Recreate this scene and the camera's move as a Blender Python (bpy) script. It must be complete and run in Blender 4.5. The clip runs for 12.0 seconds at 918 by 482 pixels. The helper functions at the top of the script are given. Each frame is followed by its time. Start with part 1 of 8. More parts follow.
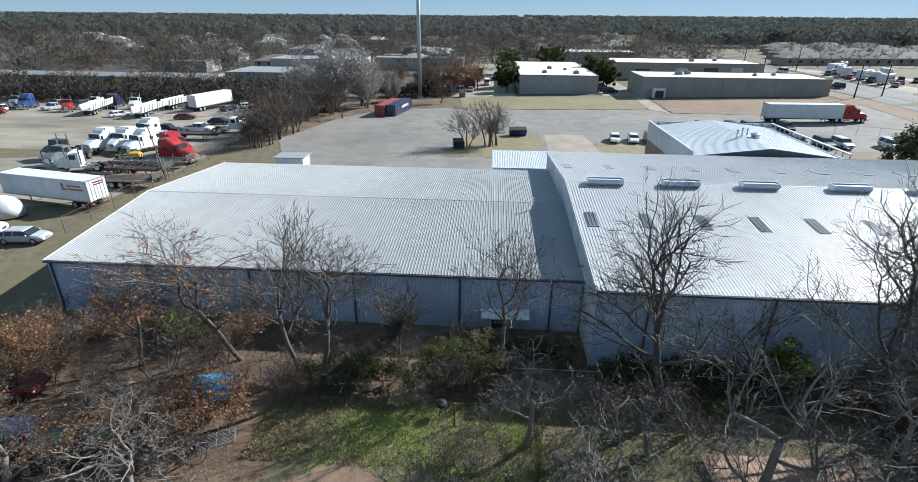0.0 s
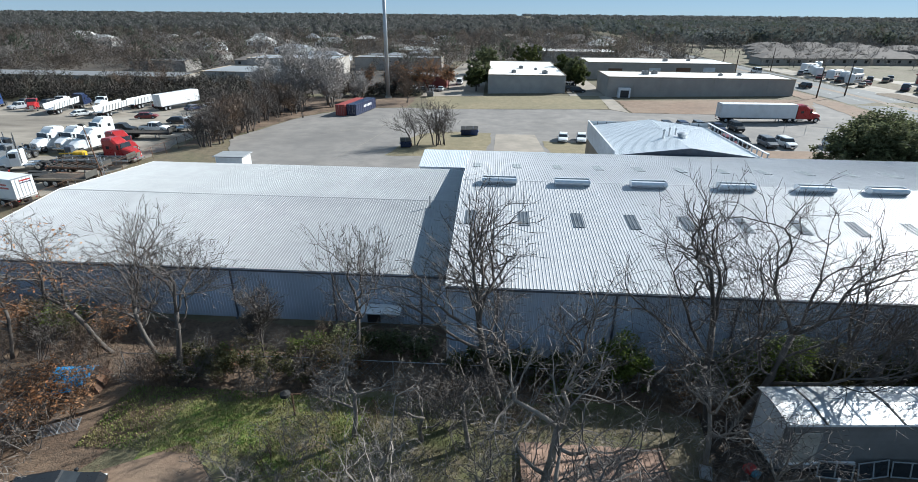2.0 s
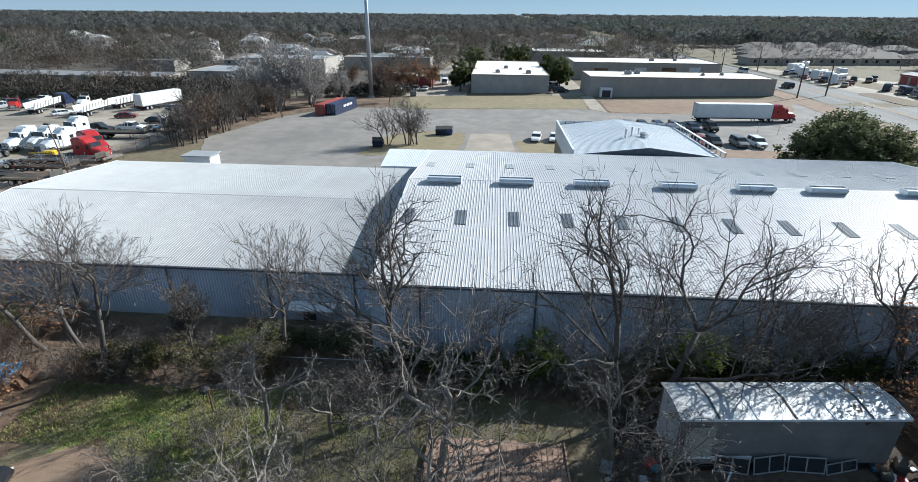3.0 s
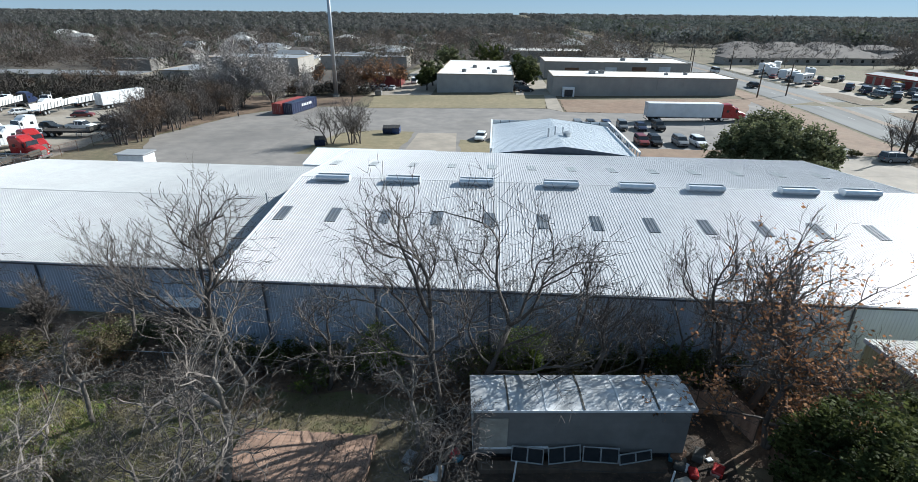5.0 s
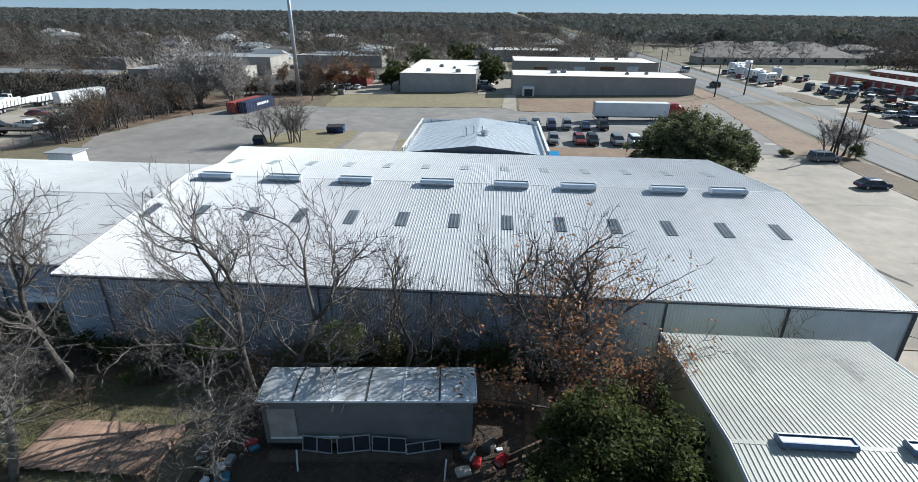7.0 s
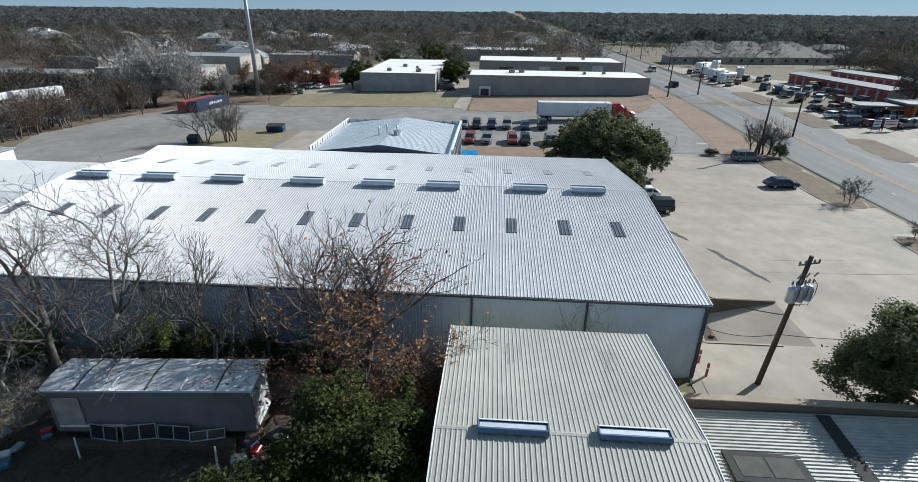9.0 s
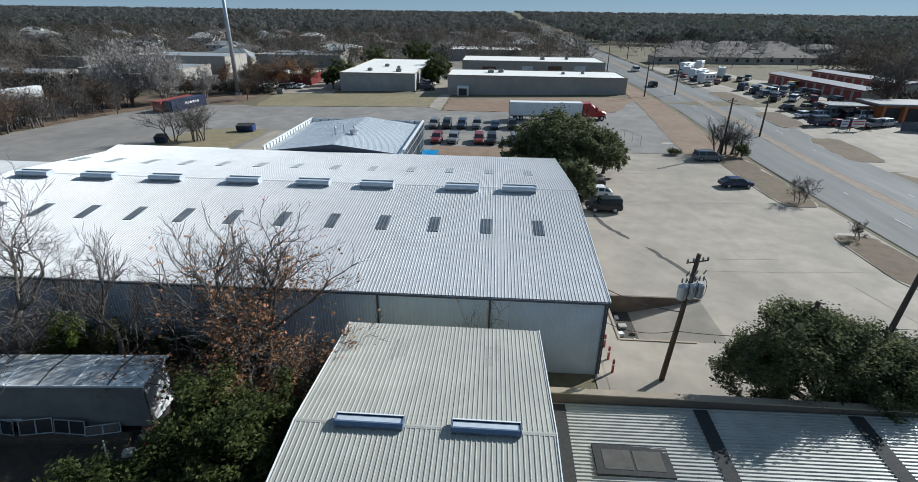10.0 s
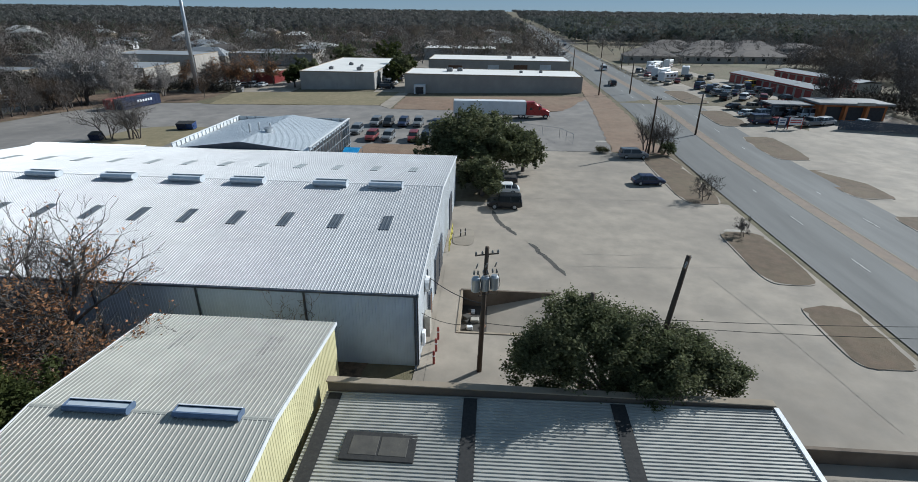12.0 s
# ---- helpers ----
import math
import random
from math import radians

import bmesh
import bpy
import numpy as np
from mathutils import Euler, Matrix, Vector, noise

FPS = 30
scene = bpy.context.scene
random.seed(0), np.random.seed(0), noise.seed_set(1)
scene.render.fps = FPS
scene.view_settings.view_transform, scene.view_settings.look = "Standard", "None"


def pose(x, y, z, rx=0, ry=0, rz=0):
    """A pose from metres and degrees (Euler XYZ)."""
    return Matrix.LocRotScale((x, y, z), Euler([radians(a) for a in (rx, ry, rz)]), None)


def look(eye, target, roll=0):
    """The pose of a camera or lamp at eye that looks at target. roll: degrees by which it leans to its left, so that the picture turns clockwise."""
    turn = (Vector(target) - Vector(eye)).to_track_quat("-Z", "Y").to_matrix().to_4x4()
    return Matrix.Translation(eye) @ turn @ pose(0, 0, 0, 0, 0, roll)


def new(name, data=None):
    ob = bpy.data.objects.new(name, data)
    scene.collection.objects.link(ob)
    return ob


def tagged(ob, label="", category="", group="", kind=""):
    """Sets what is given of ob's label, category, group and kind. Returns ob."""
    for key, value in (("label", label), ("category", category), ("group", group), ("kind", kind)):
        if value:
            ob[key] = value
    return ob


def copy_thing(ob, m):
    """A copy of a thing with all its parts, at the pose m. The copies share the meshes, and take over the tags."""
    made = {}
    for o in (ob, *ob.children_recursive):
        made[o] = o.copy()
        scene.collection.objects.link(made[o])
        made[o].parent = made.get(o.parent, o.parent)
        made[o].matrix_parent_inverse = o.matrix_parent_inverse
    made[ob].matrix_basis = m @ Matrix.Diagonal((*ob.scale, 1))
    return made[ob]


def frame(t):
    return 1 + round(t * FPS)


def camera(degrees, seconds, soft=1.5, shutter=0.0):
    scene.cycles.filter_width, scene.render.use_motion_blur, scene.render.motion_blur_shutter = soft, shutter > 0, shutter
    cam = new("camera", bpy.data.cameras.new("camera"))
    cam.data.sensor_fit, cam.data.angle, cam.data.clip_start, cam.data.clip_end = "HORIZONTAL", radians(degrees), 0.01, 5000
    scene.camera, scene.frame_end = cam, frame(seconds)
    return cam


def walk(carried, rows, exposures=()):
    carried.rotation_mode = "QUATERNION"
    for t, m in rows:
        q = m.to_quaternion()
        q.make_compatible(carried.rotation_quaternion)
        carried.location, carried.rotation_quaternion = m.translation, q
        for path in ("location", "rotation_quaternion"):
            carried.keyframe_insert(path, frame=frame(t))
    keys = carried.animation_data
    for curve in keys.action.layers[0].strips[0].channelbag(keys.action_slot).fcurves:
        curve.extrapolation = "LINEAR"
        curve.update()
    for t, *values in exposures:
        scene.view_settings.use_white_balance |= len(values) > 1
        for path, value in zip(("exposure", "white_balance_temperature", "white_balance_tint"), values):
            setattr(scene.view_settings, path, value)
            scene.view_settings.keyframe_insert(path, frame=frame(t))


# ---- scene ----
cam = camera(83.6, 12.0, 0.8)
PATH = [
    (0, (-62.772, -28.508, 21.431), (-62.890, -26.681, 20.626), 0.48),
    (0.5, (-60.589, -28.615, 21.535), (-60.707, -26.789, 20.729), 0.50),
    (1, (-58.248, -28.721, 21.624), (-58.366, -26.895, 20.817), 0.51),
    (1.5, (-55.815, -28.812, 21.700), (-55.933, -26.986, 20.893), 0.52),
    (2, (-53.332, -28.881, 21.764), (-53.449, -27.055, 20.956), 0.54),
    (2.5, (-50.822, -28.927, 21.820), (-50.939, -27.101, 21.012), 0.55),
    (3, (-48.293, -28.951, 21.870), (-48.410, -27.125, 21.061), 0.56),
    (5, (-37.896, -28.934, 22.061), (-38.011, -27.110, 21.250), 0.62),
    (5.5, (-35.171, -28.931, 22.118), (-35.287, -27.107, 21.306), 0.63),
    (6, (-32.377, -28.938, 22.183), (-32.492, -27.115, 21.370), 0.65),
    (6.5, (-29.509, -28.958, 22.256), (-29.623, -27.135, 21.442), 0.66),
    (7, (-26.567, -28.991, 22.337), (-26.682, -27.168, 21.523), 0.67),
    (9, (-14.236, -29.204, 22.730), (-14.349, -27.382, 21.913), 0.73),
    (9.5, (-11.083, -29.254, 22.831), (-11.196, -27.432, 22.013), 0.74),
    (10, (-7.933, -29.292, 22.923), (-8.046, -27.471, 22.105), 0.75),
    (10.5, (-4.799, -29.314, 23.000), (-4.911, -27.493, 22.181), 0.77),
    (11, (-1.682, -29.316, 23.052), (-1.795, -27.495, 22.232), 0.78),
    (11.5, (1.423, -29.300, 23.069), (1.311, -27.479, 22.249), 0.79),
    (12, (4.541, -29.270, 23.039), (4.429, -27.450, 22.218), 0.81),
]
walk(cam, [(t, look(eye, target, roll)) for t, eye, target, roll in PATH], [(0, 0.92, 5860, 6), (7, 0.76, 5860, 6), (9.5, 0.50, 5820, 6), (12, 0.24, 5740, 6)])

# ---- world and sun ----
SUN_EL, SUN_AZ = radians(31.5), math.atan2(0.76, 0.53)  # azimuth from +y towards +x
world = bpy.data.worlds.new("world")
scene.world = world
world.use_nodes = True
sky = world.node_tree.nodes.new("ShaderNodeTexSky")
sky.sky_type, sky.sun_disc = "NISHITA", False
sky.sun_elevation, sky.sun_rotation = SUN_EL, SUN_AZ
sky.air_density, sky.dust_density, sky.ozone_density = 0.8, 0.0, 3.0
sky.altitude = 3000
haze = world.node_tree.nodes.new("ShaderNodeMix")
haze.data_type = "RGBA"
haze.inputs[0].default_value = 0.66
haze.inputs[7].default_value = (3.5, 5.0, 6.6, 1)
world.node_tree.links.new(sky.outputs[0], haze.inputs[6])
world.node_tree.links.new(haze.outputs[2], world.node_tree.nodes["Background"].inputs[0])
world.node_tree.nodes["Background"].inputs[1].default_value = 0.048
sun_data = bpy.data.lights.new("sun", "SUN")
sun_data.energy, sun_data.angle, sun_data.color = 5.0, radians(0.55), (1.0, 0.95, 0.87)
sun = new("sun", sun_data)
sun.matrix_world = look((0, 0, 80), (-math.sin(SUN_AZ) * math.cos(SUN_EL), -math.cos(SUN_AZ) * math.cos(SUN_EL), 80 - math.sin(SUN_EL)))
scene.view_settings.exposure = 0.0


# ---- materials ----
def surf(name, c1, c2, s1=3.0, c3=None, s2=0.25, f3=0.5, rough=0.8, metal=0.0, bump=0.3, bs=30.0, vary=0.0, spec=0.4, stretch=(1, 1, 1), lo=0.35, hi=0.65):
    """Two-scale noise colour, fine relief, at real-world size."""
    m = bpy.data.materials.new(name)
    m.use_nodes = True
    nt = m.node_tree
    n, l = nt.nodes, nt.links
    b = n["Principled BSDF"]
    geo = n.new("ShaderNodeNewGeometry")
    mp = n.new("ShaderNodeMapping")
    mp.inputs["Scale"].default_value = stretch
    l.new(geo.outputs["Position"], mp.inputs["Vector"])

    def nz(scale, detail=5.0, rgh=0.6):
        t = n.new("ShaderNodeTexNoise")
        t.inputs["Scale"].default_value, t.inputs["Detail"].default_value, t.inputs["Roughness"].default_value = scale, detail, rgh
        l.new(mp.outputs[0], t.inputs["Vector"])
        return t.outputs["Fac"]

    def ramp(src, a, z):
        r = n.new("ShaderNodeMapRange")
        r.inputs["From Min"].default_value, r.inputs["From Max"].default_value = a, z
        l.new(src, r.inputs["Value"])
        return r.outputs[0]

    def mix(fac, a, z):
        x = n.new("ShaderNodeMix")
        x.data_type = "RGBA"
        l.new(fac, x.inputs[0])
        for k, v in ((6, a), (7, z)):
            if isinstance(v, tuple):
                x.inputs[k].default_value = (*v, 1)
            else:
                l.new(v, x.inputs[k])
        return x.outputs[2]
    col = mix(ramp(nz(s1), lo, hi), c1, c2)
    if c3:
        mul = n.new("ShaderNodeMath")
        mul.operation, mul.inputs[1].default_value = "MULTIPLY", f3
        l.new(ramp(nz(s2, 4.0, 0.65), 0.42, 0.68), mul.inputs[0])
        col = mix(mul.outputs[0], col, c3)
    if vary:
        info = n.new("ShaderNodeObjectInfo")
        hsv = n.new("ShaderNodeHueSaturation")
        v = n.new("ShaderNodeMapRange")
        v.inputs["To Min"].default_value, v.inputs["To Max"].default_value = 1 - vary, 1 + vary
        l.new(info.outputs["Random"], v.inputs["Value"])
        l.new(v.outputs[0], hsv.inputs["Value"])
        l.new(col, hsv.inputs["Color"])
        col = hsv.outputs[0]
    l.new(col, b.inputs["Base Color"])
    b.inputs["Metallic"].default_value = metal
    b.inputs["Specular IOR Level"].default_value = spec
    rr = n.new("ShaderNodeMapRange")
    rr.inputs["To Min"].default_value, rr.inputs["To Max"].default_value = max(rough - 0.12, 0.02), min(rough + 0.12, 1)
    l.new(nz(s1 * 2.3), rr.inputs["Value"])
    l.new(rr.outputs[0], b.inputs["Roughness"])
    if bump:
        bp = n.new("ShaderNodeBump")
        bp.inputs["Strength"].default_value, bp.inputs["Distance"].default_value = bump, 0.6 / bs
        l.new(nz(bs, 3.0), bp.inputs["Height"])
        l.new(bp.outputs[0], b.inputs["Normal"])
    return m


def through_light(m, amount):
    """Let thin leaves and twigs pass part of the light that falls on their far side."""
    nt = m.node_tree
    b = nt.nodes["Principled BSDF"]
    t = nt.nodes.new("ShaderNodeBsdfTranslucent")
    nt.links.new(b.inputs["Base Color"].links[0].from_socket, t.inputs["Color"])
    x = nt.nodes.new("ShaderNodeMixShader")
    x.inputs[0].default_value = amount
    out = nt.nodes["Material Output"]
    nt.links.new(b.outputs[0], x.inputs[1])
    nt.links.new(t.outputs[0], x.inputs[2])
    nt.links.new(x.outputs[0], out.inputs["Surface"])


def island(m, amount):
    """Let the lightness of each small piece of a joined mesh differ."""
    nt = m.node_tree
    b = nt.nodes["Principled BSDF"]
    src = b.inputs["Base Color"].links[0].from_socket
    geo = nt.nodes.new("ShaderNodeNewGeometry")
    v = nt.nodes.new("ShaderNodeMapRange")
    v.inputs["To Min"].default_value, v.inputs["To Max"].default_value = 1 - amount, 1 + amount
    h = nt.nodes.new("ShaderNodeHueSaturation")
    nt.links.new(geo.outputs["Random Per Island"], v.inputs["Value"])
    nt.links.new(v.outputs[0], h.inputs["Value"])
    nt.links.new(src, h.inputs["Color"])
    nt.links.new(h.outputs[0], b.inputs["Base Color"])
    return m


M = {}
M["ground"] = surf("winter_ground", (0.17, 0.135, 0.085), (0.105, 0.085, 0.055), 0.9, (0.10, 0.105, 0.05), 0.06, 0.6, 0.95, bump=0.6, bs=8)
M["litter"] = surf("leaf_litter", (0.145, 0.095, 0.062), (0.055, 0.038, 0.027), 2.6, (0.235, 0.165, 0.11), 0.3, 0.6, 0.95, bump=0.8, bs=9)
# leaf litter with the yard's deep shade put into its colour
M["shade_litter"] = surf("litter_with_shade", (0.055, 0.038, 0.027), (0.022, 0.017, 0.013), 2.6, (0.085, 0.06, 0.042), 0.4, 0.6, 0.95, bump=0.8, bs=9)
M["lawn"] = surf("green_lawn", (0.10, 0.165, 0.025), (0.24, 0.215, 0.08), 3.2, (0.21, 0.15, 0.10), 0.22, 1.0, 0.95, bump=0.8, bs=14)
M["wornlawn"] = surf("worn_brown_lawn", (0.165, 0.13, 0.082), (0.11, 0.10, 0.052), 1.3, (0.12, 0.135, 0.045), 0.25, 0.8, 0.95, bump=0.8, bs=14)
M["drygrass"] = surf("dry_grass", (0.245, 0.20, 0.12), (0.185, 0.155, 0.09), 0.7, (0.145, 0.13, 0.075), 0.07, 0.6, 0.95, bump=0.5, bs=12)
M["dirt"] = surf("bare_brown_dirt", (0.225, 0.148, 0.10), (0.165, 0.11, 0.075), 0.6, (0.24, 0.18, 0.125), 0.08, 0.6, 0.95, bump=0.4, bs=10)
M["island_soil"] = surf("island_dry_grass", (0.135, 0.092, 0.06), (0.095, 0.07, 0.043), 0.8, (0.15, 0.118, 0.07), 0.12, 0.6, 0.95, bump=0.5, bs=12)
M["gravel"] = surf("yard_gravel", (0.315, 0.275, 0.225), (0.235, 0.205, 0.165), 0.22, (0.13, 0.11, 0.088), 0.07, 0.9, 0.95, bump=0.4, bs=14, stretch=(0.6, 1.3, 1))
M["concrete"] = surf("lot_concrete", (0.345, 0.296, 0.238), (0.252, 0.22, 0.18), 0.35, (0.185, 0.162, 0.136), 0.06, 0.6, 0.85, bump=0.15, bs=20)
M["dock_wall"] = surf("stained_dock_wall", (0.15, 0.115, 0.085), (0.10, 0.078, 0.06), 0.8, (0.2, 0.16, 0.12), 0.3, 0.5, 0.9)
M["parapet_tan"] = surf("weathered_parapet", (0.155, 0.125, 0.10), (0.115, 0.095, 0.078), 0.7, (0.08, 0.07, 0.06), 0.2, 0.6, 0.9, bump=0.2, bs=12)
# concrete darkened by the pit's shade, which is painted into the colour
M["dock_floor"] = surf("dock_concrete_with_shade", (0.05, 0.043, 0.036), (0.03, 0.027, 0.024), 0.8, (0.09, 0.08, 0.065), 0.4, 0.5, 0.85, bump=0.15, bs=20)
M["asphalt"] = surf("worn_lot_asphalt", (0.25, 0.228, 0.206), (0.185, 0.171, 0.158), 0.3, (0.115, 0.107, 0.10), 0.05, 0.6, 0.9, bump=0.2, bs=20)
M["road"] = surf("road_asphalt", (0.175, 0.176, 0.170), (0.128, 0.128, 0.124), 0.3, (0.095, 0.094, 0.09), 0.09, 0.7, 0.85, bump=0.2, bs=25, stretch=(1, 0.10, 1))
M["median"] = surf("median_strip", (0.235, 0.18, 0.135), (0.19, 0.15, 0.12), 0.8, None, rough=0.9)
M["paint_white"] = surf("road_paint", (0.5, 0.5, 0.48), (0.35, 0.35, 0.33), 3, rough=0.7)
M["paint_yellow"] = surf("yellow_paint", (0.42, 0.36, 0.06), (0.34, 0.29, 0.08), 3, rough=0.7)
M["worn_line"] = surf("worn_lane_line", (0.27, 0.225, 0.14), (0.2, 0.18, 0.15), 1.5, rough=0.8)
M["joint"] = surf("pavement_joint", (0.22, 0.195, 0.16), (0.28, 0.25, 0.21), 1.5, rough=0.9)
M["kerb"] = surf("kerb_concrete", (0.40, 0.37, 0.32), (0.30, 0.28, 0.24), 1.5, rough=0.9)
M["crack"] = surf("tar_crack", (0.055, 0.052, 0.048), (0.085, 0.08, 0.07), 1.2, rough=0.9)
M["roof_white"] = surf("white_roof_sheet", (0.51, 0.51, 0.515), (0.455, 0.455, 0.46), 1.2, (0.37, 0.37, 0.375), 0.09, 0.5, 0.5, 0.16, bump=0.03, bs=4, vary=0.02, spec=0.6)
M["roof_bright"] = surf("bright_smooth_roof", (0.68, 0.71, 0.73), (0.62, 0.65, 0.67), 1.0, (0.52, 0.55, 0.57), 0.1, 0.5, 0.42, 0.25, bump=0.03, bs=4, vary=0.02, spec=0.6)
M["roof_pale"] = surf("pale_galvanised_roof", (0.31, 0.318, 0.323), (0.275, 0.283, 0.288), 1.0, (0.225, 0.23, 0.235), 0.12, 0.5, 0.55, 0.12, bump=0.03, bs=4, vary=0.025, spec=0.5)
M["roof_beige"] = surf("beige_roof_sheet", (0.40, 0.39, 0.345), (0.355, 0.345, 0.305), 0.9, (0.28, 0.275, 0.245), 0.2, 0.5, 0.5, 0.05, bump=0.04, bs=5, vary=0.025)
M["stain"] = surf("roof_grime", (0.22, 0.215, 0.20), (0.34, 0.335, 0.31), 6.0, (0.16, 0.155, 0.145), 2.0, 0.5, 0.8, bump=0.02)
M["roof_grey"] = surf("weathered_grey_roof", (0.42, 0.41, 0.375), (0.36, 0.35, 0.32), 0.9, (0.24, 0.235, 0.22), 0.25, 0.5, 0.55, 0.1, bump=0.05, bs=5, vary=0.03)
M["roof_membrane"] = surf("white_membrane", (0.74, 0.72, 0.68), (0.68, 0.66, 0.62), 0.2, (0.55, 0.53, 0.5), 0.06, 0.4, 0.7, bump=0.05)
M["skylight"] = surf("fibreglass_skylight", (0.085, 0.10, 0.12), (0.06, 0.07, 0.085), 1.5, (0.17, 0.18, 0.18), 0.5, 0.5, 0.35, bump=0.05)
M["skylight_pale"] = surf("faded_fibreglass", (0.33, 0.35, 0.35), (0.25, 0.27, 0.27), 2.5, rough=0.45, bump=0.05)
M["vent_pale"] = surf("pale_galvanised_vent", (0.60, 0.64, 0.68), (0.52, 0.56, 0.60), 2.5, rough=0.4, metal=0.3, bump=0.03)
# galvanised metal with the vents' blue shade mixed into the colour
M["vent_metal"] = surf("shaded_galvanised_vent", (0.11, 0.155, 0.24), (0.085, 0.125, 0.20), 2.5, rough=0.45, metal=0.1, bump=0.03)
M["vent_dark"] = surf("vent_throat", (0.05, 0.055, 0.06), (0.08, 0.085, 0.09), 2.5, rough=0.7)
M["wall_blue"] = surf("blue_grey_wall_sheet", (0.52, 0.60, 0.72), (0.46, 0.54, 0.66), 0.6, (0.27, 0.32, 0.40), 0.07, 0.8, 0.5, 0.05, bump=0.03, bs=4, vary=0.03)
M["wall_white"] = surf("white_wall_sheet", (0.62, 0.65, 0.68), (0.56, 0.59, 0.62), 0.6, (0.40, 0.40, 0.38), 0.3, 0.45, 0.5, 0.05, bump=0.03, bs=4, vary=0.03)
M["wall_yellow"] = surf("cream_yellow_wall_sheet", (0.60, 0.56, 0.33), (0.54, 0.50, 0.29), 0.6, (0.44, 0.40, 0.24), 0.3, 0.5, 0.5, bump=0.03, bs=4, vary=0.03)
M["wall_tan"] = surf("tan_masonry", (0.33, 0.27, 0.20), (0.28, 0.23, 0.17), 0.8, (0.2, 0.165, 0.125), 0.2, 0.5, 0.9, bump=0.2, bs=12)
M["wall_panel"] = surf("tilt_wall_concrete", (0.36, 0.335, 0.30), (0.31, 0.29, 0.265), 0.5, (0.235, 0.22, 0.205), 0.1, 0.5, 0.9, bump=0.15, bs=8)
M["wall_greypanel"] = surf("grey_tilt_wall", (0.36, 0.35, 0.33), (0.30, 0.295, 0.285), 0.5, (0.24, 0.235, 0.225), 0.1, 0.5, 0.9, bump=0.15, bs=8)
M["trim_dark"] = surf("dark_blue_trim", (0.07, 0.085, 0.11), (0.05, 0.06, 0.08), 2, rough=0.5)
M["trim_white"] = surf("white_trim", (0.70, 0.71, 0.72), (0.6, 0.61, 0.62), 2, rough=0.5)
M["black"] = surf("black_rubber", (0.02, 0.02, 0.021), (0.035, 0.034, 0.033), 6, rough=0.85)
M["door_dark"] = surf("dark_door_opening", (0.03, 0.03, 0.032), (0.045, 0.045, 0.05), 2, rough=0.6)
M["steel"] = surf("galvanised_steel", (0.42, 0.44, 0.46), (0.35, 0.37, 0.39), 3, rough=0.4, metal=0.6)
M["rust"] = surf("rusty_steel", (0.16, 0.085, 0.05), (0.09, 0.055, 0.04), 2, (0.2, 0.12, 0.075), 0.5, 0.5, 0.85)
M["pole_wood"] = surf("creosoted_pole_wood", (0.085, 0.058, 0.04), (0.055, 0.04, 0.03), 3, (0.13, 0.1, 0.075), 0.6, 0.5, 0.9, bump=0.4, bs=25, stretch=(1, 1, 0.1))
M["bark"] = surf("grey_brown_bark", (0.10, 0.086, 0.076), (0.055, 0.047, 0.042), 3, (0.15, 0.133, 0.118), 0.7, 0.6, 0.95, bump=0.6, bs=18, stretch=(1, 1, 0.35))
M["bark_pale"] = surf("pale_grey_bark", (0.20, 0.175, 0.15), (0.13, 0.112, 0.095), 3, (0.27, 0.24, 0.21), 0.7, 0.6, 0.95, bump=0.5, bs=18)
M["twig"] = surf("grey_twigs", (0.105, 0.09, 0.08), (0.065, 0.056, 0.05), 1.0, (0.155, 0.136, 0.12), 0.3, 0.5, 0.95, bump=0)
M["twig_pale"] = surf("pale_grey_twigs", (0.38, 0.352, 0.328), (0.27, 0.248, 0.23), 1.0, None, rough=0.95, bump=0)
M["twig_grey"] = surf("grey_yard_twigs", (0.195, 0.17, 0.15), (0.115, 0.10, 0.088), 1.0, (0.28, 0.25, 0.22), 0.3, 0.5, 0.95, bump=0)
M["twig_brown"] = surf("brown_brush_twigs", (0.125, 0.085, 0.058), (0.085, 0.06, 0.043), 0.8, (0.18, 0.13, 0.09), 0.3, 0.5, 0.95, bump=0)
M["leaf_rust"] = island(surf("dead_orange_leaves", (0.39, 0.182, 0.08), (0.265, 0.122, 0.056), 1.2, (0.43, 0.29, 0.165), 0.5, 0.5, 0.8, bump=0), 0.4)
M["leaf_dark"] = island(surf("evergreen_leaves", (0.13, 0.142, 0.07), (0.062, 0.075, 0.038), 0.9, (0.20, 0.20, 0.11), 0.4, 0.5, 0.7, bump=0, spec=0.12), 0.45)
M["leaf_mid"] = island(surf("privet_leaves", (0.066, 0.082, 0.027), (0.026, 0.036, 0.014), 0.9, (0.14, 0.145, 0.045), 0.4, 0.5, 0.7, bump=0, spec=0.12), 0.45)
M["leaf_bright"] = island(surf("fresh_green_leaves", (0.14, 0.18, 0.035), (0.08, 0.115, 0.028), 0.9, (0.14, 0.15, 0.05), 0.4, 0.5, 0.7, bump=0, spec=0.12), 0.4)
M["leaf_olive"] = island(surf("olive_brush_leaves", (0.105, 0.10, 0.04), (0.07, 0.068, 0.03), 0.9, (0.15, 0.12, 0.055), 0.4, 0.5, 0.7, bump=0), 0.4)
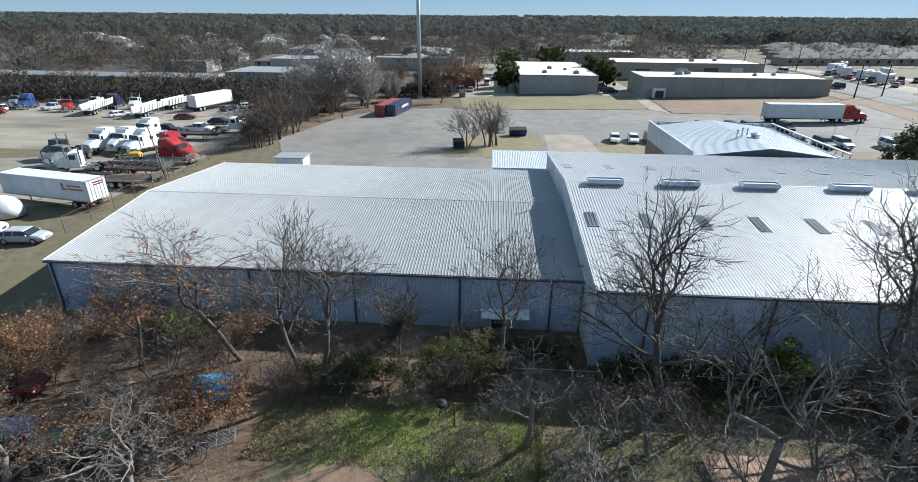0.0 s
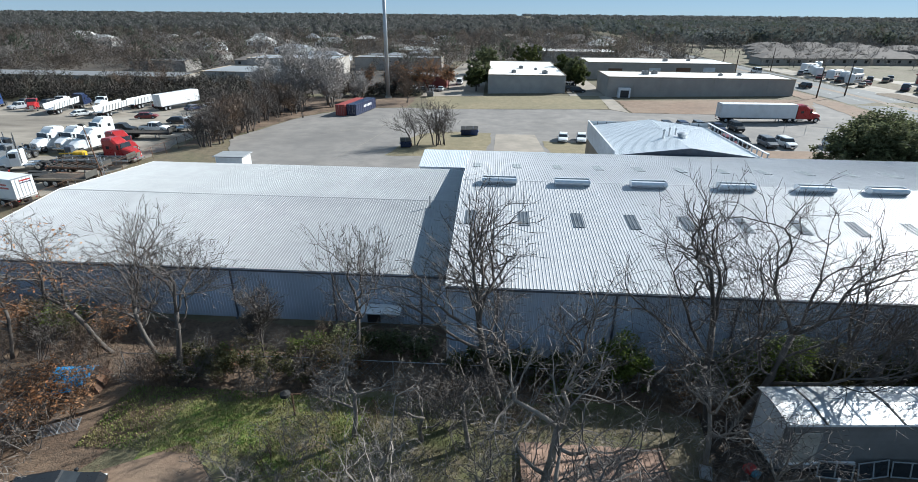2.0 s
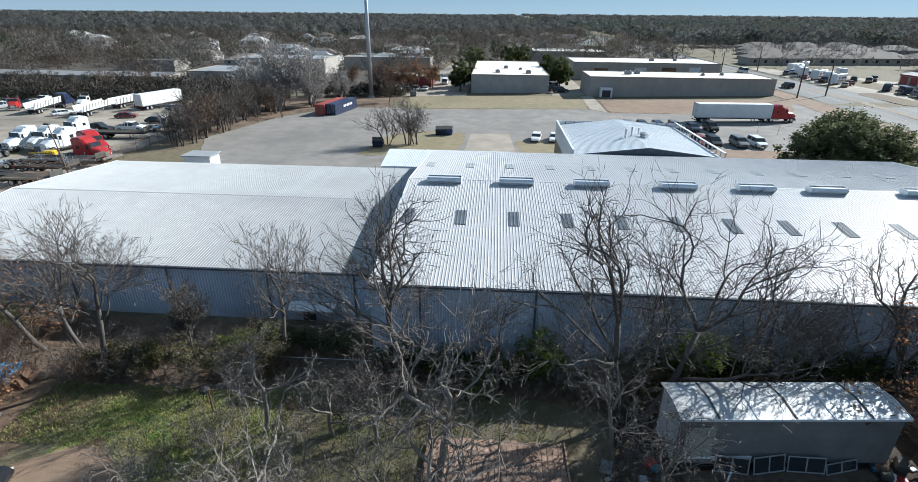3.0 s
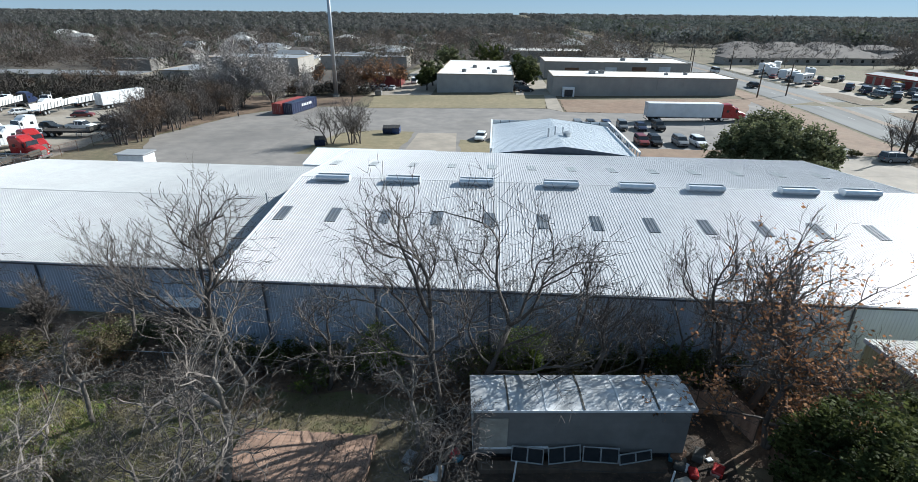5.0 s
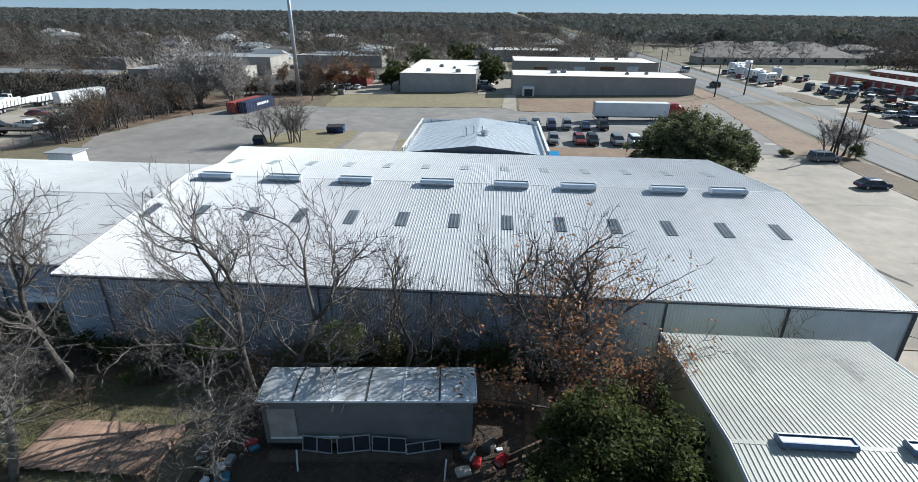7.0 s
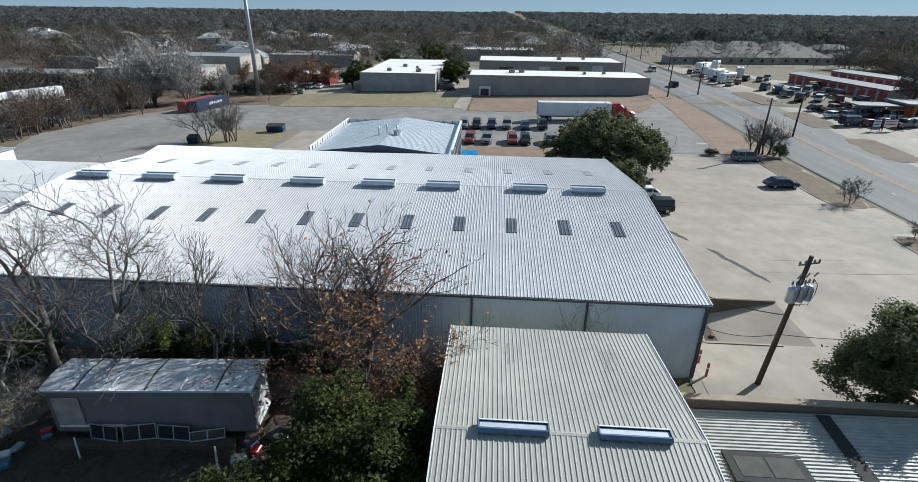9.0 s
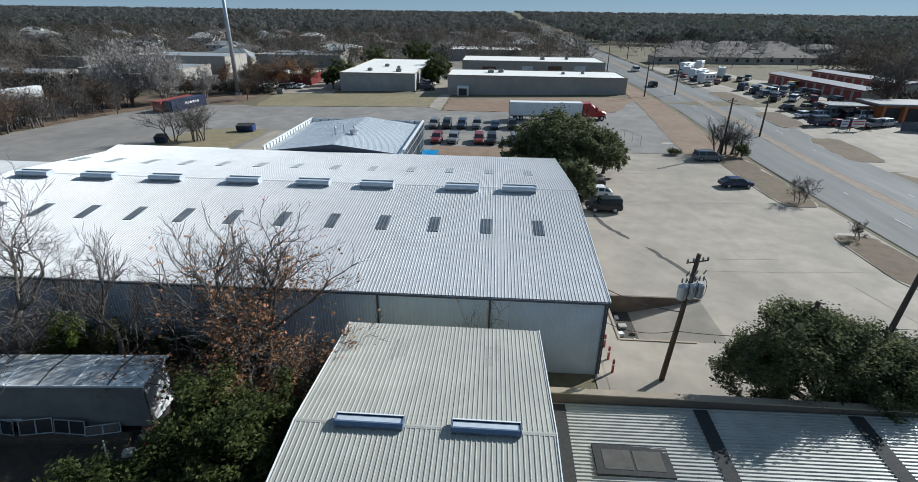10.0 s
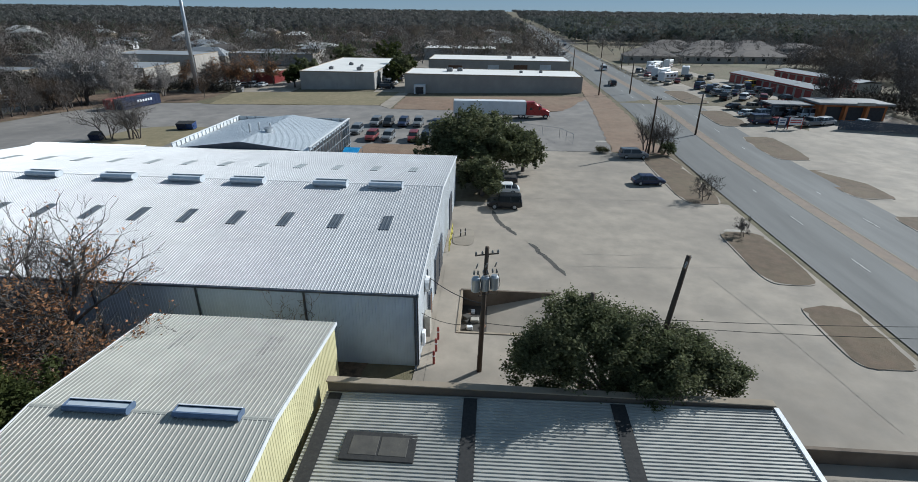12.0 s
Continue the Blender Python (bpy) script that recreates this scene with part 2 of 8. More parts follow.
M["grass_blade"] = island(surf("lawn_blades", (0.11, 0.18, 0.028), (0.22, 0.21, 0.075), 0.8, (0.26, 0.20, 0.10), 0.4, 0.6, 0.9, bump=0), 0.4)
M["dry_blade"] = island(surf("worn_blades", (0.20, 0.165, 0.085), (0.12, 0.135, 0.045), 0.8, (0.17, 0.125, 0.08), 0.4, 0.6, 0.9, bump=0), 0.4)
M["leaf_fall"] = island(surf("fallen_leaves", (0.15, 0.09, 0.055), (0.08, 0.05, 0.034), 2.0, (0.22, 0.14, 0.09), 0.5, 0.5, 0.9, bump=0), 0.5)
M["woods"] = island(surf("far_bare_woods", (0.135, 0.132, 0.128), (0.085, 0.085, 0.082), 0.04, (0.065, 0.078, 0.068), 0.010, 0.6, 0.95, bump=0, spec=0.0, lo=0.38, hi=0.62), 0.22)
M["bank"] = surf("bank_brush", (0.062, 0.053, 0.045), (0.026, 0.023, 0.02), 0.3, (0.042, 0.05, 0.03), 0.08, 0.5, 0.95, bump=0)
M["grove"] = surf("grove_bark", (0.185, 0.167, 0.153), (0.075, 0.066, 0.06), 0.12, (0.21, 0.19, 0.175), 0.04, 0.5, 0.95, bump=0)
M["woods_dark"] = island(surf("dark_mixed_woods", (0.135, 0.142, 0.14), (0.08, 0.092, 0.088), 0.04, (0.055, 0.072, 0.06), 0.010, 0.6, 0.95, bump=0, spec=0.0), 0.22)
M["woods_brown"] = island(surf("brown_bare_woods", (0.125, 0.104, 0.09), (0.08, 0.066, 0.058), 0.08, (0.075, 0.075, 0.06), 0.03, 0.5, 0.95, bump=0, spec=0.0), 0.15)
M["woods_green"] = island(surf("far_evergreens", (0.055, 0.068, 0.05), (0.075, 0.082, 0.064), 0.05, None, rough=0.9, bump=0, spec=0.05), 0.2)
M["forest_floor"] = surf("forest_floor", (0.085, 0.07, 0.058), (0.055, 0.047, 0.04), 0.05, (0.15, 0.125, 0.095), 0.01, 0.6, 0.95, bump=0)
M["glass"] = surf("dark_car_glass", (0.02, 0.024, 0.028), (0.03, 0.034, 0.038), 2, rough=0.12, bump=0, spec=0.6)
M["chrome"] = surf("chrome", (0.6, 0.61, 0.62), (0.55, 0.56, 0.57), 2, rough=0.2, metal=0.9, bump=0)
M["lamp_red"] = surf("red_lamp_lens", (0.35, 0.02, 0.02), (0.3, 0.02, 0.02), 2, rough=0.3, bump=0)
M["lamp_clear"] = surf("clear_lamp_lens", (0.6, 0.6, 0.58), (0.5, 0.5, 0.48), 2, rough=0.2, bump=0)
M["wood"] = surf("weathered_boards", (0.36, 0.235, 0.17), (0.28, 0.18, 0.13), 1.2, (0.15, 0.10, 0.075), 0.5, 0.5, 0.9, bump=0.3, bs=15, stretch=(0.3, 3, 1), vary=0.12)
M["mobile_siding"] = surf("grey_lap_siding", (0.20, 0.19, 0.18), (0.155, 0.148, 0.14), 0.9, (0.11, 0.106, 0.10), 0.3, 0.6, 0.6, vary=0.03)
M["mobile_roof"] = surf("stained_white_roof_coating", (0.66, 0.67, 0.68), (0.44, 0.45, 0.46), 1.3, (0.22, 0.22, 0.22), 0.5, 0.8, 0.42, 0.2, bump=0.15, bs=5)
M["tarp_blue"] = surf("blue_tarp", (0.02, 0.22, 0.50), (0.03, 0.28, 0.56), 1.5, rough=0.4, bump=0.4, bs=3)
M["brick_roof"] = surf("grey_brown_shingles", (0.155, 0.132, 0.118), (0.11, 0.095, 0.085), 0.6, (0.25, 0.215, 0.185), 0.03, 0.5, 0.9, vary=0.08)
M["orange_paint"] = surf("red_door_paint", (0.30, 0.06, 0.05), (0.24, 0.05, 0.042), 1.5, rough=0.6)
M["orange_wall"] = surf("orange_stucco", (0.48, 0.16, 0.05), (0.40, 0.135, 0.045), 1.5, rough=0.8)
M["hvac"] = surf("rooftop_unit_grey", (0.22, 0.22, 0.22), (0.16, 0.16, 0.16), 2, rough=0.6)


for nm in ("leaf_rust", "leaf_dark", "leaf_mid", "leaf_bright", "leaf_olive", "woods", "woods_dark", "woods_brown", "woods_green"):
    through_light(M[nm], 0.42)


def paint(name, c, rough=0.3, metal=0.0):
    return surf(name, c, tuple(v * 0.88 for v in c), 1.2, None, rough=rough, metal=metal, bump=0, spec=0.5)


for nm, c in dict(white=(0.72, 0.73, 0.73), silver=(0.42, 0.43, 0.45), grey=(0.16, 0.17, 0.18), black=(0.015, 0.016, 0.018), red=(0.34, 0.02, 0.02), maroon=(0.17, 0.03, 0.03),
                  blue=(0.03, 0.06, 0.17), navy=(0.02, 0.03, 0.07), teal=(0.05, 0.16, 0.22), tan=(0.33, 0.28, 0.21), yellow=(0.6, 0.38, 0.03), green=(0.03, 0.08, 0.05), orange=(0.45, 0.14, 0.06)).items():
    M["car_" + nm] = paint("car_paint_" + nm, c)
M["dark_deck"] = surf("oily_dark_decking", (0.05, 0.042, 0.036), (0.028, 0.025, 0.022), 1.4, (0.11, 0.08, 0.055), 0.5, 0.5, 0.9, vary=0.05)
M["trailer_white"] = surf("white_trailer_sheet", (0.70, 0.71, 0.72), (0.64, 0.65, 0.66), 0.8, (0.5, 0.49, 0.47), 0.3, 0.5, 0.45, bump=0.03)


# ---- mesh helpers ----
class Mesh:
    """Collects vertices and faces for one mesh."""

    def __init__(self):
        self.v, self.f = [], []

    def poly(self, pts):
        n = len(self.v)
        self.v += [tuple(p) for p in pts]
        self.f.append(tuple(range(n, n + len(pts))))
        return self

    def box(self, x0, x1, y0, y1, z0, z1, b=0.0):
        """A box, its edges cut by b."""
        if b <= 0:
            n = len(self.v)
            self.v += [(x, y, z) for x in (x0, x1) for y in (y0, y1) for z in (z0, z1)]
            self.f += [tuple(n + k for k in q) for q in ((0, 1, 3, 2), (4, 6, 7, 5), (0, 4, 5, 1), (2, 3, 7, 6), (0, 2, 6, 4), (1, 5, 7, 3))]
            return self
        return self.loft([[(x0 + i, y0 + i + j, z), (x0 + i + j, y0 + i, z), (x1 - i - j, y0 + i, z), (x1 - i, y0 + i + j, z), (x1 - i, y1 - i - j, z), (x1 - i - j, y1 - i, z), (x0 + i + j, y1 - i, z), (x0 + i, y1 - i - j, z)]
                          for z, i, j in ((z0, b, b), (z0 + b, 0, b), (z1 - b, 0, b), (z1, b, b))])

    def loft(self, rings, caps=True):
        """Joins rings of equally many points."""
        n, k = len(self.v), len(rings[0])
        for r in rings:
            self.v += [tuple(p) for p in r]
        for a in range(len(rings) - 1):
            for i in range(k):
                j = (i + 1) % k
                self.f.append((n + a * k + i, n + a * k + j, n + (a + 1) * k + j, n + (a + 1) * k + i))
        if caps:
            self.f.append(tuple(n + i for i in reversed(range(k))))
            self.f.append(tuple(n + (len(rings) - 1) * k + i for i in range(k)))
        return self

    def tube(self, pts, radii, sides=8, caps=True):
        rings = []
        for i, p in enumerate(pts):
            a, z = Vector(pts[max(i - 1, 0)]), Vector(pts[min(i + 1, len(pts) - 1)])
            d = (z - a).normalized()
            u = d.cross(Vector((0.31, 0.17, 0.93)) if abs(d.z) < 0.9 else Vector((1, 0, 0))).normalized()
            w = d.cross(u)
            r = radii[i] if isinstance(radii, (list, tuple)) else radii
            rings.append([Vector(p) + (u * math.cos(t) + w * math.sin(t)) * r for t in (2 * math.pi * k / sides for k in range(sides))])
        return self.loft(rings, caps)

    def data(self, name, smooth=False):
        me = bpy.data.meshes.new(name)
        me.from_pydata(self.v, [], self.f)
        me.validate()
        if smooth:
            me.shade_smooth()
        return me


def part(name, mesh, material, parent=None, label="", smooth=False):
    me = mesh if isinstance(mesh, bpy.types.Mesh) else mesh.data(name, smooth)
    if not me.materials:
        me.materials.append(M[material])
    ob = new(name, me)
    ob.parent = parent
    if label:
        ob["label"] = label
    return ob


def thing(name, label, category, at=(0, 0, 0), turn=0.0, group="", kind=""):
    ob = new(name)
    ob.empty_display_size = 0.3
    ob.matrix_basis = pose(*at, 0, 0, turn)
    return tagged(ob, label, category, group, kind)


def solid(name, mesh, material, label, category, group="", kind="", smooth=False):
    return tagged(part(name, mesh, material, smooth=smooth), label, category, group, kind)


# ---- ground ----
def gz(x, y):
    """Height of the ground."""
    s = min(max((y - 48) / 72, 0), 1)
    return s * s * (3 - 2 * s) * (1.0 + 0.022 * min(max(x, -140), 70)) + 0.0062 * min(max(y - 1280, 0), 1900)


PIT = (2.52, 10.72, 4.49, 10.86)  # the sunken dock ramp: x0 x1 y0 y1
gx = sorted(set([-6000, -3000, -1500, -900, -600] + list(range(-400, 401, 10)) + [600, 900, 1500, 3000, 6000, PIT[0], PIT[1]]))
gy = sorted(set([-800, -300] + list(range(-120, 401, 10)) + [500, 700, 1000, 1600, 2500, 4000, 6500, PIT[2], PIT[3]]))
g = Mesh()
g.v = [(x, y, gz(x, y) - 0.02) for y in gy for x in gx]
nx = len(gx)
for j in range(len(gy) - 1):
    for i in range(nx - 1):
        if not (PIT[0] <= gx[i] < PIT[1] and PIT[2] <= gy[j] < PIT[3]):
            g.f.append((j * nx + i, j * nx + i + 1, (j + 1) * nx + i + 1, (j + 1) * nx + i))
solid("ground", g, "ground", "winter ground of dry grass and brown soil", "ground", kind="structure", smooth=True)


def clip(poly, axis, value, keep_low):
    out = []
    for a, b in zip(poly, poly[1:] + poly[:1]):
        ia, ib = (a[axis] <= value) == keep_low, (b[axis] <= value) == keep_low
        if ia:
            out.append(a)
        if ia != ib and a[axis] != b[axis]:
            k = (value - a[axis]) / (b[axis] - a[axis])
            out.append((a[0] + k * (b[0] - a[0]), a[1] + k * (b[1] - a[1])))
    return out


def patch(name, pts, material, label, lift=0.03, cell=10.0, category="", wobble=0.0, kind="structure", thick=0.0, hole=None):
    """A sheet of ground cover with the given outline that follows the ground."""
    rnd = random.Random(len(name) * 31 + int(abs(pts[0][0]) * 7))
    if wobble:
        rough = []
        for a, b in zip(pts, pts[1:] + pts[:1]):
            n = max(1, int(math.dist(a, b) / 2.0))
            for i in range(n):
                k = i / n
                rough.append((a[0] + k * (b[0] - a[0]) + rnd.uniform(-wobble, wobble), a[1] + k * (b[1] - a[1]) + rnd.uniform(-wobble, wobble)))
        pts = rough
    m = Mesh()
    xs, ys = [p[0] for p in pts], [p[1] for p in pts]
    cuts_x = [c * cell for c in range(math.floor(min(xs) / cell), math.ceil(max(xs) / cell) + 1)]
    cuts_y = [c * cell for c in range(math.floor(min(ys) / cell), math.ceil(max(ys) / cell) + 1)]
    if hole:
        cuts_x, cuts_y = sorted(set(cuts_x) | set(hole[:2])), sorted(set(cuts_y) | set(hole[2:]))
    for y0, y1 in zip(cuts_y, cuts_y[1:]):
        row = clip(clip(pts, 1, y0, False), 1, y1, True)
        if len(row) < 3:
            continue
        for x0, x1 in zip(cuts_x, cuts_x[1:]):
            if hole and hole[0] <= x0 < hole[1] and hole[2] <= y0 < hole[3]:
                continue
            c = clip(clip(row, 0, x0, False), 0, x1, True)
            if len(c) >= 3:
                m.poly([(x, y, gz(x, y) + lift) for x, y in c])
    if thick:
        for a, b in zip(pts, pts[1:] + pts[:1]):
            m.poly([(*a, gz(*a) + lift), (*a, gz(*a) + lift - thick), (*b, gz(*b) + lift - thick), (*b, gz(*b) + lift)])
    return solid(name, m, material, label, category or name.split("_")[0], kind=kind)


def oval(x0, x1, y0, y1, power=2.6, n=28):
    pts = []
    for i in range(n):
        a = 2 * math.pi * i / n
        c, s = math.cos(a), math.sin(a)
        pts.append(((x0 + x1) / 2 + (x1 - x0) / 2 * math.copysign(abs(c) ** (2 / power), c), (y0 + y1) / 2 + (y1 - y0) / 2 * math.copysign(abs(s) ** (2 / power), s)))
    return pts


patch("forest_floor", [(-888.68, 103.74), (-148.32, 129.06), (-74.33, 138.36), (-74.64, 253.95), (36.53, 255.9), (32.42, 1196.29), (51.11, 1196.62), (54.8, 351.86), (146.3, 353.47), (147.65, 138.36), (887.54, 151.65), (1470.43, 1293.3), (-1480.99, 1241.4)], "forest_floor", "brown leaf litter under the bare woods", 0.02, 60, "ground")
patch("road", [(36.9, -160), (55.8, -160), (55.8, 250), (58, 560), (60, 1120), (47, 1120), (40, 560), (36.9, 250)], "road", "grey four-lane asphalt road", 0.05, 20)
patch("median_strip", [(45.5, -160), (47.2, -160), (47.2, 264), (48.4, 560), (47.2, 560), (45.5, 264)], "median", "brown turning strip along the road's middle", 0.065, 20, "strip")
for x in (45.35, 47.25):
    patch("yellow_line", [(x, -48), (x + 0.14, -48), (x + 0.14, 240), (x, 240)], "worn_line", "worn yellow centre line on the road", 0.07, 20, "line")
dash = Mesh()
for x in (42.1, 50.9):
    for k in range(-3, 22):
        y = k * 12.19 + 5.9
        dash.poly([(x, y, gz(x, y) + 0.075), (x + 0.13, y, gz(x, y) + 0.075), (x + 0.13, y + 3, gz(x, y + 3) + 0.075), (x, y + 3, gz(x, y + 3) + 0.075)])
solid("lane_dashes", dash, "paint_white", "worn white lane dashes on the road", "dashes", kind="structure")
patch("east_lot", [(-0.21, -6), (36.29, -5.32), (36.05, 36.75), (30.8, 37.45), (30.17, 60.95), (25.71, 62.46), (4.44, 62.07), (4.57, 34.58), (-0.39, 34.48)], "concrete", "pale concrete car park beside the warehouse", 0.03, 10, "pavement", hole=PIT)
patch("south_lot", [(-92, 44.75), (-96.96, 51.04), (-102.9, 65.28), (-98.47, 91.68), (-89.09, 105.41), (-74.28, 106.07), (-70.32, 103.75), (-24.89, 103.38), (-20.92, 98.67), (10.71, 95.66), (20.59, 97.03), (28.4, 113.11), (35.7, 114.84), (33.43, 96.47), (28.6, 76.46), (25.71, 62.46), (4.44, 62.07), (4.47, 56.09), (-16.81, 55.7), (-39.57, 55.28), (-39.5, 33.76), (-63.27, 32.53), (-91.99, 31.99)], "asphalt", "worn grey asphalt yard behind the warehouse", 0.03, 10, "pavement", wobble=0.25)
patch("truck_yard", [(-110.3, 29.5), (-109.2, 44.0), (-110.82, 86.67), (-121.68, 110.4), (-138.46, 114.88), (-296.45, 108.04), (-297.04, 12.0), (-126.0, 14.0), (-121.0, 24.5)], "gravel", "pale gravel truck parking yard", 0.03, 20, "yard", wobble=0.6)
patch("boundary_floor", [(-108.6, 56.0), (-103.4, 62.0), (-103.6, 66.0), (-99.2, 92.0), (-90.0, 106.0), (-76.0, 107.2), (-76.0, 127.0), (-112.0, 127.0), (-119.0, 112.0), (-110.2, 88.0)], "litter", "brown leaf litter under the boundary trees", 0.02, 10, "ground", wobble=0.5)
patch("field_grass", [(-73.32, 126.42), (-22.99, 126.13), (-24.89, 103.62), (-70.32, 104.15)], "drygrass", "dry yellow-green mown grass field", 0.06, 10, "grass", wobble=0.3)
patch("bare_field", [(-20, 117.02), (30.35, 117.93), (29.39, 113.53), (21.08, 97.44), (10.71, 96.06), (-20.52, 98.68)], "dirt", "bare reddish-brown dirt field", 0.06, 10, "dirt", wobble=0.4)
patch("footpath", [(-23.38, 125.73), (-20.23, 125.78), (-20.92, 98.67), (-24.49, 103.39)], "concrete", "concrete path between the fields", 0.07, 10, "path")
patch("verge", [(26.2, 62.87), (35.81, 61.45), (35.24, 160.25), (32.09, 160.19), (29.39, 113.53)], "dirt", "brown dry grass verge beside the road", 0.07, 10, "verge", wobble=0.3)
patch("lot_grass", [(-71.23, 54.7), (-54.41, 54.21), (-53.46, 74.16), (-61.38, 75.61), (-68.29, 72.3)], "drygrass", "dry grass patch with bare trees in the lot", 0.05, 10, "grass", wobble=0.4)
patch("slab_drive", [(-53.4, 47.06), (-43.5, 47.24), (-45.06, 73.52), (-52.77, 73.38)], "concrete", "pale concrete slab drive", 0.055, 10, "pavement")
patch("lot_grass_strip", [(-43.01, 48.84), (-35.61, 56.95), (-35.64, 66.91), (-44.05, 67.96)], "drygrass", "dry grass strip before parked cars", 0.05, 10, "grass", wobble=0.3)
patch("dirt_strip", [(-18.78, 54.07), (3.97, 56.08), (3.94, 64.05), (-18.82, 64.03)], "dirt", "brown dirt strip in front of parked cars", 0.055, 10, "dirt", wobble=0.3)
patch("warehouse_drive", [(-31.38, 126.38), (-20.53, 126.57), (-20.95, 238.95), (-31.78, 238.76)], "concrete", "concrete drive between warehouses", 0.06, 10, "pavement")
patch("west_drive", [(-75.3, 126.78), (-56.55, 126.72), (-56.86, 238.32), (-69.65, 238.1)], "concrete", "concrete drive beside the far warehouse", 0.06, 10, "pavement")
patch("far_east_lot", [(53.87, -46.59), (149.35, -44.8), (148.22, 81.03), (95.78, 84.85), (97.28, 143.83), (80.38, 161.05), (78.09, 204.83), (54.47, 204.41), (52.73, 138.25)], "concrete", "pale concrete forecourt across the road", 0.03, 20, "pavement")
patch("far_east_verge", [(52.93, 138.25), (55.89, 138.31), (57.72, 359.88), (53.78, 359.82)], "drygrass", "dry grass verge along the far road", 0.05, 20, "verge", wobble=0.4)
patch("yard_lawn", [(-76.06, -25.12), (-72.12, -10.69), (-70.64, -5.08), (-61.22, -3.71), (-59.72, -10.46), (-61.17, -24.84)], "lawn", "patchy green back yard lawn", 0.02, 5, "lawn", wobble=0.5)
patch("worn_lawn", [(-61.22, -3.71), (-44.36, -3.8), (-45.29, -24.54), (-61.17, -24.84), (-59.72, -10.46)], "wornlawn", "worn brown back yard grass", 0.018, 5, "lawn", wobble=0.5)
patch("brush_floor", [(-108.82, -25.73), (-77.06, -25.14), (-74.1, -11.53), (-71.63, -5.5), (-61.22, -4.11), (-44.36, -3.8), (-19.54, -8.11), (-15.53, -20), (-3.62, -19.77), (-3.71, 0.95), (-55.27, -0.01), (-56.28, 3.95), (-110.81, 2.94)], "litter", "brown leaf litter and bare soil under brush", 0.01, 5, "ground", wobble=0.5)
# darker litter stands in for the shade of home and trees
patch("shaded_yard", [(-42.6, -19.78), (-24.0, -19.47), (-24.0, -4.2), (-40.2, -4.4), (-41.4, -8.0)], "shade_litter", "leaf litter with shade in its colour before the mobile home", 0.032, 5, "ground", wobble=0.4)
patch("dirt_drive", [(-75.07, -25.1), (-73.11, -10.71), (-69.14, -8.64), (-66.66, -11.39), (-66.14, -24.93)], "dirt", "bare dirt drive in the back yard", 0.028, 5, "dirt", wobble=0.4)
for x0, x1, y0, y1, mt in ((30.41, 35.71, 36.65, 61.05, "dirt"), (30.92, 35.71, 14.74, 27.18, "dirt"), (31.49, 35.9, 2.4, 10.85, "dirt"), (53.63, 60.05, 60.58, 75.84, "drygrass"), (54.94, 60.79, 41.08, 54.9, "dirt"), (53.18, 59.6, 84.08, 98.93, "drygrass"), (54.86, 60.53, 21.96, 34.41, "dirt"), (53.32, 59.9, 107.98, 128.82, "drygrass")):
    o = oval(x0, x1, y0, y1, 5)
    patch("kerb_ring", oval(x0 - 0.15, x1 + 0.15, y0 - 0.15, y1 + 0.15, 5), "concrete", "concrete kerb round a planted island", 0.09, 8, "kerb", thick=0.12)
    patch("island", o, "island_soil", "kerbed island of dry winter grass", 0.10, 8, "island", wobble=0.22)


# ---- buildings ----
def ribbed(width, length, ribs=3, h=0.042, thick=0.012):
    """A sheet of profiled metal: width along x, length along y, ribs along y, standing up in z."""
    prof = [(0, 0)]
    for k in range(ribs):
        c = width * (k + 0.5) / ribs
        prof += [(c - 0.036, 0), (c - 0.016, h), (c + 0.016, h), (c + 0.036, 0)]
    prof.append((width, 0))
    m = Mesh()
    for (xa, za), (xb, zb) in zip(prof, prof[1:]):
        m.poly([(xa, 0, za), (xb, 0, zb), (xb, length, zb), (xa, length, za)])
    for y, s in ((0, 1), (length, -1)):
        for (xa, za), (xb, zb) in zip(prof, prof[1:]):
            q = [(xa, y, -thick), (xb, y, -thick), (xb, y, zb), (xa, y, za)]
            m.poly(q if s > 0 else q[::-1])
    return m


def sheets(name, parent, material, a, b, c, width=0.914, h=None, ribs=4):
    """A row of profiled sheets on the rectangle with corner a, the row running to b and each sheet running to c."""
    a, b, c = Vector(a), Vector(b), Vector(c)
    n = max(1, round((b - a).length / width))
    w = (b - a).length / n
    me = ribbed(w, (c - a).length, ribs, h or (0.016 if name == "wall_sheet" else 0.032)).data(name)
    me.materials.append(M[material])
    ex, ey = (b - a).normalized(), (c - a).normalized()
    ez = ex.cross(ey)
    rot = Matrix((ex, ey, ez)).transposed().to_4x4()
    for i in range(n):
        ob = new(name, me)
        ob.parent = parent
        ob.matrix_basis = Matrix.Translation(a + ex * w * i) @ rot


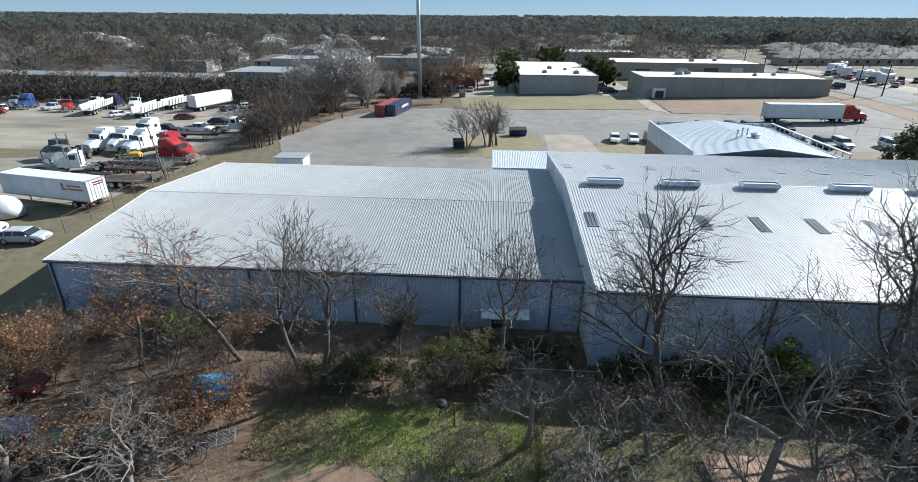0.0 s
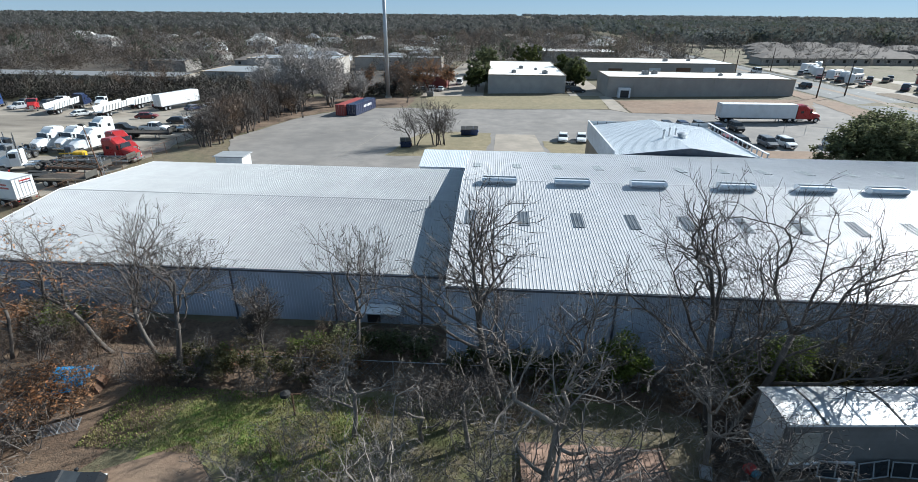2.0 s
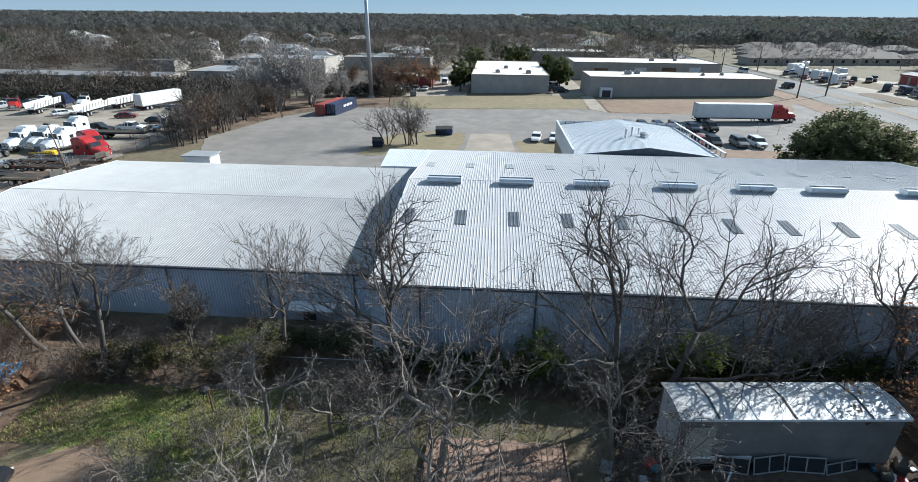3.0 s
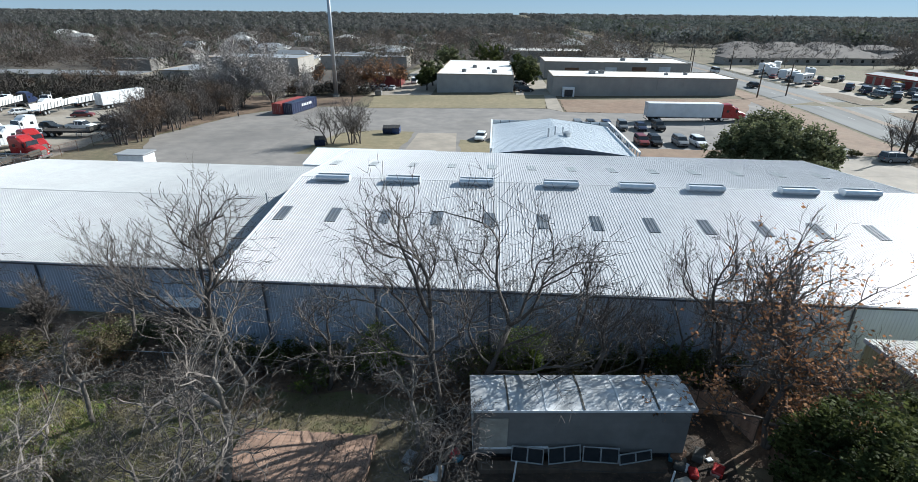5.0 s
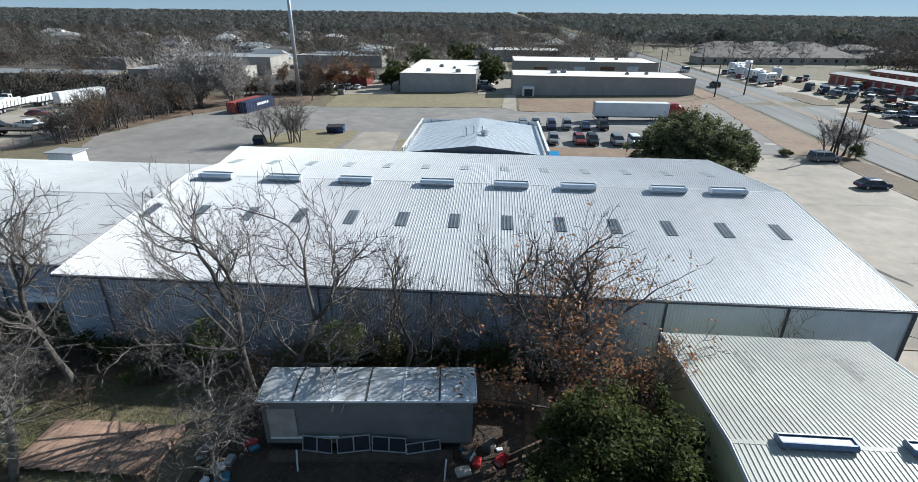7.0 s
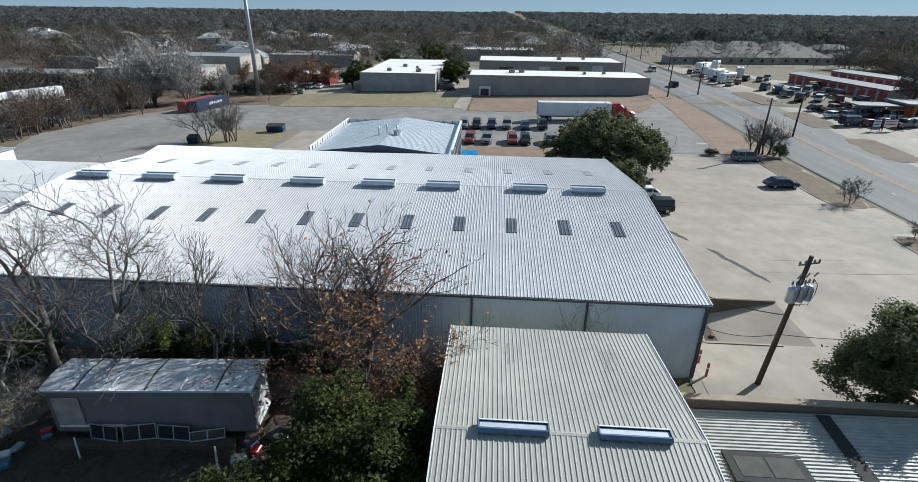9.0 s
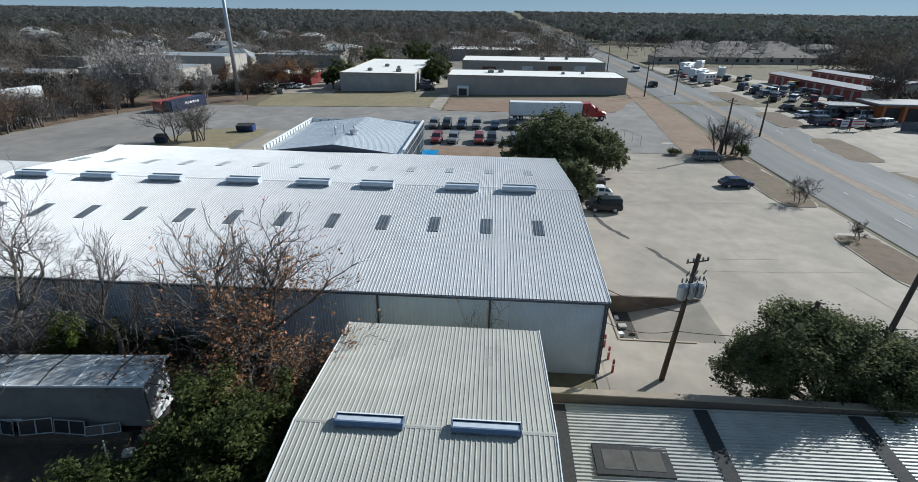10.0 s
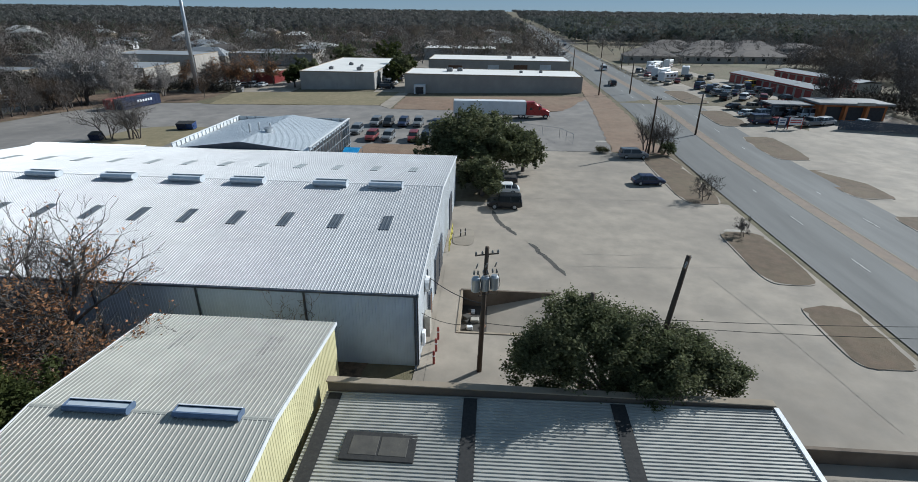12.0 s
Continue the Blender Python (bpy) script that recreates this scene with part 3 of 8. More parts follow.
def ridge_vent(parent, x, y, z, length=3.0, material="vent_metal", k=1.0):
    """A continuous ridge ventilator: kerb, two wings with turned flanges, sunken damper and end plates."""
    L = length / 2
    v = part("ridge_vent", Mesh().box(x - L, x + L, y - 0.2, y + 0.2, z - 0.12, z + 0.12, 0.02), material, parent, "galvanised ridge ventilator")
    for s in (-1, 1):
        prof = [(0.22, 0.06), (0.35, 0.13), (0.36, 0.24), (0.27, 0.35), (0.20, 0.36), (0.20, 0.335), (0.26, 0.325), (0.33, 0.23), (0.32, 0.145), (0.21, 0.085)]
        part("wing", Mesh().loft([[(x + q, y + s * py * k, z + pz * k) for py, pz in (prof if s > 0 else prof[::-1])] for q in (-L, L)]), material, v)
    part("damper", Mesh().box(x - L + 0.03, x + L - 0.03, y - 0.19 * k, y + 0.19 * k, z + 0.24 * k, z + 0.30 * k, 0.02), "vent_pale", v, "pale sunken damper")
    for s in (1,):
        part("lip", Mesh().box(x - L, x + L, y + s * 0.235 * k - 0.04, y + s * 0.235 * k + 0.04, z + 0.362 * k, z + 0.362 * k + 0.023, 0.005), "trim_white", v)
    for s in (-L, L):
        out = [(-0.35, 0.12), (-0.365, 0.25), (-0.25, 0.37), (0.25, 0.37), (0.365, 0.25), (0.35, 0.12), (0.22, -0.02), (-0.22, -0.02)]
        part("end_plate", Mesh().loft([[(x + s + d, y + py * k, z + pz * k) for py, pz in out] for d in (-0.02, 0.02)]), material, v)


def gable(th, x0, x1, y0, yr, y1, e0, zr, e1, wall, roof, over=0.12, front_sheets=True, side_sheets=(), downs=(), back_sheets=False):
    """A gabled metal building with its ridge along x: walls, sheeted roof, gutters, trims and downspouts."""
    t = 0.15
    def sect(x, inset=0.0):
        return [(x, y0 + inset, 0), (x, y0 + inset, e0 - 0.05), (x, yr, zr - 0.05), (x, y1 - inset, e1 - 0.05), (x, y1 - inset, 0)]
    base = min(gz(x0, y1), 0) - 0.3
    part("wall_front", Mesh().box(x0 + t, x1 - t, y0 + 0.03, y0 + t, base, e0 - 0.03), wall, th)
    part("wall_back", Mesh().box(x0 + t, x1 - t, y1 - t, y1, base, e1 - 0.03), wall, th)
    for nm, x in (("wall_west", x0 + 0.03), ("wall_east", x1 - t - 0.03)):
        m = Mesh()
        m.loft([[(xx, y0 + 0.02, base), (xx, y0 + 0.02, e0 - 0.03), (xx, yr, zr - 0.03), (xx, y1 - 0.02, e1 - 0.03), (xx, y1 - 0.02, base)] for xx in (x, x + t)])
        part(nm, m, wall if nm not in side_sheets else side_sheets[nm], th)
    sheets("roof_sheet", th, roof, (x0 - over, y0 - over, e0 - over * (zr - e0) / (yr - y0)), (x1 + over, y0 - over, e0 - over * (zr - e0) / (yr - y0)), (x0 - over, yr, zr))
    sheets("roof_sheet", th, roof, (x1 + over, y1 + over, e1 - over * (zr - e1) / (y1 - yr)), (x0 - over, y1 + over, e1 - over * (zr - e1) / (y1 - yr)), (x1 + over, yr, zr))
    cap = Mesh()
    s0, s1 = (zr - e0) / (yr - y0), (zr - e1) / (y1 - yr)
    cap.loft([[(x, yr - 0.14, zr - 0.14 * s0 + 0.004), (x, yr - 0.12, zr - 0.12 * s0 + 0.022), (x, yr, zr + 0.03), (x, yr + 0.12, zr - 0.12 * s1 + 0.022), (x, yr + 0.14, zr - 0.14 * s1 + 0.004)] for x in (x0 - over, x1 + over)])
    part("ridge_cap", cap, roof, th)
    if front_sheets:
        sheets("wall_sheet", th, wall, (x0, y0, 0.12), (x1, y0, 0.12), (x0, y0, e0 - 0.1))
    for nm in side_sheets:
        for ya, yb, za, zb in ((y0, yr, e0, zr), (yr, y1, zr, e1)):
            n = round((yb - ya) / 0.914)
            for i in range(n):
                q0, q1 = ya + (yb - ya) * i / n, ya + (yb - ya) * (i + 1) / n
                z = min(za + (zb - za) * i / n, za + (zb - za) * (i + 1) / n) - 0.06
                if nm == "wall_east":
                    sheets("wall_sheet", th, side_sheets[nm], (x1, q0, 0.1), (x1, q1, 0.1), (x1, q0, z), 2.0)
                else:
                    sheets("wall_sheet", th, side_sheets[nm], (x0, q1, 0.1), (x0, q0, 0.1), (x0, q1, z), 2.0)
    part("gutter", Mesh().box(x0 - over, x1 + over, y0 - over - 0.12, y0 - over, e0 - 0.2, e0 - 0.05, 0.02), "trim_dark", th, "dark eave gutter")
    for x in (x0 - over, x1 + over):
        m = Mesh()
        m.loft([[(x + d, y0 - over, e0 - 0.22), (x + d, y0 - over, e0 + 0.035), (x + d, yr, zr + 0.05), (x + d, y1 + over, e1 + 0.035), (x + d, y1 + over, e1 - 0.22), (x + d, yr, zr - 0.2)] for d in (-0.025, 0.025)])
        part("rake_trim", m, "trim_white", th, "white rake trim")
    for x in downs:
        m = Mesh()
        m.box(x - 0.07, x + 0.07, y0 - 0.16, y0 - 0.05, 0.15, e0 - 0.2, 0.02)
        m.loft([[(x - 0.07, y0 - 0.16, 0.2), (x + 0.07, y0 - 0.16, 0.2), (x + 0.07, y0 - 0.05, 0.2), (x - 0.07, y0 - 0.05, 0.2)], [(x - 0.07, y0 - 0.4, 0.05), (x + 0.07, y0 - 0.4, 0.05), (x + 0.07, y0 - 0.33, 0.0), (x - 0.07, y0 - 0.33, 0.0)]])
        part("downspout", m, "trim_dark", th, "dark downspout")


def skylight(parent, x, ya, za, yb, zb, material, w=0.86):
    m = Mesh()
    n = 3
    prof = []
    for k in range(n):
        c = -w / 2 + w * (k + 0.5) / n
        prof += [(c - 0.07, 0.05), (c - 0.03, 0.075), (c + 0.03, 0.075), (c + 0.07, 0.05)]
    prof = [(-w / 2, 0.05)] + prof + [(w / 2, 0.05)]
    for (pa, ha), (pb, hb) in zip(prof, prof[1:]):
        m.poly([(x + pa, ya, za + ha), (x + pb, ya, za + hb), (x + pb, yb, zb + hb), (x + pa, yb, zb + ha)])
        m.poly([(x + pa, ya, za), (x + pb, ya, za), (x + pb, ya, za + hb), (x + pa, ya, za + ha)])
        m.poly([(x + pb, yb, zb), (x + pa, yb, zb), (x + pa, yb, zb + ha), (x + pb, yb, zb + hb)])
    part("skylight", m, material, parent, "translucent roof light")


# main warehouse
EV, RZ, RY, BY = 5.9, 7.68, 17.3, 35.3
big = thing("warehouse", "long white-roofed metal warehouse with roof lights and ridge vents", "warehouse")
gable(big, -55.9, 0, 0, RY, BY, EV, RZ, 5.9, "wall_blue", "roof_white", side_sheets={"wall_east": "wall_white", "wall_west": "wall_white"}, downs=[-7.5 * k - 0.15 for k in range(8)])
rs = lambda y: EV + (RZ - EV) * y / RY
bs = lambda y: RZ + (5.9 - RZ) * (y - RY) / (BY - RY)
for k in range(13):
    x = -3.87 - 4.25 * k
    skylight(big, x, 8.35, rs(8.35), 10.75, rs(10.75), "skylight")
    skylight(big, x, 23.8, bs(23.8), 26.2, bs(26.2), "skylight_pale")
for x in (-52.6, -46.0, -39.2, -31.5, -24.7, -18.6, -10.55, -5.25):
    ridge_vent(big, x, 16.6, RZ - 0.03, 3.1, "vent_pale", 1.45)
part("corner_trim", Mesh().box(-0.02, 0.06, -0.07, 0.12, 0.1, EV, 0.01), "trim_dark", big)
part("corner_trim", Mesh().box(-55.96, -55.86, -0.07, 0.12, 0.1, EV, 0.01), "wall_white", big)
# east wall openings
def leaf_door(parent, y0, y1, z1, material, label, x=0.05, z0=0.05):
    d = part("door", Mesh().box(x, x + 0.06, y0, y1, z0, z1, 0.01), material, parent, label)
    for a, b, c, e in ((y0 - 0.1, y0, z0, z1 + 0.1), (y1, y1 + 0.1, z0, z1 + 0.1), (y0, y1, z1, z1 + 0.1)):
        part("jamb", Mesh().box(x, x + 0.1, a, b, c, e), "trim_dark", d)
    return d


for y0, y1, z1, mt, lb in ((6.15, 7.1, 2.2, "rust", "brown steel door"), (10.2, 12.9, 3.3, "door_dark", "tall dark roll-up doorway"), (13.55, 15.95, 3.3, "door_dark", "tall dark roll-up doorway"), (24.9, 27.8, 3.6, "door_dark", "dark loading doorway")):
    d = leaf_door(big, y0, y1, z1, mt, lb)
    for k in range(int((z1 - 0.2) / 0.45)):
        part("slat", Mesh().box(0.11, 0.125, y0 + 0.05, y1 - 0.05, 0.15 + 0.45 * k, 0.55 + 0.45 * k, 0.004), mt, d)
part("fan_hood", Mesh().tube([(0.05, 4.1, 4.4), (0.35, 4.1, 4.4)], [0.62, 0.55], 16), "trim_white", big, "round white wall fan hood")
part("fan_grille", Mesh().tube([(0.36, 4.1, 4.4), (0.37, 4.1, 4.4)], [0.48, 0.48], 16), "vent_dark", big)
part("meter_cabinet", Mesh().box(0.06, 0.5, 2.7, 3.7, 0.6, 2.4, 0.03), "kerb", big, "beige meter cabinet")
part("meter_cabinet", Mesh().box(0.06, 0.3, 1.3, 1.9, 0.8, 1.9, 0.03), "trim_white", big, "white electric box")
part("conduit", Mesh().tube([(0.1, 4.9, 0.3), (0.1, 4.9, 5.2)], 0.05, 8), "trim_dark", big)

# lower warehouse beside it
low = thing("low_warehouse", "low wide metal warehouse with a pale ribbed roof", "warehouse")
gable(low, -96.1, -56.05, 4.2, 17.2, 32.2, 4.35, 5.5, 4.3, "wall_blue", "roof_pale", side_sheets={"wall_west": "wall_blue"}, downs=[-95.8, -88.2, -80.4, -72.6, -64.8, -58.2])
part("vent_pipe", Mesh().tube([(-58.9, 15.6, 5.1), (-58.9, 15.6, 6.5)], 0.07, 8), "steel", low)
part("awning", Mesh().loft([[(x, 4.1, 1.75), (x, 3.2, 1.45), (x, 3.2, 1.37), (x, 4.1, 1.67)] for x in (-63.2, -59.7)]), "trim_white", low, "small white awning")
part("door", Mesh().box(-62.4, -61.4, 4.1, 4.19, 0.1, 1.4), "door_dark", low)

# annex behind
ann = thing("annex", "low flat annex with a pale metal roof", "building")
part("wall", Mesh().loft([[(x, 35.55, -0.2), (x, 41.5, -0.2), (x, 41.5, 4.3), (x, 35.55, 3.6)] for x in (-62.6, -46.0)]), "wall_white", ann)
sheets("roof_sheet", ann, "roof_bright", (-62.8, 35.5, 3.65), (-45.8, 35.5, 3.65), (-62.8, 41.8, 4.38))
shed = thing("white_shed", "small white flat-roofed shed behind the warehouse", "shed")
part("wall", Mesh().box(-94.8, -90.7, 44.0, 46.9, -0.1, 1.9), "trim_white", shed)
part("roof", Mesh().box(-95.1, -90.4, 43.7, 47.2, 1.9, 2.03, 0.03), "roof_pale", shed)

# parapet building with an open screen frame
pav = thing("parapet_building", "metal building with parapet screens round a shallow roof", "building")
X0, X1, Y0, Y1, PZ = -38.1, -19.35, 35.8, 55.5, 6.3
XM = (X0 + X1) / 2
for nm, m in (("wall_west", Mesh().box(X0, X0 + 0.15, Y0, Y1, -0.2, 5.6)), ("wall_back", Mesh().box(X0, X1, Y1 - 0.15, Y1, -0.2, 5.6)), ("wall_east", Mesh().box(X1 - 1.2, X1 - 1.05, Y0, Y1 - 0.2, -0.2, 5.6)), ("wall_front", Mesh().loft([[(X0, y, -0.2), (X1, y, -0.2), (X1, y, 5.6), (XM, y, 6.15), (X0, y, 5.6)] for y in (Y0, Y0 + 0.15)]))):
    part(nm, m, {"wall_west": "wall_tan", "wall_east": "door_dark"}.get(nm, "wall_white"), pav)
sheets("roof_sheet", pav, "roof_bright", (X0 + 0.2, Y1 - 0.2, 5.65), (X0 + 0.2, Y0, 5.65), (XM, Y1 - 0.2, 6.75), 1.9, 0.03)
sheets("roof_sheet", pav, "roof_bright", (X1 - 0.2, Y0, 5.65), (X1 - 0.2, Y1 - 0.2, 5.65), (XM, Y0, 6.75), 1.9, 0.03)
part("fascia", Mesh().loft([[(X0 - 0.05, y, 5.2), (X1 + 0.05, y, 5.2), (X1 + 0.05, y, 5.7), (XM, y, 6.82), (X0 - 0.05, y, 5.7)] for y in (Y0 - 0.12, Y0 - 0.03)]), "trim_dark", pav)
for k in range(18):
    y = Y0 + (Y1 - Y0) * (k + 0.5) / 18
    part("screen_panel", Mesh().box(X0 - 0.06, X0 - 0.004, y - 0.543, y + 0.543, 3.6, PZ, 0.01), "wall_white", pav)
    part("screen_post", Mesh().box(X0 + 0.004, X0 + 0.12, y - 0.56, y - 0.48, 5.62, PZ - 0.05), "wall_white", pav)
for k in range(13):
    x = X0 + (X1 - X0) * (k + 0.5) / 13
    part("screen_panel", Mesh().box(x - 0.71, x + 0.71, Y1 + 0.004, Y1 + 0.06, 5.1, PZ, 0.01), "wall_white", pav)
    part("screen_post", Mesh().box(x - 0.78, x - 0.7, Y1 - 0.14, Y1 - 0.01, 5.2, PZ - 0.05), "trim_dark", pav)
for k in range(15):
    y = Y0 + (Y1 - Y0) * k / 14
    part("frame_post", Mesh().box(X1 - 0.1, X1 + 0.05, y - 0.05, y + 0.05, -0.2, PZ, 0.015), "steel", pav)
for z in (2.2, 3.9, 5.3, PZ - 0.15):
    part("frame_rail", Mesh().box(X1 + 0.052, X1 + 0.13, Y0 - 0.1, Y1 + 0.1, z, z + 0.09, 0.01), "steel", pav)
part("screen_cap", Mesh().box(X1 - 0.2, X1 + 0.15, Y0, Y1 + 0.1, PZ + 0.002, PZ + 0.08, 0.01), "trim_white", pav)
part("screen_cap", Mesh().box(X0 - 0.1, X0 + 0.15, Y0, Y1 + 0.1, PZ + 0.002, PZ + 0.08, 0.01), "trim_white", pav)
for x, y, r, h in ((-30.2, 42.4, 0.13, 1.0), (-29.2, 43.3, 0.1, 1.1), (-28.0, 44.4, 0.1, 0.8)):
    p = part("flue", Mesh().tube([(x, y, 6.3), (x, y, 6.6 + h)], r, 10), "steel", pav)
    part("cowl", Mesh().tube([(x, y, 6.6 + h), (x, y, 6.8 + h)], [r * 1.7, r * 0.6], 10), "steel", p)
part("roof_fan", Mesh().tube([(-27.6, 42.8, 6.5), (-27.6, 42.8, 6.9), (-27.6, 42.8, 7.2), (-27.6, 42.8, 7.35)], [0.5, 0.55, 0.7, 0.25], 14), "steel", pav)

tarp = thing("blue_canopy", "bright blue canopy beside the parapet building", "canopy")
part("cloth", Mesh().loft([[(x, 48.4, 2.35), (x, 50.1, 2.8), (x, 51.8, 2.35), (x, 51.8, 2.4), (x, 50.1, 2.86), (x, 48.4, 2.4)] for x in (-18.8, -16.3)]), "tarp_blue", tarp, "bright blue cloth")
for x in (-18.7, -16.4):
    for y in (48.5, 51.7):
        part("leg", Mesh().tube([(x, y, gz(x, y)), (x, y, 2.38)], 0.04, 6), "steel", tarp)

# cream shed with two vents
crm = thing("cream_shed", "cream metal building with a ribbed beige roof", "building")
gable(crm, -16.15, -4.75, -21.3, -12.15, -3.0, 5.3, 6.2, 5.3, "wall_yellow", "roof_beige", side_sheets={"wall_east": "wall_yellow", "wall_west": "wall_yellow"})
# default vent colour here: dark blue that carries painted shade
for x in (-12.85, -7.7):
    ridge_vent(crm, x, -12.15, 6.17, 3.0)

for x, y, L in ((-12.9, -6.9, 2.2), (-12.6, -6.7, 2.4), (-12.3, -6.5, 1.9), (-7.8, -7.2, 2.2), (-7.5, -7.0, 2.0), (-7.2, -6.6, 2.5), (-11.6, -18.5, 1.4)):
    z = lambda q: 6.2 - 0.9 * abs(q + 12.15) / 9.15 + 0.006
    part("roof_stain", Mesh().poly([(x - 0.09, y, z(y)), (x + 0.08, y, z(y)), (x + 0.1, y + L * 0.5, z(y + L * 0.5)), (x + 0.06, y + L, z(y + L)), (x - 0.06, y + L, z(y + L)), (x - 0.1, y + L * 0.4, z(y + L * 0.4))]), "stain", crm, "dark grime streak")

# grey-roofed building with a parapet
gry = thing("parapet_workshop", "low workshop with a weathered grey ribbed roof and tan parapet", "building")
part("wall_body", Mesh().box(-4.2, 20.2, -22.2, -6.55, -0.2, 2.3), "wall_tan", gry)
part("parapet", Mesh().box(-4.25, 20.4, -6.5, -6.15, -0.2, 3.7, 0.02), "parapet_tan", gry, "tan parapet wall")
part("coping", Mesh().box(-4.3, 20.45, -6.58, -6.07, 3.703, 3.78, 0.02), "wall_tan", gry)
sheets("roof_sheet", gry, "roof_grey", (20.3, -22.3, 2.80), (20.3, -6.55, 3.50), (-4.3, -22.3, 2.35), 0.9, 0.055)
part("eave_trim", Mesh().loft([[(20.34, y, 2.5 + k), (20.6, y, 2.5 + k), (20.6, y, 2.92 + k), (20.34, y, 2.92 + k)] for y, k in ((-22.3, 0.0), (-6.52, 0.7))]), "trim_white", gry)
gs = lambda y, x=-4.3: 3.05 + 0.7 * (y + 6.55) / 15.75 + 0.45 * (x + 4.3) / 24.6 + 0.064
for xa, xb in ((-4.1, -3.35), (3.55, 4.3), (11.6, 12.4)):
    part("tar_strip", Mesh().poly([(xa, -22, gs(-22, xa)), (xb, -22, gs(-22, xb)), (xb, -6.7, gs(-6.7, xb)), (xa, -6.7, gs(-6.7, xa))]), "black", gry, "dark tarred roof seam")
fr = part("skylight_kerb", Mesh().box(-2.35, 1.35, -11.25, -9.4, gs(-11.2) - 0.1, gs(-9.5) + 0.08, 0.02), "black", gry, "dark tarred skylight kerb")
for xa, xb in ((-1.95, -0.55), (-0.45, 0.95)):
    part("skylight_pane", Mesh().box(xa, xb, -10.95, -9.7, gs(-10.4), gs(-9.5) + 0.1, 0.02), "crack", fr)

patch("workshop_yard", [(20.65, -26), (60, -26), (60, -6.75), (20.65, -6.75)], "concrete", "stained concrete yard beside the workshop", 0.035, 10, "pavement")
solid("low_wall", Mesh().box(20.5, 36.2, -6.72, -6.42, -0.1, 1.0, 0.03), "dock_wall", "low stained concrete wall along the yard", "wall", kind="structure")

# far flat-roofed warehouses
def flat_house(name, label, x0, x1, y0, y1, h, wall, panels, roof="roof_membrane", units=()):
    th = thing(name, label, "warehouse")
    z = min(gz(x0, y0), gz(x1, y0), gz(x0, y1)) - 0.3
    zb = gz((x0 + x1) / 2, y0)
    part("wall", Mesh().box(x0, x1, y0, y1, z, zb + h - 0.06), wall, th)
    for i in range(panels):
        a, b = x0 + (x1 - x0) * i / panels, x0 + (x1 - x0) * (i + 1) / panels
        part("wall_panel", Mesh().box(a + 0.03, b - 0.03, y0 - 0.09, y0 - 0.005, z, zb + h - 0.1, 0.02), wall, th)
    n2 = max(1, round((y1 - y0) / 7))
    for i in range(n2):
        a, b = y0 + (y1 - y0) * i / n2, y0 + (y1 - y0) * (i + 1) / n2
        for xx in ((x0 - 0.09, x0 - 0.005), (x1 + 0.005, x1 + 0.09)):
            part("wall_panel", Mesh().box(xx[0], xx[1], a + 0.03, b - 0.03, z, zb + h - 0.1, 0.02), wall, th)
    part("roof", Mesh().box(x0 + 0.05, x1 - 0.05, y0 + 0.05, y1 - 0.05, zb + h - 0.055, zb + h), roof, th)
    for q in (Mesh().box(x0 - 0.12, x1 + 0.12, y0 - 0.14, y0 + 0.1, zb + h - 0.14, zb + h + 0.16, 0.03), Mesh().box(x0 - 0.12, x1 + 0.12, y1 - 0.1, y1 + 0.14, zb + h - 0.14, zb + h + 0.16, 0.03), Mesh().box(x0 - 0.14, x0 + 0.1, y0 + 0.12, y1 - 0.12, zb + h - 0.14, zb + h + 0.16, 0.03), Mesh().box(x1 - 0.1, x1 + 0.14, y0 + 0.12, y1 - 0.12, zb + h - 0.14, zb + h + 0.16, 0.03)):
        part("coping", q, "wall_tan", th)
    for ux, uy, s in units:
        u = part("rooftop_unit", Mesh().box(ux - s, ux + s, uy - s, uy + s, zb + h, zb + h + s * 1.1, 0.08), "hvac", th)
        part("fan", Mesh().tube([(ux, uy, zb + h + s * 1.1), (ux, uy, zb + h + s * 1.1 + 0.12)], s * 0.6, 10), "vent_dark", u)
    return th


flat_house("brick_warehouse", "flat-roofed tan warehouse with a white roof", -55.3, -32.2, 132.6, 182.5, 5.2, "wall_greypanel", 4, units=((-47.5, 140, 0.7), (-38, 138.5, 0.8), (-44.7, 154, 0.7), (-40, 150, 0.5)))
w2 = flat_house("long_warehouse", "long tan tilt-wall warehouse with a white roof", -21.3, 29.6, 124.6, 141, 4.9, "wall_panel", 7, units=((-9, 133.5, 0.9), (-6, 135, 0.8), (12.5, 133, 0.5), (18.5, 134.5, 0.5)))
part("porch", Mesh().box(-18.5, -15.2, 122.6, 124.4, gz(-17, 124), gz(-17, 124) + 2.6, 0.05), "trim_white", w2, "small white entrance porch")
part("porch_opening", Mesh().box(-18.0, -15.7, 122.5, 122.61, gz(-17, 124) + 0.1, gz(-17, 124) + 2.0), "door_dark", w2)
w3 = flat_house("rear_warehouse", "long brown warehouse with dock doors and a pale roof", -19.8, 32.0, 169.5, 191.5, 5.2, "wall_panel", 8, units=((10, 179, 0.8), (19.5, 182, 0.6)))
for x, w in ((-10, 5), (4, 4), (14, 5), (23, 4)):
    part("dock_door", Mesh().box(x - w / 2, x + w / 2, 169.25, 169.4, gz(x, 170) + 0.8, gz(x, 170) + 3.6), "rust" if w > 4 else "wall_white", w3)
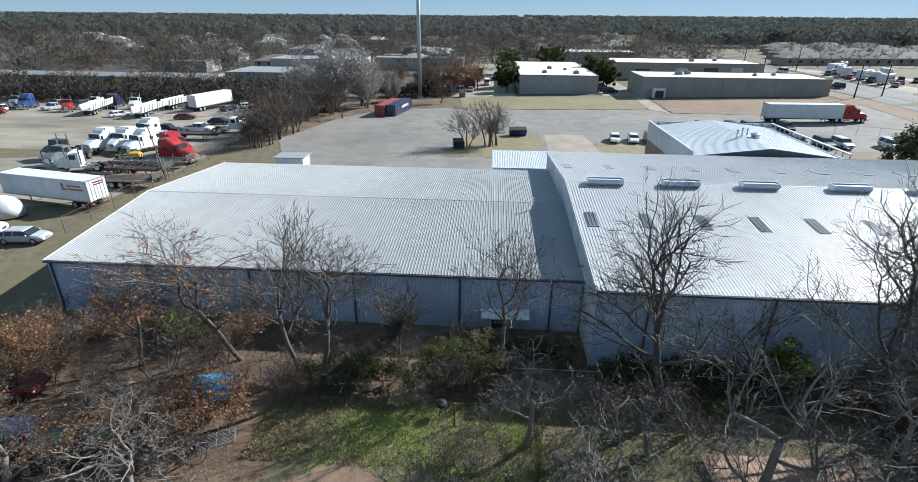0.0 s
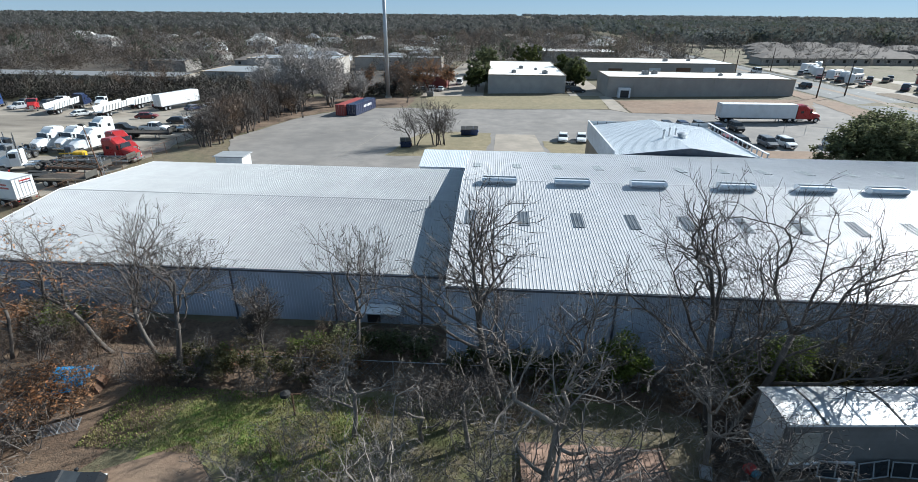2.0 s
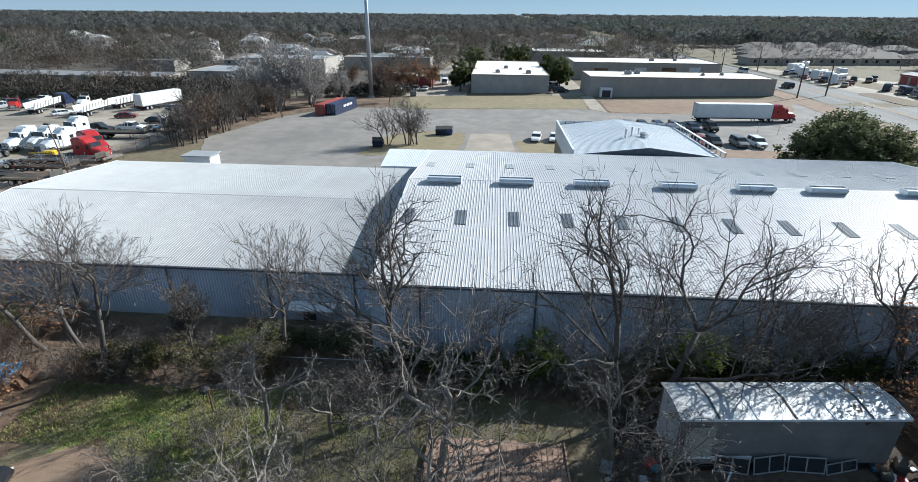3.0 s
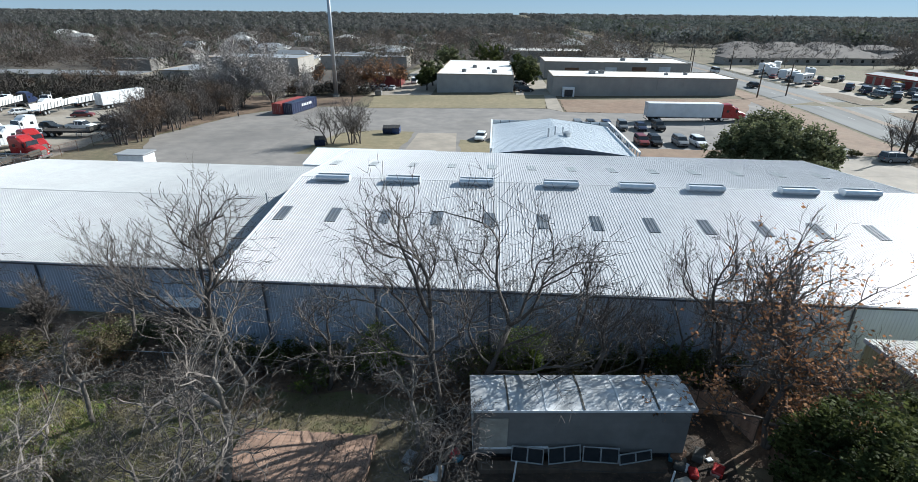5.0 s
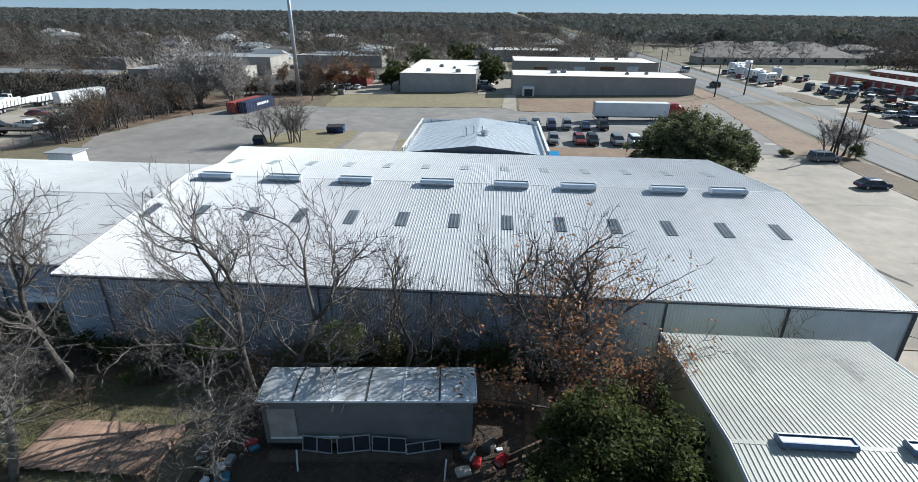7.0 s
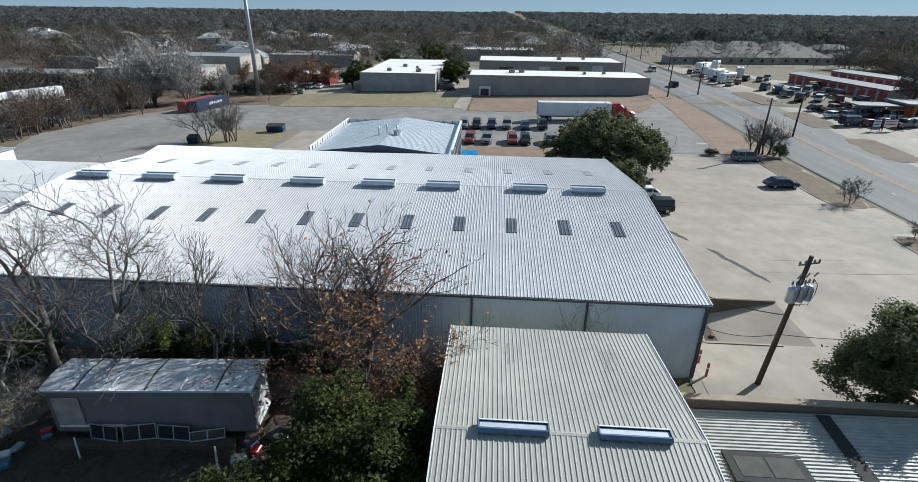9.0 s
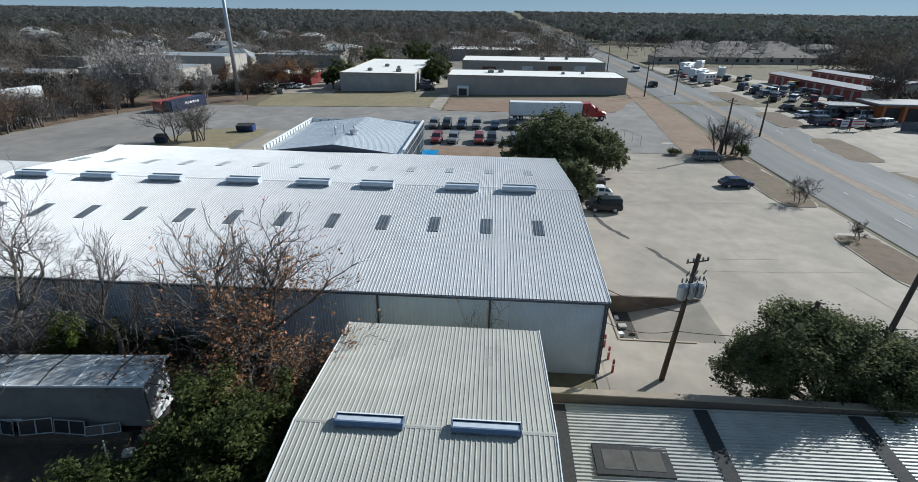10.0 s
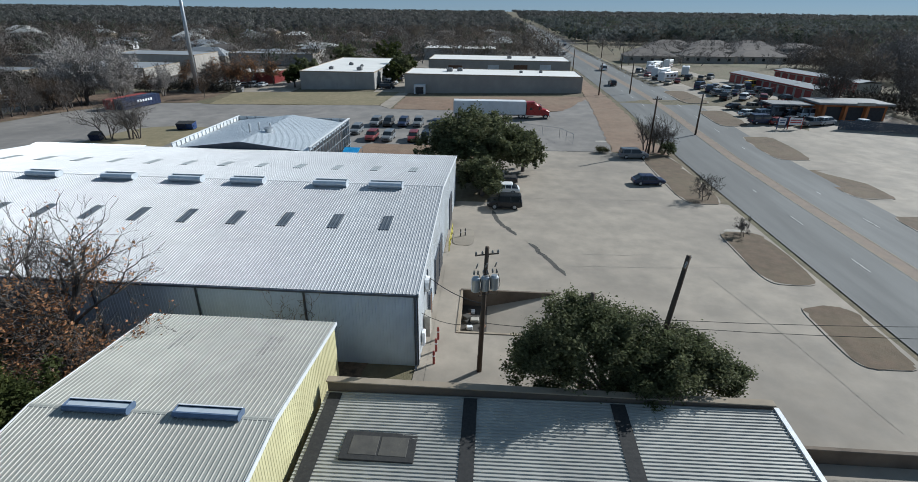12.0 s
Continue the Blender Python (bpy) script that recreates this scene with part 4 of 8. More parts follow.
flat_house("far_store", "low pale far warehouse among trees", -30.4, 5, 238, 262, 5, "wall_greypanel", 5)

# monopole mast
mast = thing("monopole_mast", "tall grey steel monopole mast", "mast", (-84.4, 124.6, gz(-84.4, 124.6)))
part("mast_pole", Mesh().tube([(0, 0, 0), (0, 0, 18), (0, 0, 38)], [0.62, 0.52, 0.36], 14), "steel", mast, smooth=True)
part("base_collar", Mesh().tube([(0, 0, 0), (0, 0, 0.5)], [0.95, 0.9], 14), "kerb", mast)
for z in (9, 18, 27):
    part("flange", Mesh().tube([(0, 0, z), (0, 0, z + 0.15)], 0.66, 14), "steel", mast)


# ---- trees ----
def grow(seed, height, radius, lean=(0, 0), stems=1, levels=4, spread=0.62, fork=0.38, kids=(2, 2, 2, 2, 1), droop=0.0, wig=0.19, first=0.85, crown=None):
    """Segments (p, q, rp, rq, level) of a bare tree: stems that fork again and again into finer wood.
    crown: how far it reaches along x from the foot, to the west and the east."""
    rnd = random.Random(seed)
    segs = []

    def branch(p, d, length, r, level):
        n = (5, 4, 4, 3, 2, 2)[min(level, 5)]
        step = length / n
        nodes = []
        for i in range(n):
            w = wig * (0.55 if level == 0 else 1.25)
            d = (d + Vector((rnd.gauss(0, w), rnd.gauss(0, w), rnd.gauss(0, w * 0.7) + (0.09 if level else 0.02) - droop * 0.09 * level))).normalized()
            q = p + d * step
            r1 = r * (1 - 0.34 / n)
            segs.append((p, q, r, r1, level))
            nodes.append((p, q, d, r1, (i + 1) / n))
            p, r = q, r1
        if level >= levels:
            return
        k = kids[min(level, len(kids) - 1)]
        for j in range(k):
            a, b, dd, rr, at = rnd.choice(nodes[n // 2 if level == 0 else n // 4:])
            sub(a.lerp(b, rnd.random()), dd, length * rnd.uniform(0.45, 0.7) * (first if level == 0 else 1), rr * rnd.uniform(0.45, 0.68), level, rnd.uniform(0.7, 1.25))
        for j in range(2 if rnd.random() < 0.7 else 3):
            sub(p, d, length * rnd.uniform(0.55, 0.8) * (first if level == 0 else 1), r * rnd.uniform(0.66, 0.86), level, rnd.uniform(0.3, 0.75))

    def sub(p, d, length, r, level, ang):
        ax = d.cross(Vector((rnd.gauss(0, 1), rnd.gauss(0, 1), rnd.gauss(0, 1)))).normalized()
        nd = Matrix.Rotation(ang * spread * 1.5, 3, ax) @ d
        if level < 2 and nd.z < 0.1:
            nd.z = abs(nd.z) * 0.5 + 0.12
        branch(p, nd.normalized(), length, r, level + 1)

    for s in range(stems):
        a = rnd.uniform(0, 6.28)
        off = Vector((math.cos(a), math.sin(a), 0)) * (0.35 * (stems > 1))
        d = Vector((lean[0] + off.x * rnd.uniform(0.3, 0.8), lean[1] + off.y * rnd.uniform(0.3, 0.8), 1)).normalized()
        branch(Vector((off.x * 0.6, off.y * 0.6, -0.1)), d, height * fork * rnd.uniform(0.9, 1.1), radius, 0)
    k = height / max(q.z for p, q, a, b, l in segs)
    outer = np.array([q for p, q, a, b, l in segs if l >= min(2, levels)]) * k
    mid, low, high = outer.mean(0), np.percentile(outer, 4, 0), np.percentile(outer, 96, 0)
    wide = (crown[1] - crown[0]) / max(high[0] - low[0], 0.1) if crown else 1.0
    wide_y = min(max((crown[1] - crown[0]) * 0.85 / max(high[1] - low[1], 0.1), 0.6), 1.7) if crown else 1.0
    aim = (sum(crown) / 2 if crown else lean[0] * height * 0.5, lean[1] * height * 0.5)

    def shaped(v):
        """The crown stands over its place and has its width; the foot stays."""
        x, y, z = v * k
        up = max(z, 0) / mid[2]
        grown = min(1.0, max(z, 0) / (0.4 * height))
        x, y = (x - mid[0] * up) * (1 + (wide - 1) * grown), (y - mid[1] * up) * (1 + (wide_y - 1) * grown)
        return Vector((x + aim[0] * min(up, 1.25), y + aim[1] * min(up, 1.25), z))

    scaled = {}
    return [(scaled.get(id(p)) or scaled.setdefault(id(p), shaped(p)), scaled.get(id(q)) or scaled.setdefault(id(q), shaped(q)), a, b, l) for p, q, a, b, l in segs]


def limbs(segs, lo, hi, rmin=0.006, flat=4):
    """Tubes for the wood; from the level flat on, thin blades."""
    m = Mesh()
    turn = random.Random(len(segs))
    for p, q, r0, r1, level in segs:
        if lo <= level <= hi:
            r0, r1 = max(r0, rmin), max(r1, rmin * 0.8)
            k = 8 if level == 0 else 5 if level == 1 else 3
            d = (q - p).normalized()
            u = d.orthogonal().normalized()
            w = d.cross(u)
            n = len(m.v)
            if level >= flat:
                a = turn.uniform(0, 3.14)
                u = u * math.cos(a) + w * math.sin(a)
                m.v += [tuple(p - u * r0), tuple(p + u * r0), tuple(q + u * r1), tuple(q - u * r1)]
                m.f.append((n, n + 1, n + 2, n + 3))
                continue
            e = q + d * r1 * 0.4
            for c, r in ((p, r0), (e, r1)):
                for j in range(k):
                    a = 6.2832 * j / k
                    m.v.append(tuple(c + (u * math.cos(a) + w * math.sin(a)) * r))
            m.f += [(n + j, n + (j + 1) % k, n + k + (j + 1) % k, n + k + j) for j in range(k)]
    return m


def joined(run):
    """One continuous tapered tube along a run of wood."""
    pts = [run[0][0]] + [g_[1] for g_ in run]
    rad = [run[0][2]] + [g_[3] for g_ in run]
    return Mesh().tube([tuple(p) for p in pts], rad, 9 if run[0][4] == 0 else 6)


def leaves(points, size, seed, flat=0.4):
    """Small folded leaf blades at the points."""
    rs_ = np.random.RandomState(seed)
    p = np.asarray(points, float)
    n = len(p)
    a = rs_.normal(size=(n, 3))
    a[:, 2] *= flat
    a /= np.linalg.norm(a, axis=1)[:, None]
    b = np.cross(a, rs_.normal(size=(n, 3)))
    b /= np.linalg.norm(b, axis=1)[:, None]
    s = size * rs_.uniform(0.6, 1.4, (n, 1))
    v = np.stack([p - a * s, p + b * s * 0.55, p + a * s, p - b * s * 0.55], 1).reshape(-1, 3)
    m = Mesh()
    m.v = v.tolist()
    m.f = np.arange(n * 4).reshape(-1, 4).tolist()
    return m


def bare_tree(name, label, at, seed, height, radius, bark="bark", twig="twig", leafy=0, leaf="leaf_rust", leaf_size=0.09, group="", category="tree", turn=0.0, flat=4, fine=0.010, whole=True, **kw):
    th = thing(name, label, category, (at[0], at[1], gz(at[0], at[1])), turn, group)
    kw.setdefault("levels", 5)
    segs = grow(seed, height, radius, **kw)
    runs = []
    for sg in segs:
        if sg[4] <= (1 if whole else 0):
            if not runs or runs[-1][-1][1] is not sg[0]:
                runs.append([])
            runs[-1].append(sg)
    for run in runs:
        part("limb" if run[0][4] else "trunk", joined(run), bark, th, smooth=True)
    part("crown", limbs(segs, 2 if whole else 1, 9, fine, flat), twig, th)
    if leafy:
        rnd = random.Random(seed)
        tips = [q for p, q, a, b, l in segs if l >= 2 and noise.noise(q * 0.75 + Vector((seed, 0, 0))) > 0.02]
        part("foliage", leaves([Vector(rnd.choice(tips)) + Vector((rnd.gauss(0, 0.15), rnd.gauss(0, 0.15), rnd.gauss(0, 0.15))) for _ in range(leafy)], leaf_size, seed), leaf, th)
    return th


def leafy_tree(name, label, at, seed, blobs, count, leaf="leaf_dark", size=0.13, radius=0.25, group="", trunk_h=1.6, category="tree"):
    """An evergreen: short trunk, limbs to each clump, and a crown of many leaves in uneven clumps. blobs: centre and radii."""
    th = thing(name, label, category, (at[0], at[1], gz(at[0], at[1])), 0, group)
    rs_ = np.random.RandomState(seed)
    m = Mesh()
    m.tube([(0, 0, -0.1), (0.05, 0, trunk_h * 0.6), (0, 0.05, trunk_h)], [radius * 1.3, radius, radius * 0.85], 9)
    if count >= 14000:
        part("trunk", m, "bark", th)
    for c, r in blobs:
        m = Mesh() if count >= 14000 else m
        m.tube([(0, 0.05, trunk_h * 0.9), (c[0] * 0.5, c[1] * 0.5, (c[2] + trunk_h) * 0.5), (c[0], c[1], c[2])], [radius * 0.55, radius * 0.3, radius * 0.1], 6)
        if count >= 14000:
            part("limb", m, "bark", th)
    if count < 14000:
        part("trunk", m, "bark", th)
    pts = []
    vol = np.array([r[0] * r[1] + r[1] * r[2] for c, r in blobs])
    for (c, r), share in zip(blobs, vol / vol.sum()):
        n_cl = max(8, int(count * share / (170 if count > 50000 else 90)))
        d = rs_.normal(size=(n_cl, 3))
        d /= np.linalg.norm(d, axis=1)[:, None]
        d[:, 2] = np.where(d[:, 2] < -0.55, -d[:, 2], d[:, 2])
        centres = np.array(c) + d * np.array(r) * rs_.uniform(0.45, 1.3, (n_cl, 1))
        k = int(count * share / n_cl)
        pts.append((centres[:, None, :] + rs_.normal(size=(n_cl, k, 3)) * (0.13 + (0.075 if count > 50000 else 0.08) * min(r))).reshape(-1, 3))
    part("crown", leaves(np.concatenate(pts), size, seed), leaf, th)
    return th


def blobs_of(seed, w, d, h, z0, n):
    rnd = random.Random(seed)
    out = [((0, 0, z0 + h * 0.5), (w * 0.36, d * 0.36, h * 0.5))]
    for i in range(n):
        a = 6.283 * i / n + rnd.uniform(-0.4, 0.4)
        k = rnd.uniform(0.5, 0.75)
        out.append(((math.cos(a) * w * 0.5 * k, math.sin(a) * d * 0.5 * k, z0 + h * rnd.uniform(0.3, 0.7)), (w * rnd.uniform(0.16, 0.26), d * rnd.uniform(0.16, 0.26), h * rnd.uniform(0.22, 0.36))))
    return out


# row along the warehouse's shaded side
ROW = "bare trees along the warehouse"
for at, seed, h, r, kw in (
        ((-52.2, -4.5), 200, 15.0, 0.24, dict(crown=(-6.0, 1.4), fork=0.42, first=0.8, spread=0.66, droop=0.1, wig=0.17, kids=(4, 3, 3, 2, 2))),
        ((-61.6, -1.4), 209, 10.7, 0.15, dict(crown=(-2.1, 2.3), fork=0.42, first=0.85, kids=(3, 3, 2, 2, 1))),
        ((-72.8, -3.2), 227, 12.2, 0.19, dict(crown=(-2.4, 3.7), fork=0.40, first=0.85, kids=(3, 3, 3, 2, 1))),
        ((-74.6, -2.4), 14, 11.8, 0.17, dict(crown=(-2.6, 1.6), fork=0.45, kids=(3, 3, 2, 2, 1))),
        ((-79.2, -1.0), 15, 10.9, 0.18, dict(crown=(-5.6, 1.4), fork=0.38, kids=(3, 3, 3, 2, 1))),
        ((-68.5, -0.7), 16, 6.8, 0.08, dict(fork=0.2, spread=0.3, kids=(8, 3, 3))),
        ((-40.4, -5.0), 231, 15.9, 0.24, dict(crown=(-6.2, 2.6), fork=0.34, first=0.9, spread=0.66, droop=0.1, wig=0.17, kids=(4, 3, 3, 2, 2))),
        ((-38.9, -4.7), 205, 15.6, 0.23, dict(crown=(-0.8, 7.6), fork=0.32, first=0.9, spread=0.66, droop=0.1, wig=0.17, kids=(4, 3, 3, 2, 2))),
        ((-32.4, -3.3), 19, 10.9, 0.18, dict(crown=(-1.4, 3.4), fork=0.38, stems=2)),
        ((-47.7, -3.4), 20, 9.4, 0.14, dict(crown=(-2.2, 1.8), fork=0.42)),
        ((-23.4, -2.8), 22, 12.7, 0.21, dict(crown=(-3.2, 1.8), fork=0.46, kids=(3, 3, 3, 2, 1))),
        ((-36.6, -2.2), 23, 8.5, 0.12, dict(fork=0.4)),
        ((-85.5, -2.2), 24, 8.5, 0.14, dict(lean=(-0.1, 0), fork=0.3)),
        ((-25.8, -1.7), 25, 9.1, 0.13, dict(crown=(-2.4, 2.2), fork=0.38)),
        ((-28.6, -2.0), 28, 8.4, 0.12, dict(crown=(-1.8, 2.0), fork=0.36)),
        ((-100.4, 0.7), 26, 8.0, 0.16, dict(lean=(-0.2, 0), fork=0.3)),
        ((-103.4, 4.7), 27, 7.0, 0.13, dict(fork=0.3))):
    rusty = seed in (15, 24)
    bare_tree("bare_tree", "tree with a few rust-brown leaves beside the warehouse wall" if rusty else "tall leafless grey-barked tree beside the warehouse wall", at, seed, h, r, leafy=650 if rusty else 0, leaf_size=0.11, group=ROW, **kw)
bare_tree("bare_tree", "leafless tree with a few clinging orange-brown leaves", (-22.0, -3.5), 202, 13.2, 0.25, leafy=1200, leaf_size=0.11, crown=(-2.6, 4.4), fork=0.36, kids=(3, 3, 3, 2, 1), group=ROW)
bare_tree("bare_tree", "leafless tree with clinging orange-brown leaves", (-22.3, -6.3), 32, 9.3, 0.18, leafy=2400, crown=(-4.3, 4.6), fork=0.3, spread=0.9, leaf_size=0.115, group=ROW, stems=2)
bare_tree("bare_tree", "slim tree with orange-brown leaves by the cream shed", (-17.57, -5.85), 33, 7.8, 0.12, leafy=900, fork=0.25, spread=0.7, leaf_size=0.1, group=ROW)
# yard trees nearer the camera
YARD = "bare back yard trees"
for at, seed, h, r, kw in (
        ((-50.59, -11.41), 41, 12.8, 0.24, dict(lean=(0.05, 0.05), fork=0.35, spread=0.8)),
        ((-49.88, -15.06), 42, 9.6, 0.20, dict(fork=0.4, spread=0.85, droop=0.5)),
        ((-60.5, -7.3), 43, 7.1, 0.15, dict(fork=0.25, spread=0.85, droop=0.4)),
        ((-56.65, -7.37), 44, 5.4, 0.12, dict(fork=0.2, spread=0.9, droop=0.6)),
        ((-57.82, -13.93), 45, 7.6, 0.17, dict(fork=0.3, spread=0.9, droop=0.6)),
        ((-63.58, -15), 46, 6.0, 0.13, dict(fork=0.25, spread=0.9, droop=0.8)),
        ((-78.06, -13.2), 47, 7.5, 0.15, dict(fork=0.3, spread=0.85, droop=0.4)),
        ((-84.51, -12.92), 48, 8.0, 0.16, dict(fork=0.3, spread=0.85)),
        ((-41.37, -7.73), 49, 7.5, 0.14, dict(fork=0.25, spread=0.85, droop=0.4)),
        ((-39.77, -10.88), 50, 6.0, 0.12, dict(fork=0.2, spread=0.9, droop=0.6)),
        ((-54.07, -7.64), 52, 6.8, 0.15, dict(fork=0.25, spread=0.9, droop=0.5))):
    bare_tree("yard_tree", "leafless spreading tree with drooping pale twigs", at, seed, h, r, bark="bark_pale", twig="twig_grey" if seed % 2 else "twig", group=YARD, **kw)

# shrubs and brush, a few kinds copied about
def brush(name, label, seed, h, n, twig, leaf=None, count=0, size=0.07):
    th = thing(name, label, "shrub", (0, 0, -200), group="brush and shrubs")
    segs = []
    rnd = random.Random(seed)
    for k in range(n):
        a, r = rnd.uniform(0, 6.28), rnd.uniform(0, 0.9)
        o = Vector((math.cos(a) * r, math.sin(a) * r, 0))
        segs += [(p + o, q + o, x, y, l) for p, q, x, y, l in grow(seed * 7 + k, h * rnd.uniform(0.6, 1.1), 0.03, lean=(math.cos(a) * 0.5, math.sin(a) * 0.5), levels=3, fork=0.35, spread=0.8, kids=(3, 2, 2))]
    part("tangle", limbs(segs, 0, 9, 0.009, 1), twig, th)
    if count:
        tips = [q for p, q, x, y, l in segs if l >= 1]
        part("foliage", leaves([rnd.choice(tips) + Vector((rnd.gauss(0, 0.12), rnd.gauss(0, 0.12), rnd.gauss(0, 0.12))) for _ in range(count)], size, seed), leaf, th)
    return th


KINDS = [brush("bare_shrub", "tangle of bare grey brush", 61, 2.8, 5, "twig"), brush("bare_shrub", "tangle of bare brown brush", 62, 2.4, 5, "twig_brown"), brush("bare_shrub", "tangle of bare pale brush", 63, 3.2, 5, "twig_grey"),
         brush("rusty_shrub", "brush with dead orange-brown leaves", 64, 2.8, 6, "twig_brown", "leaf_rust", 900), brush("olive_shrub", "shrub with olive winter leaves", 65, 2.6, 6, "twig_brown", "leaf_olive", 1300), brush("green_shrub", "leafy green privet shrub", 66, 2.6, 6, "twig", "leaf_bright", 1700, 0.08)]


def scatter(seed, n, x0, x1, y0, y1, weights, smin=0.7, smax=1.3):
    rnd = random.Random(seed)
    for _ in range(n):
        x, y = rnd.uniform(x0, x1), rnd.uniform(y0, y1)
        k = rnd.choices(range(6), weights)[0]
        s = rnd.uniform(smin, smax)
        ob = copy_thing(KINDS[k], pose(x, y, gz(x, y), 0, 0, rnd.uniform(0, 360)))
        ob.scale = (s, s, s * rnd.uniform(0.8, 1.2))


scatter(1, 46, -96.92, -77.09, -7.97, 1.57, (4, 6, 1, 4, 1, 0.3))
scatter(2, 26, -96.91, -79.06, -17.53, -7.63, (5, 5, 3, 1.5, 0.5, 0))
scatter(3, 26, -76.09, -57.26, -3.43, 1.94, (4, 6, 1, 1, 1.2, 1), 0.5, 0.95)
scatter(4, 26, -57.25, -39.4, -3.72, -1.15, (5, 5, 2, 0.3, 0.6, 1), 0.4, 0.8)
scatter(5, 20, -39.4, -17.59, -2.9, -0.75, (3, 3, 1, 0.6, 3, 4), 0.6, 1.1)
scatter(6, 11, -20.8, -17.0, -7.2, -2.4, (1, 3, 0.5, 5, 1, 1))
scatter(12, 16, -75.5, -63.5, -4.2, -2.4, (3, 6, 4, 1.5, 1, 0), 0.6, 1.0)
scatter(7, 6, -45.33, -39.39, -11.79, -5.3, (5, 4, 2, 0, 0, 0), 0.6, 1.0)
scatter(8, 12, -65.16, -51.29, -16.94, -5.52, (4, 2, 5, 0, 0, 0), 0.5, 0.9)
scatter(9, 10, -110.8, -98.91, -5.83, 7.94, (4, 4, 1, 1, 1, 0.3))
scatter(10, 26, -67.15, -51.3, -16.18, -4.72, (5, 3, 7, 0, 0.4, 0), 0.6, 1.15)
scatter(11, 16, -94.93, -78.07, -19.09, -9.21, (4, 4, 6, 1, 0, 0), 0.7, 1.2)
for k in KINDS:
    k.matrix_basis = pose(-94 + KINDS.index(k) * 2.1, 1.0, 0)

# evergreens
def hedge(label, x0, x1, y, h, leaf, seed, count):
    n = max(3, int((x1 - x0) / 1.2))
    rnd = random.Random(seed)
    L = (x1 - x0) / 2
    leafy_tree("hedge", label, ((x0 + x1) / 2, y), seed, [((-L + 2 * L * (i + 0.5) / n, rnd.uniform(-0.2, 0.2), h * 0.5), (0.85, 0.7, h * rnd.uniform(0.46, 0.56))) for i in range(n)], count, leaf, 0.09, 0.05, trunk_h=0.5, category="hedge")


hedge("overgrown olive-green hedge behind the yard", -73.62, -64.69, -3.07, 2.2, "leaf_olive", 171, 5000)
hedge("dark green hedge along the warehouse", -55.77, -44.36, -1.78, 1.9, "leaf_mid", 172, 11000)
hedge("dark green hedge along the warehouse", -64.2, -56.76, 0.22, 1.7, "leaf_dark", 173, 6000)
hedge("ivy-covered hedge beside the mobile home", -36.43, -22.05, -1.65, 2.6, "leaf_mid", 174, 12000)
leafy_tree("green_bush", "upright yellow-green bush behind the mobile home", (-35.63, -2.52), 181, blobs_of(181, 2.8, 2.2, 4.6, 0.3, 7), 5200, "leaf_bright", 0.09, 0.06, trunk_h=0.6, category="bush")
leafy_tree("green_bush", "olive-green bush behind the mobile home", (-32.86, -2.31), 182, blobs_of(182, 2.6, 2.2, 3.6, 0.3, 6), 4200, "leaf_olive", 0.09, 0.06, trunk_h=0.6, category="bush")
leafy_tree("green_bush", "bright green bush before the warehouse wall", (-44.56, -2.05), 183, blobs_of(183, 3.0, 2.2, 3.4, 0.3, 6), 4600, "leaf_bright", 0.09, 0.06, trunk_h=0.6, category="bush")
leafy_tree("round_bush", "small green bush at the road's edge", (35.61, 61.61), 175, blobs_of(175, 2.6, 2.4, 1.9, 0.1, 5), 2600, "leaf_dark", 0.12, 0.06, trunk_h=0.4, category="bush")
leafy_tree("round_bush", "low dry bush at the lot corner", (24.23, 62.03), 176, blobs_of(176, 2.4, 1.6, 1.0, 0.05, 5), 1600, "leaf_olive", 0.1, 0.05, trunk_h=0.3, category="bush")
leafy_tree("evergreen_shrub", "large dense evergreen shrub beside the mobile home", (-20.4, -11.6), 71, blobs_of(71, 8.0, 7.0, 6.6, 0.2, 15), 60000, "leaf_mid", 0.11)
leafy_tree("evergreen_shrub", "dense evergreen shrub beside the mobile home", (-22.6, -15.4), 77, blobs_of(77, 6, 5.2, 4.8, 0.2, 10), 34000, "leaf_mid", 0.11)
leafy_tree("live_oak", "spreading dark evergreen oak at the lot's edge", (12.4, -3.9), 72, [((-2.2, 0, 5.2), (2.5, 2.3, 2.2)), ((-4.6, -0.3, 3.9), (1.6, 1.7, 1.3)), ((0.4, 0.3, 4.6), (2.1, 2.1, 2.0)), ((2.9, -0.2, 4.1), (2.0, 1.9, 1.8)), ((5.0, 0.2, 3.5), (1.7, 1.8, 1.5)), ((6.6, 0, 3.2), (1.1, 1.1, 0.9)), ((-3.4, 1.0, 3.2), (2.0, 2.0, 1.4)), ((1.5, -1.2, 3.0), (2.4, 1.6, 1.5)), ((-2.3, 0.4, 7.0), (1.1, 1.1, 0.8)), ((-3.7, -0.8, 6.1), (1.0, 1.0, 0.8)), ((-0.6, -0.4, 6.5), (0.9, 0.9, 0.8)), ((4.4, 0.8, 4.9), (1.0, 1.0, 0.7)), ((3.2, 0.2, 5.5), (0.7, 0.7, 0.5))], 130000, "leaf_dark", 0.085, 0.35)
leafy_tree("live_oak", "big dark evergreen oak beside the warehouse end", (2.04, 46.09), 73, blobs_of(73, 14.5, 12, 8.0, 1.0, 12), 42000, "leaf_dark", 0.2, 0.4)
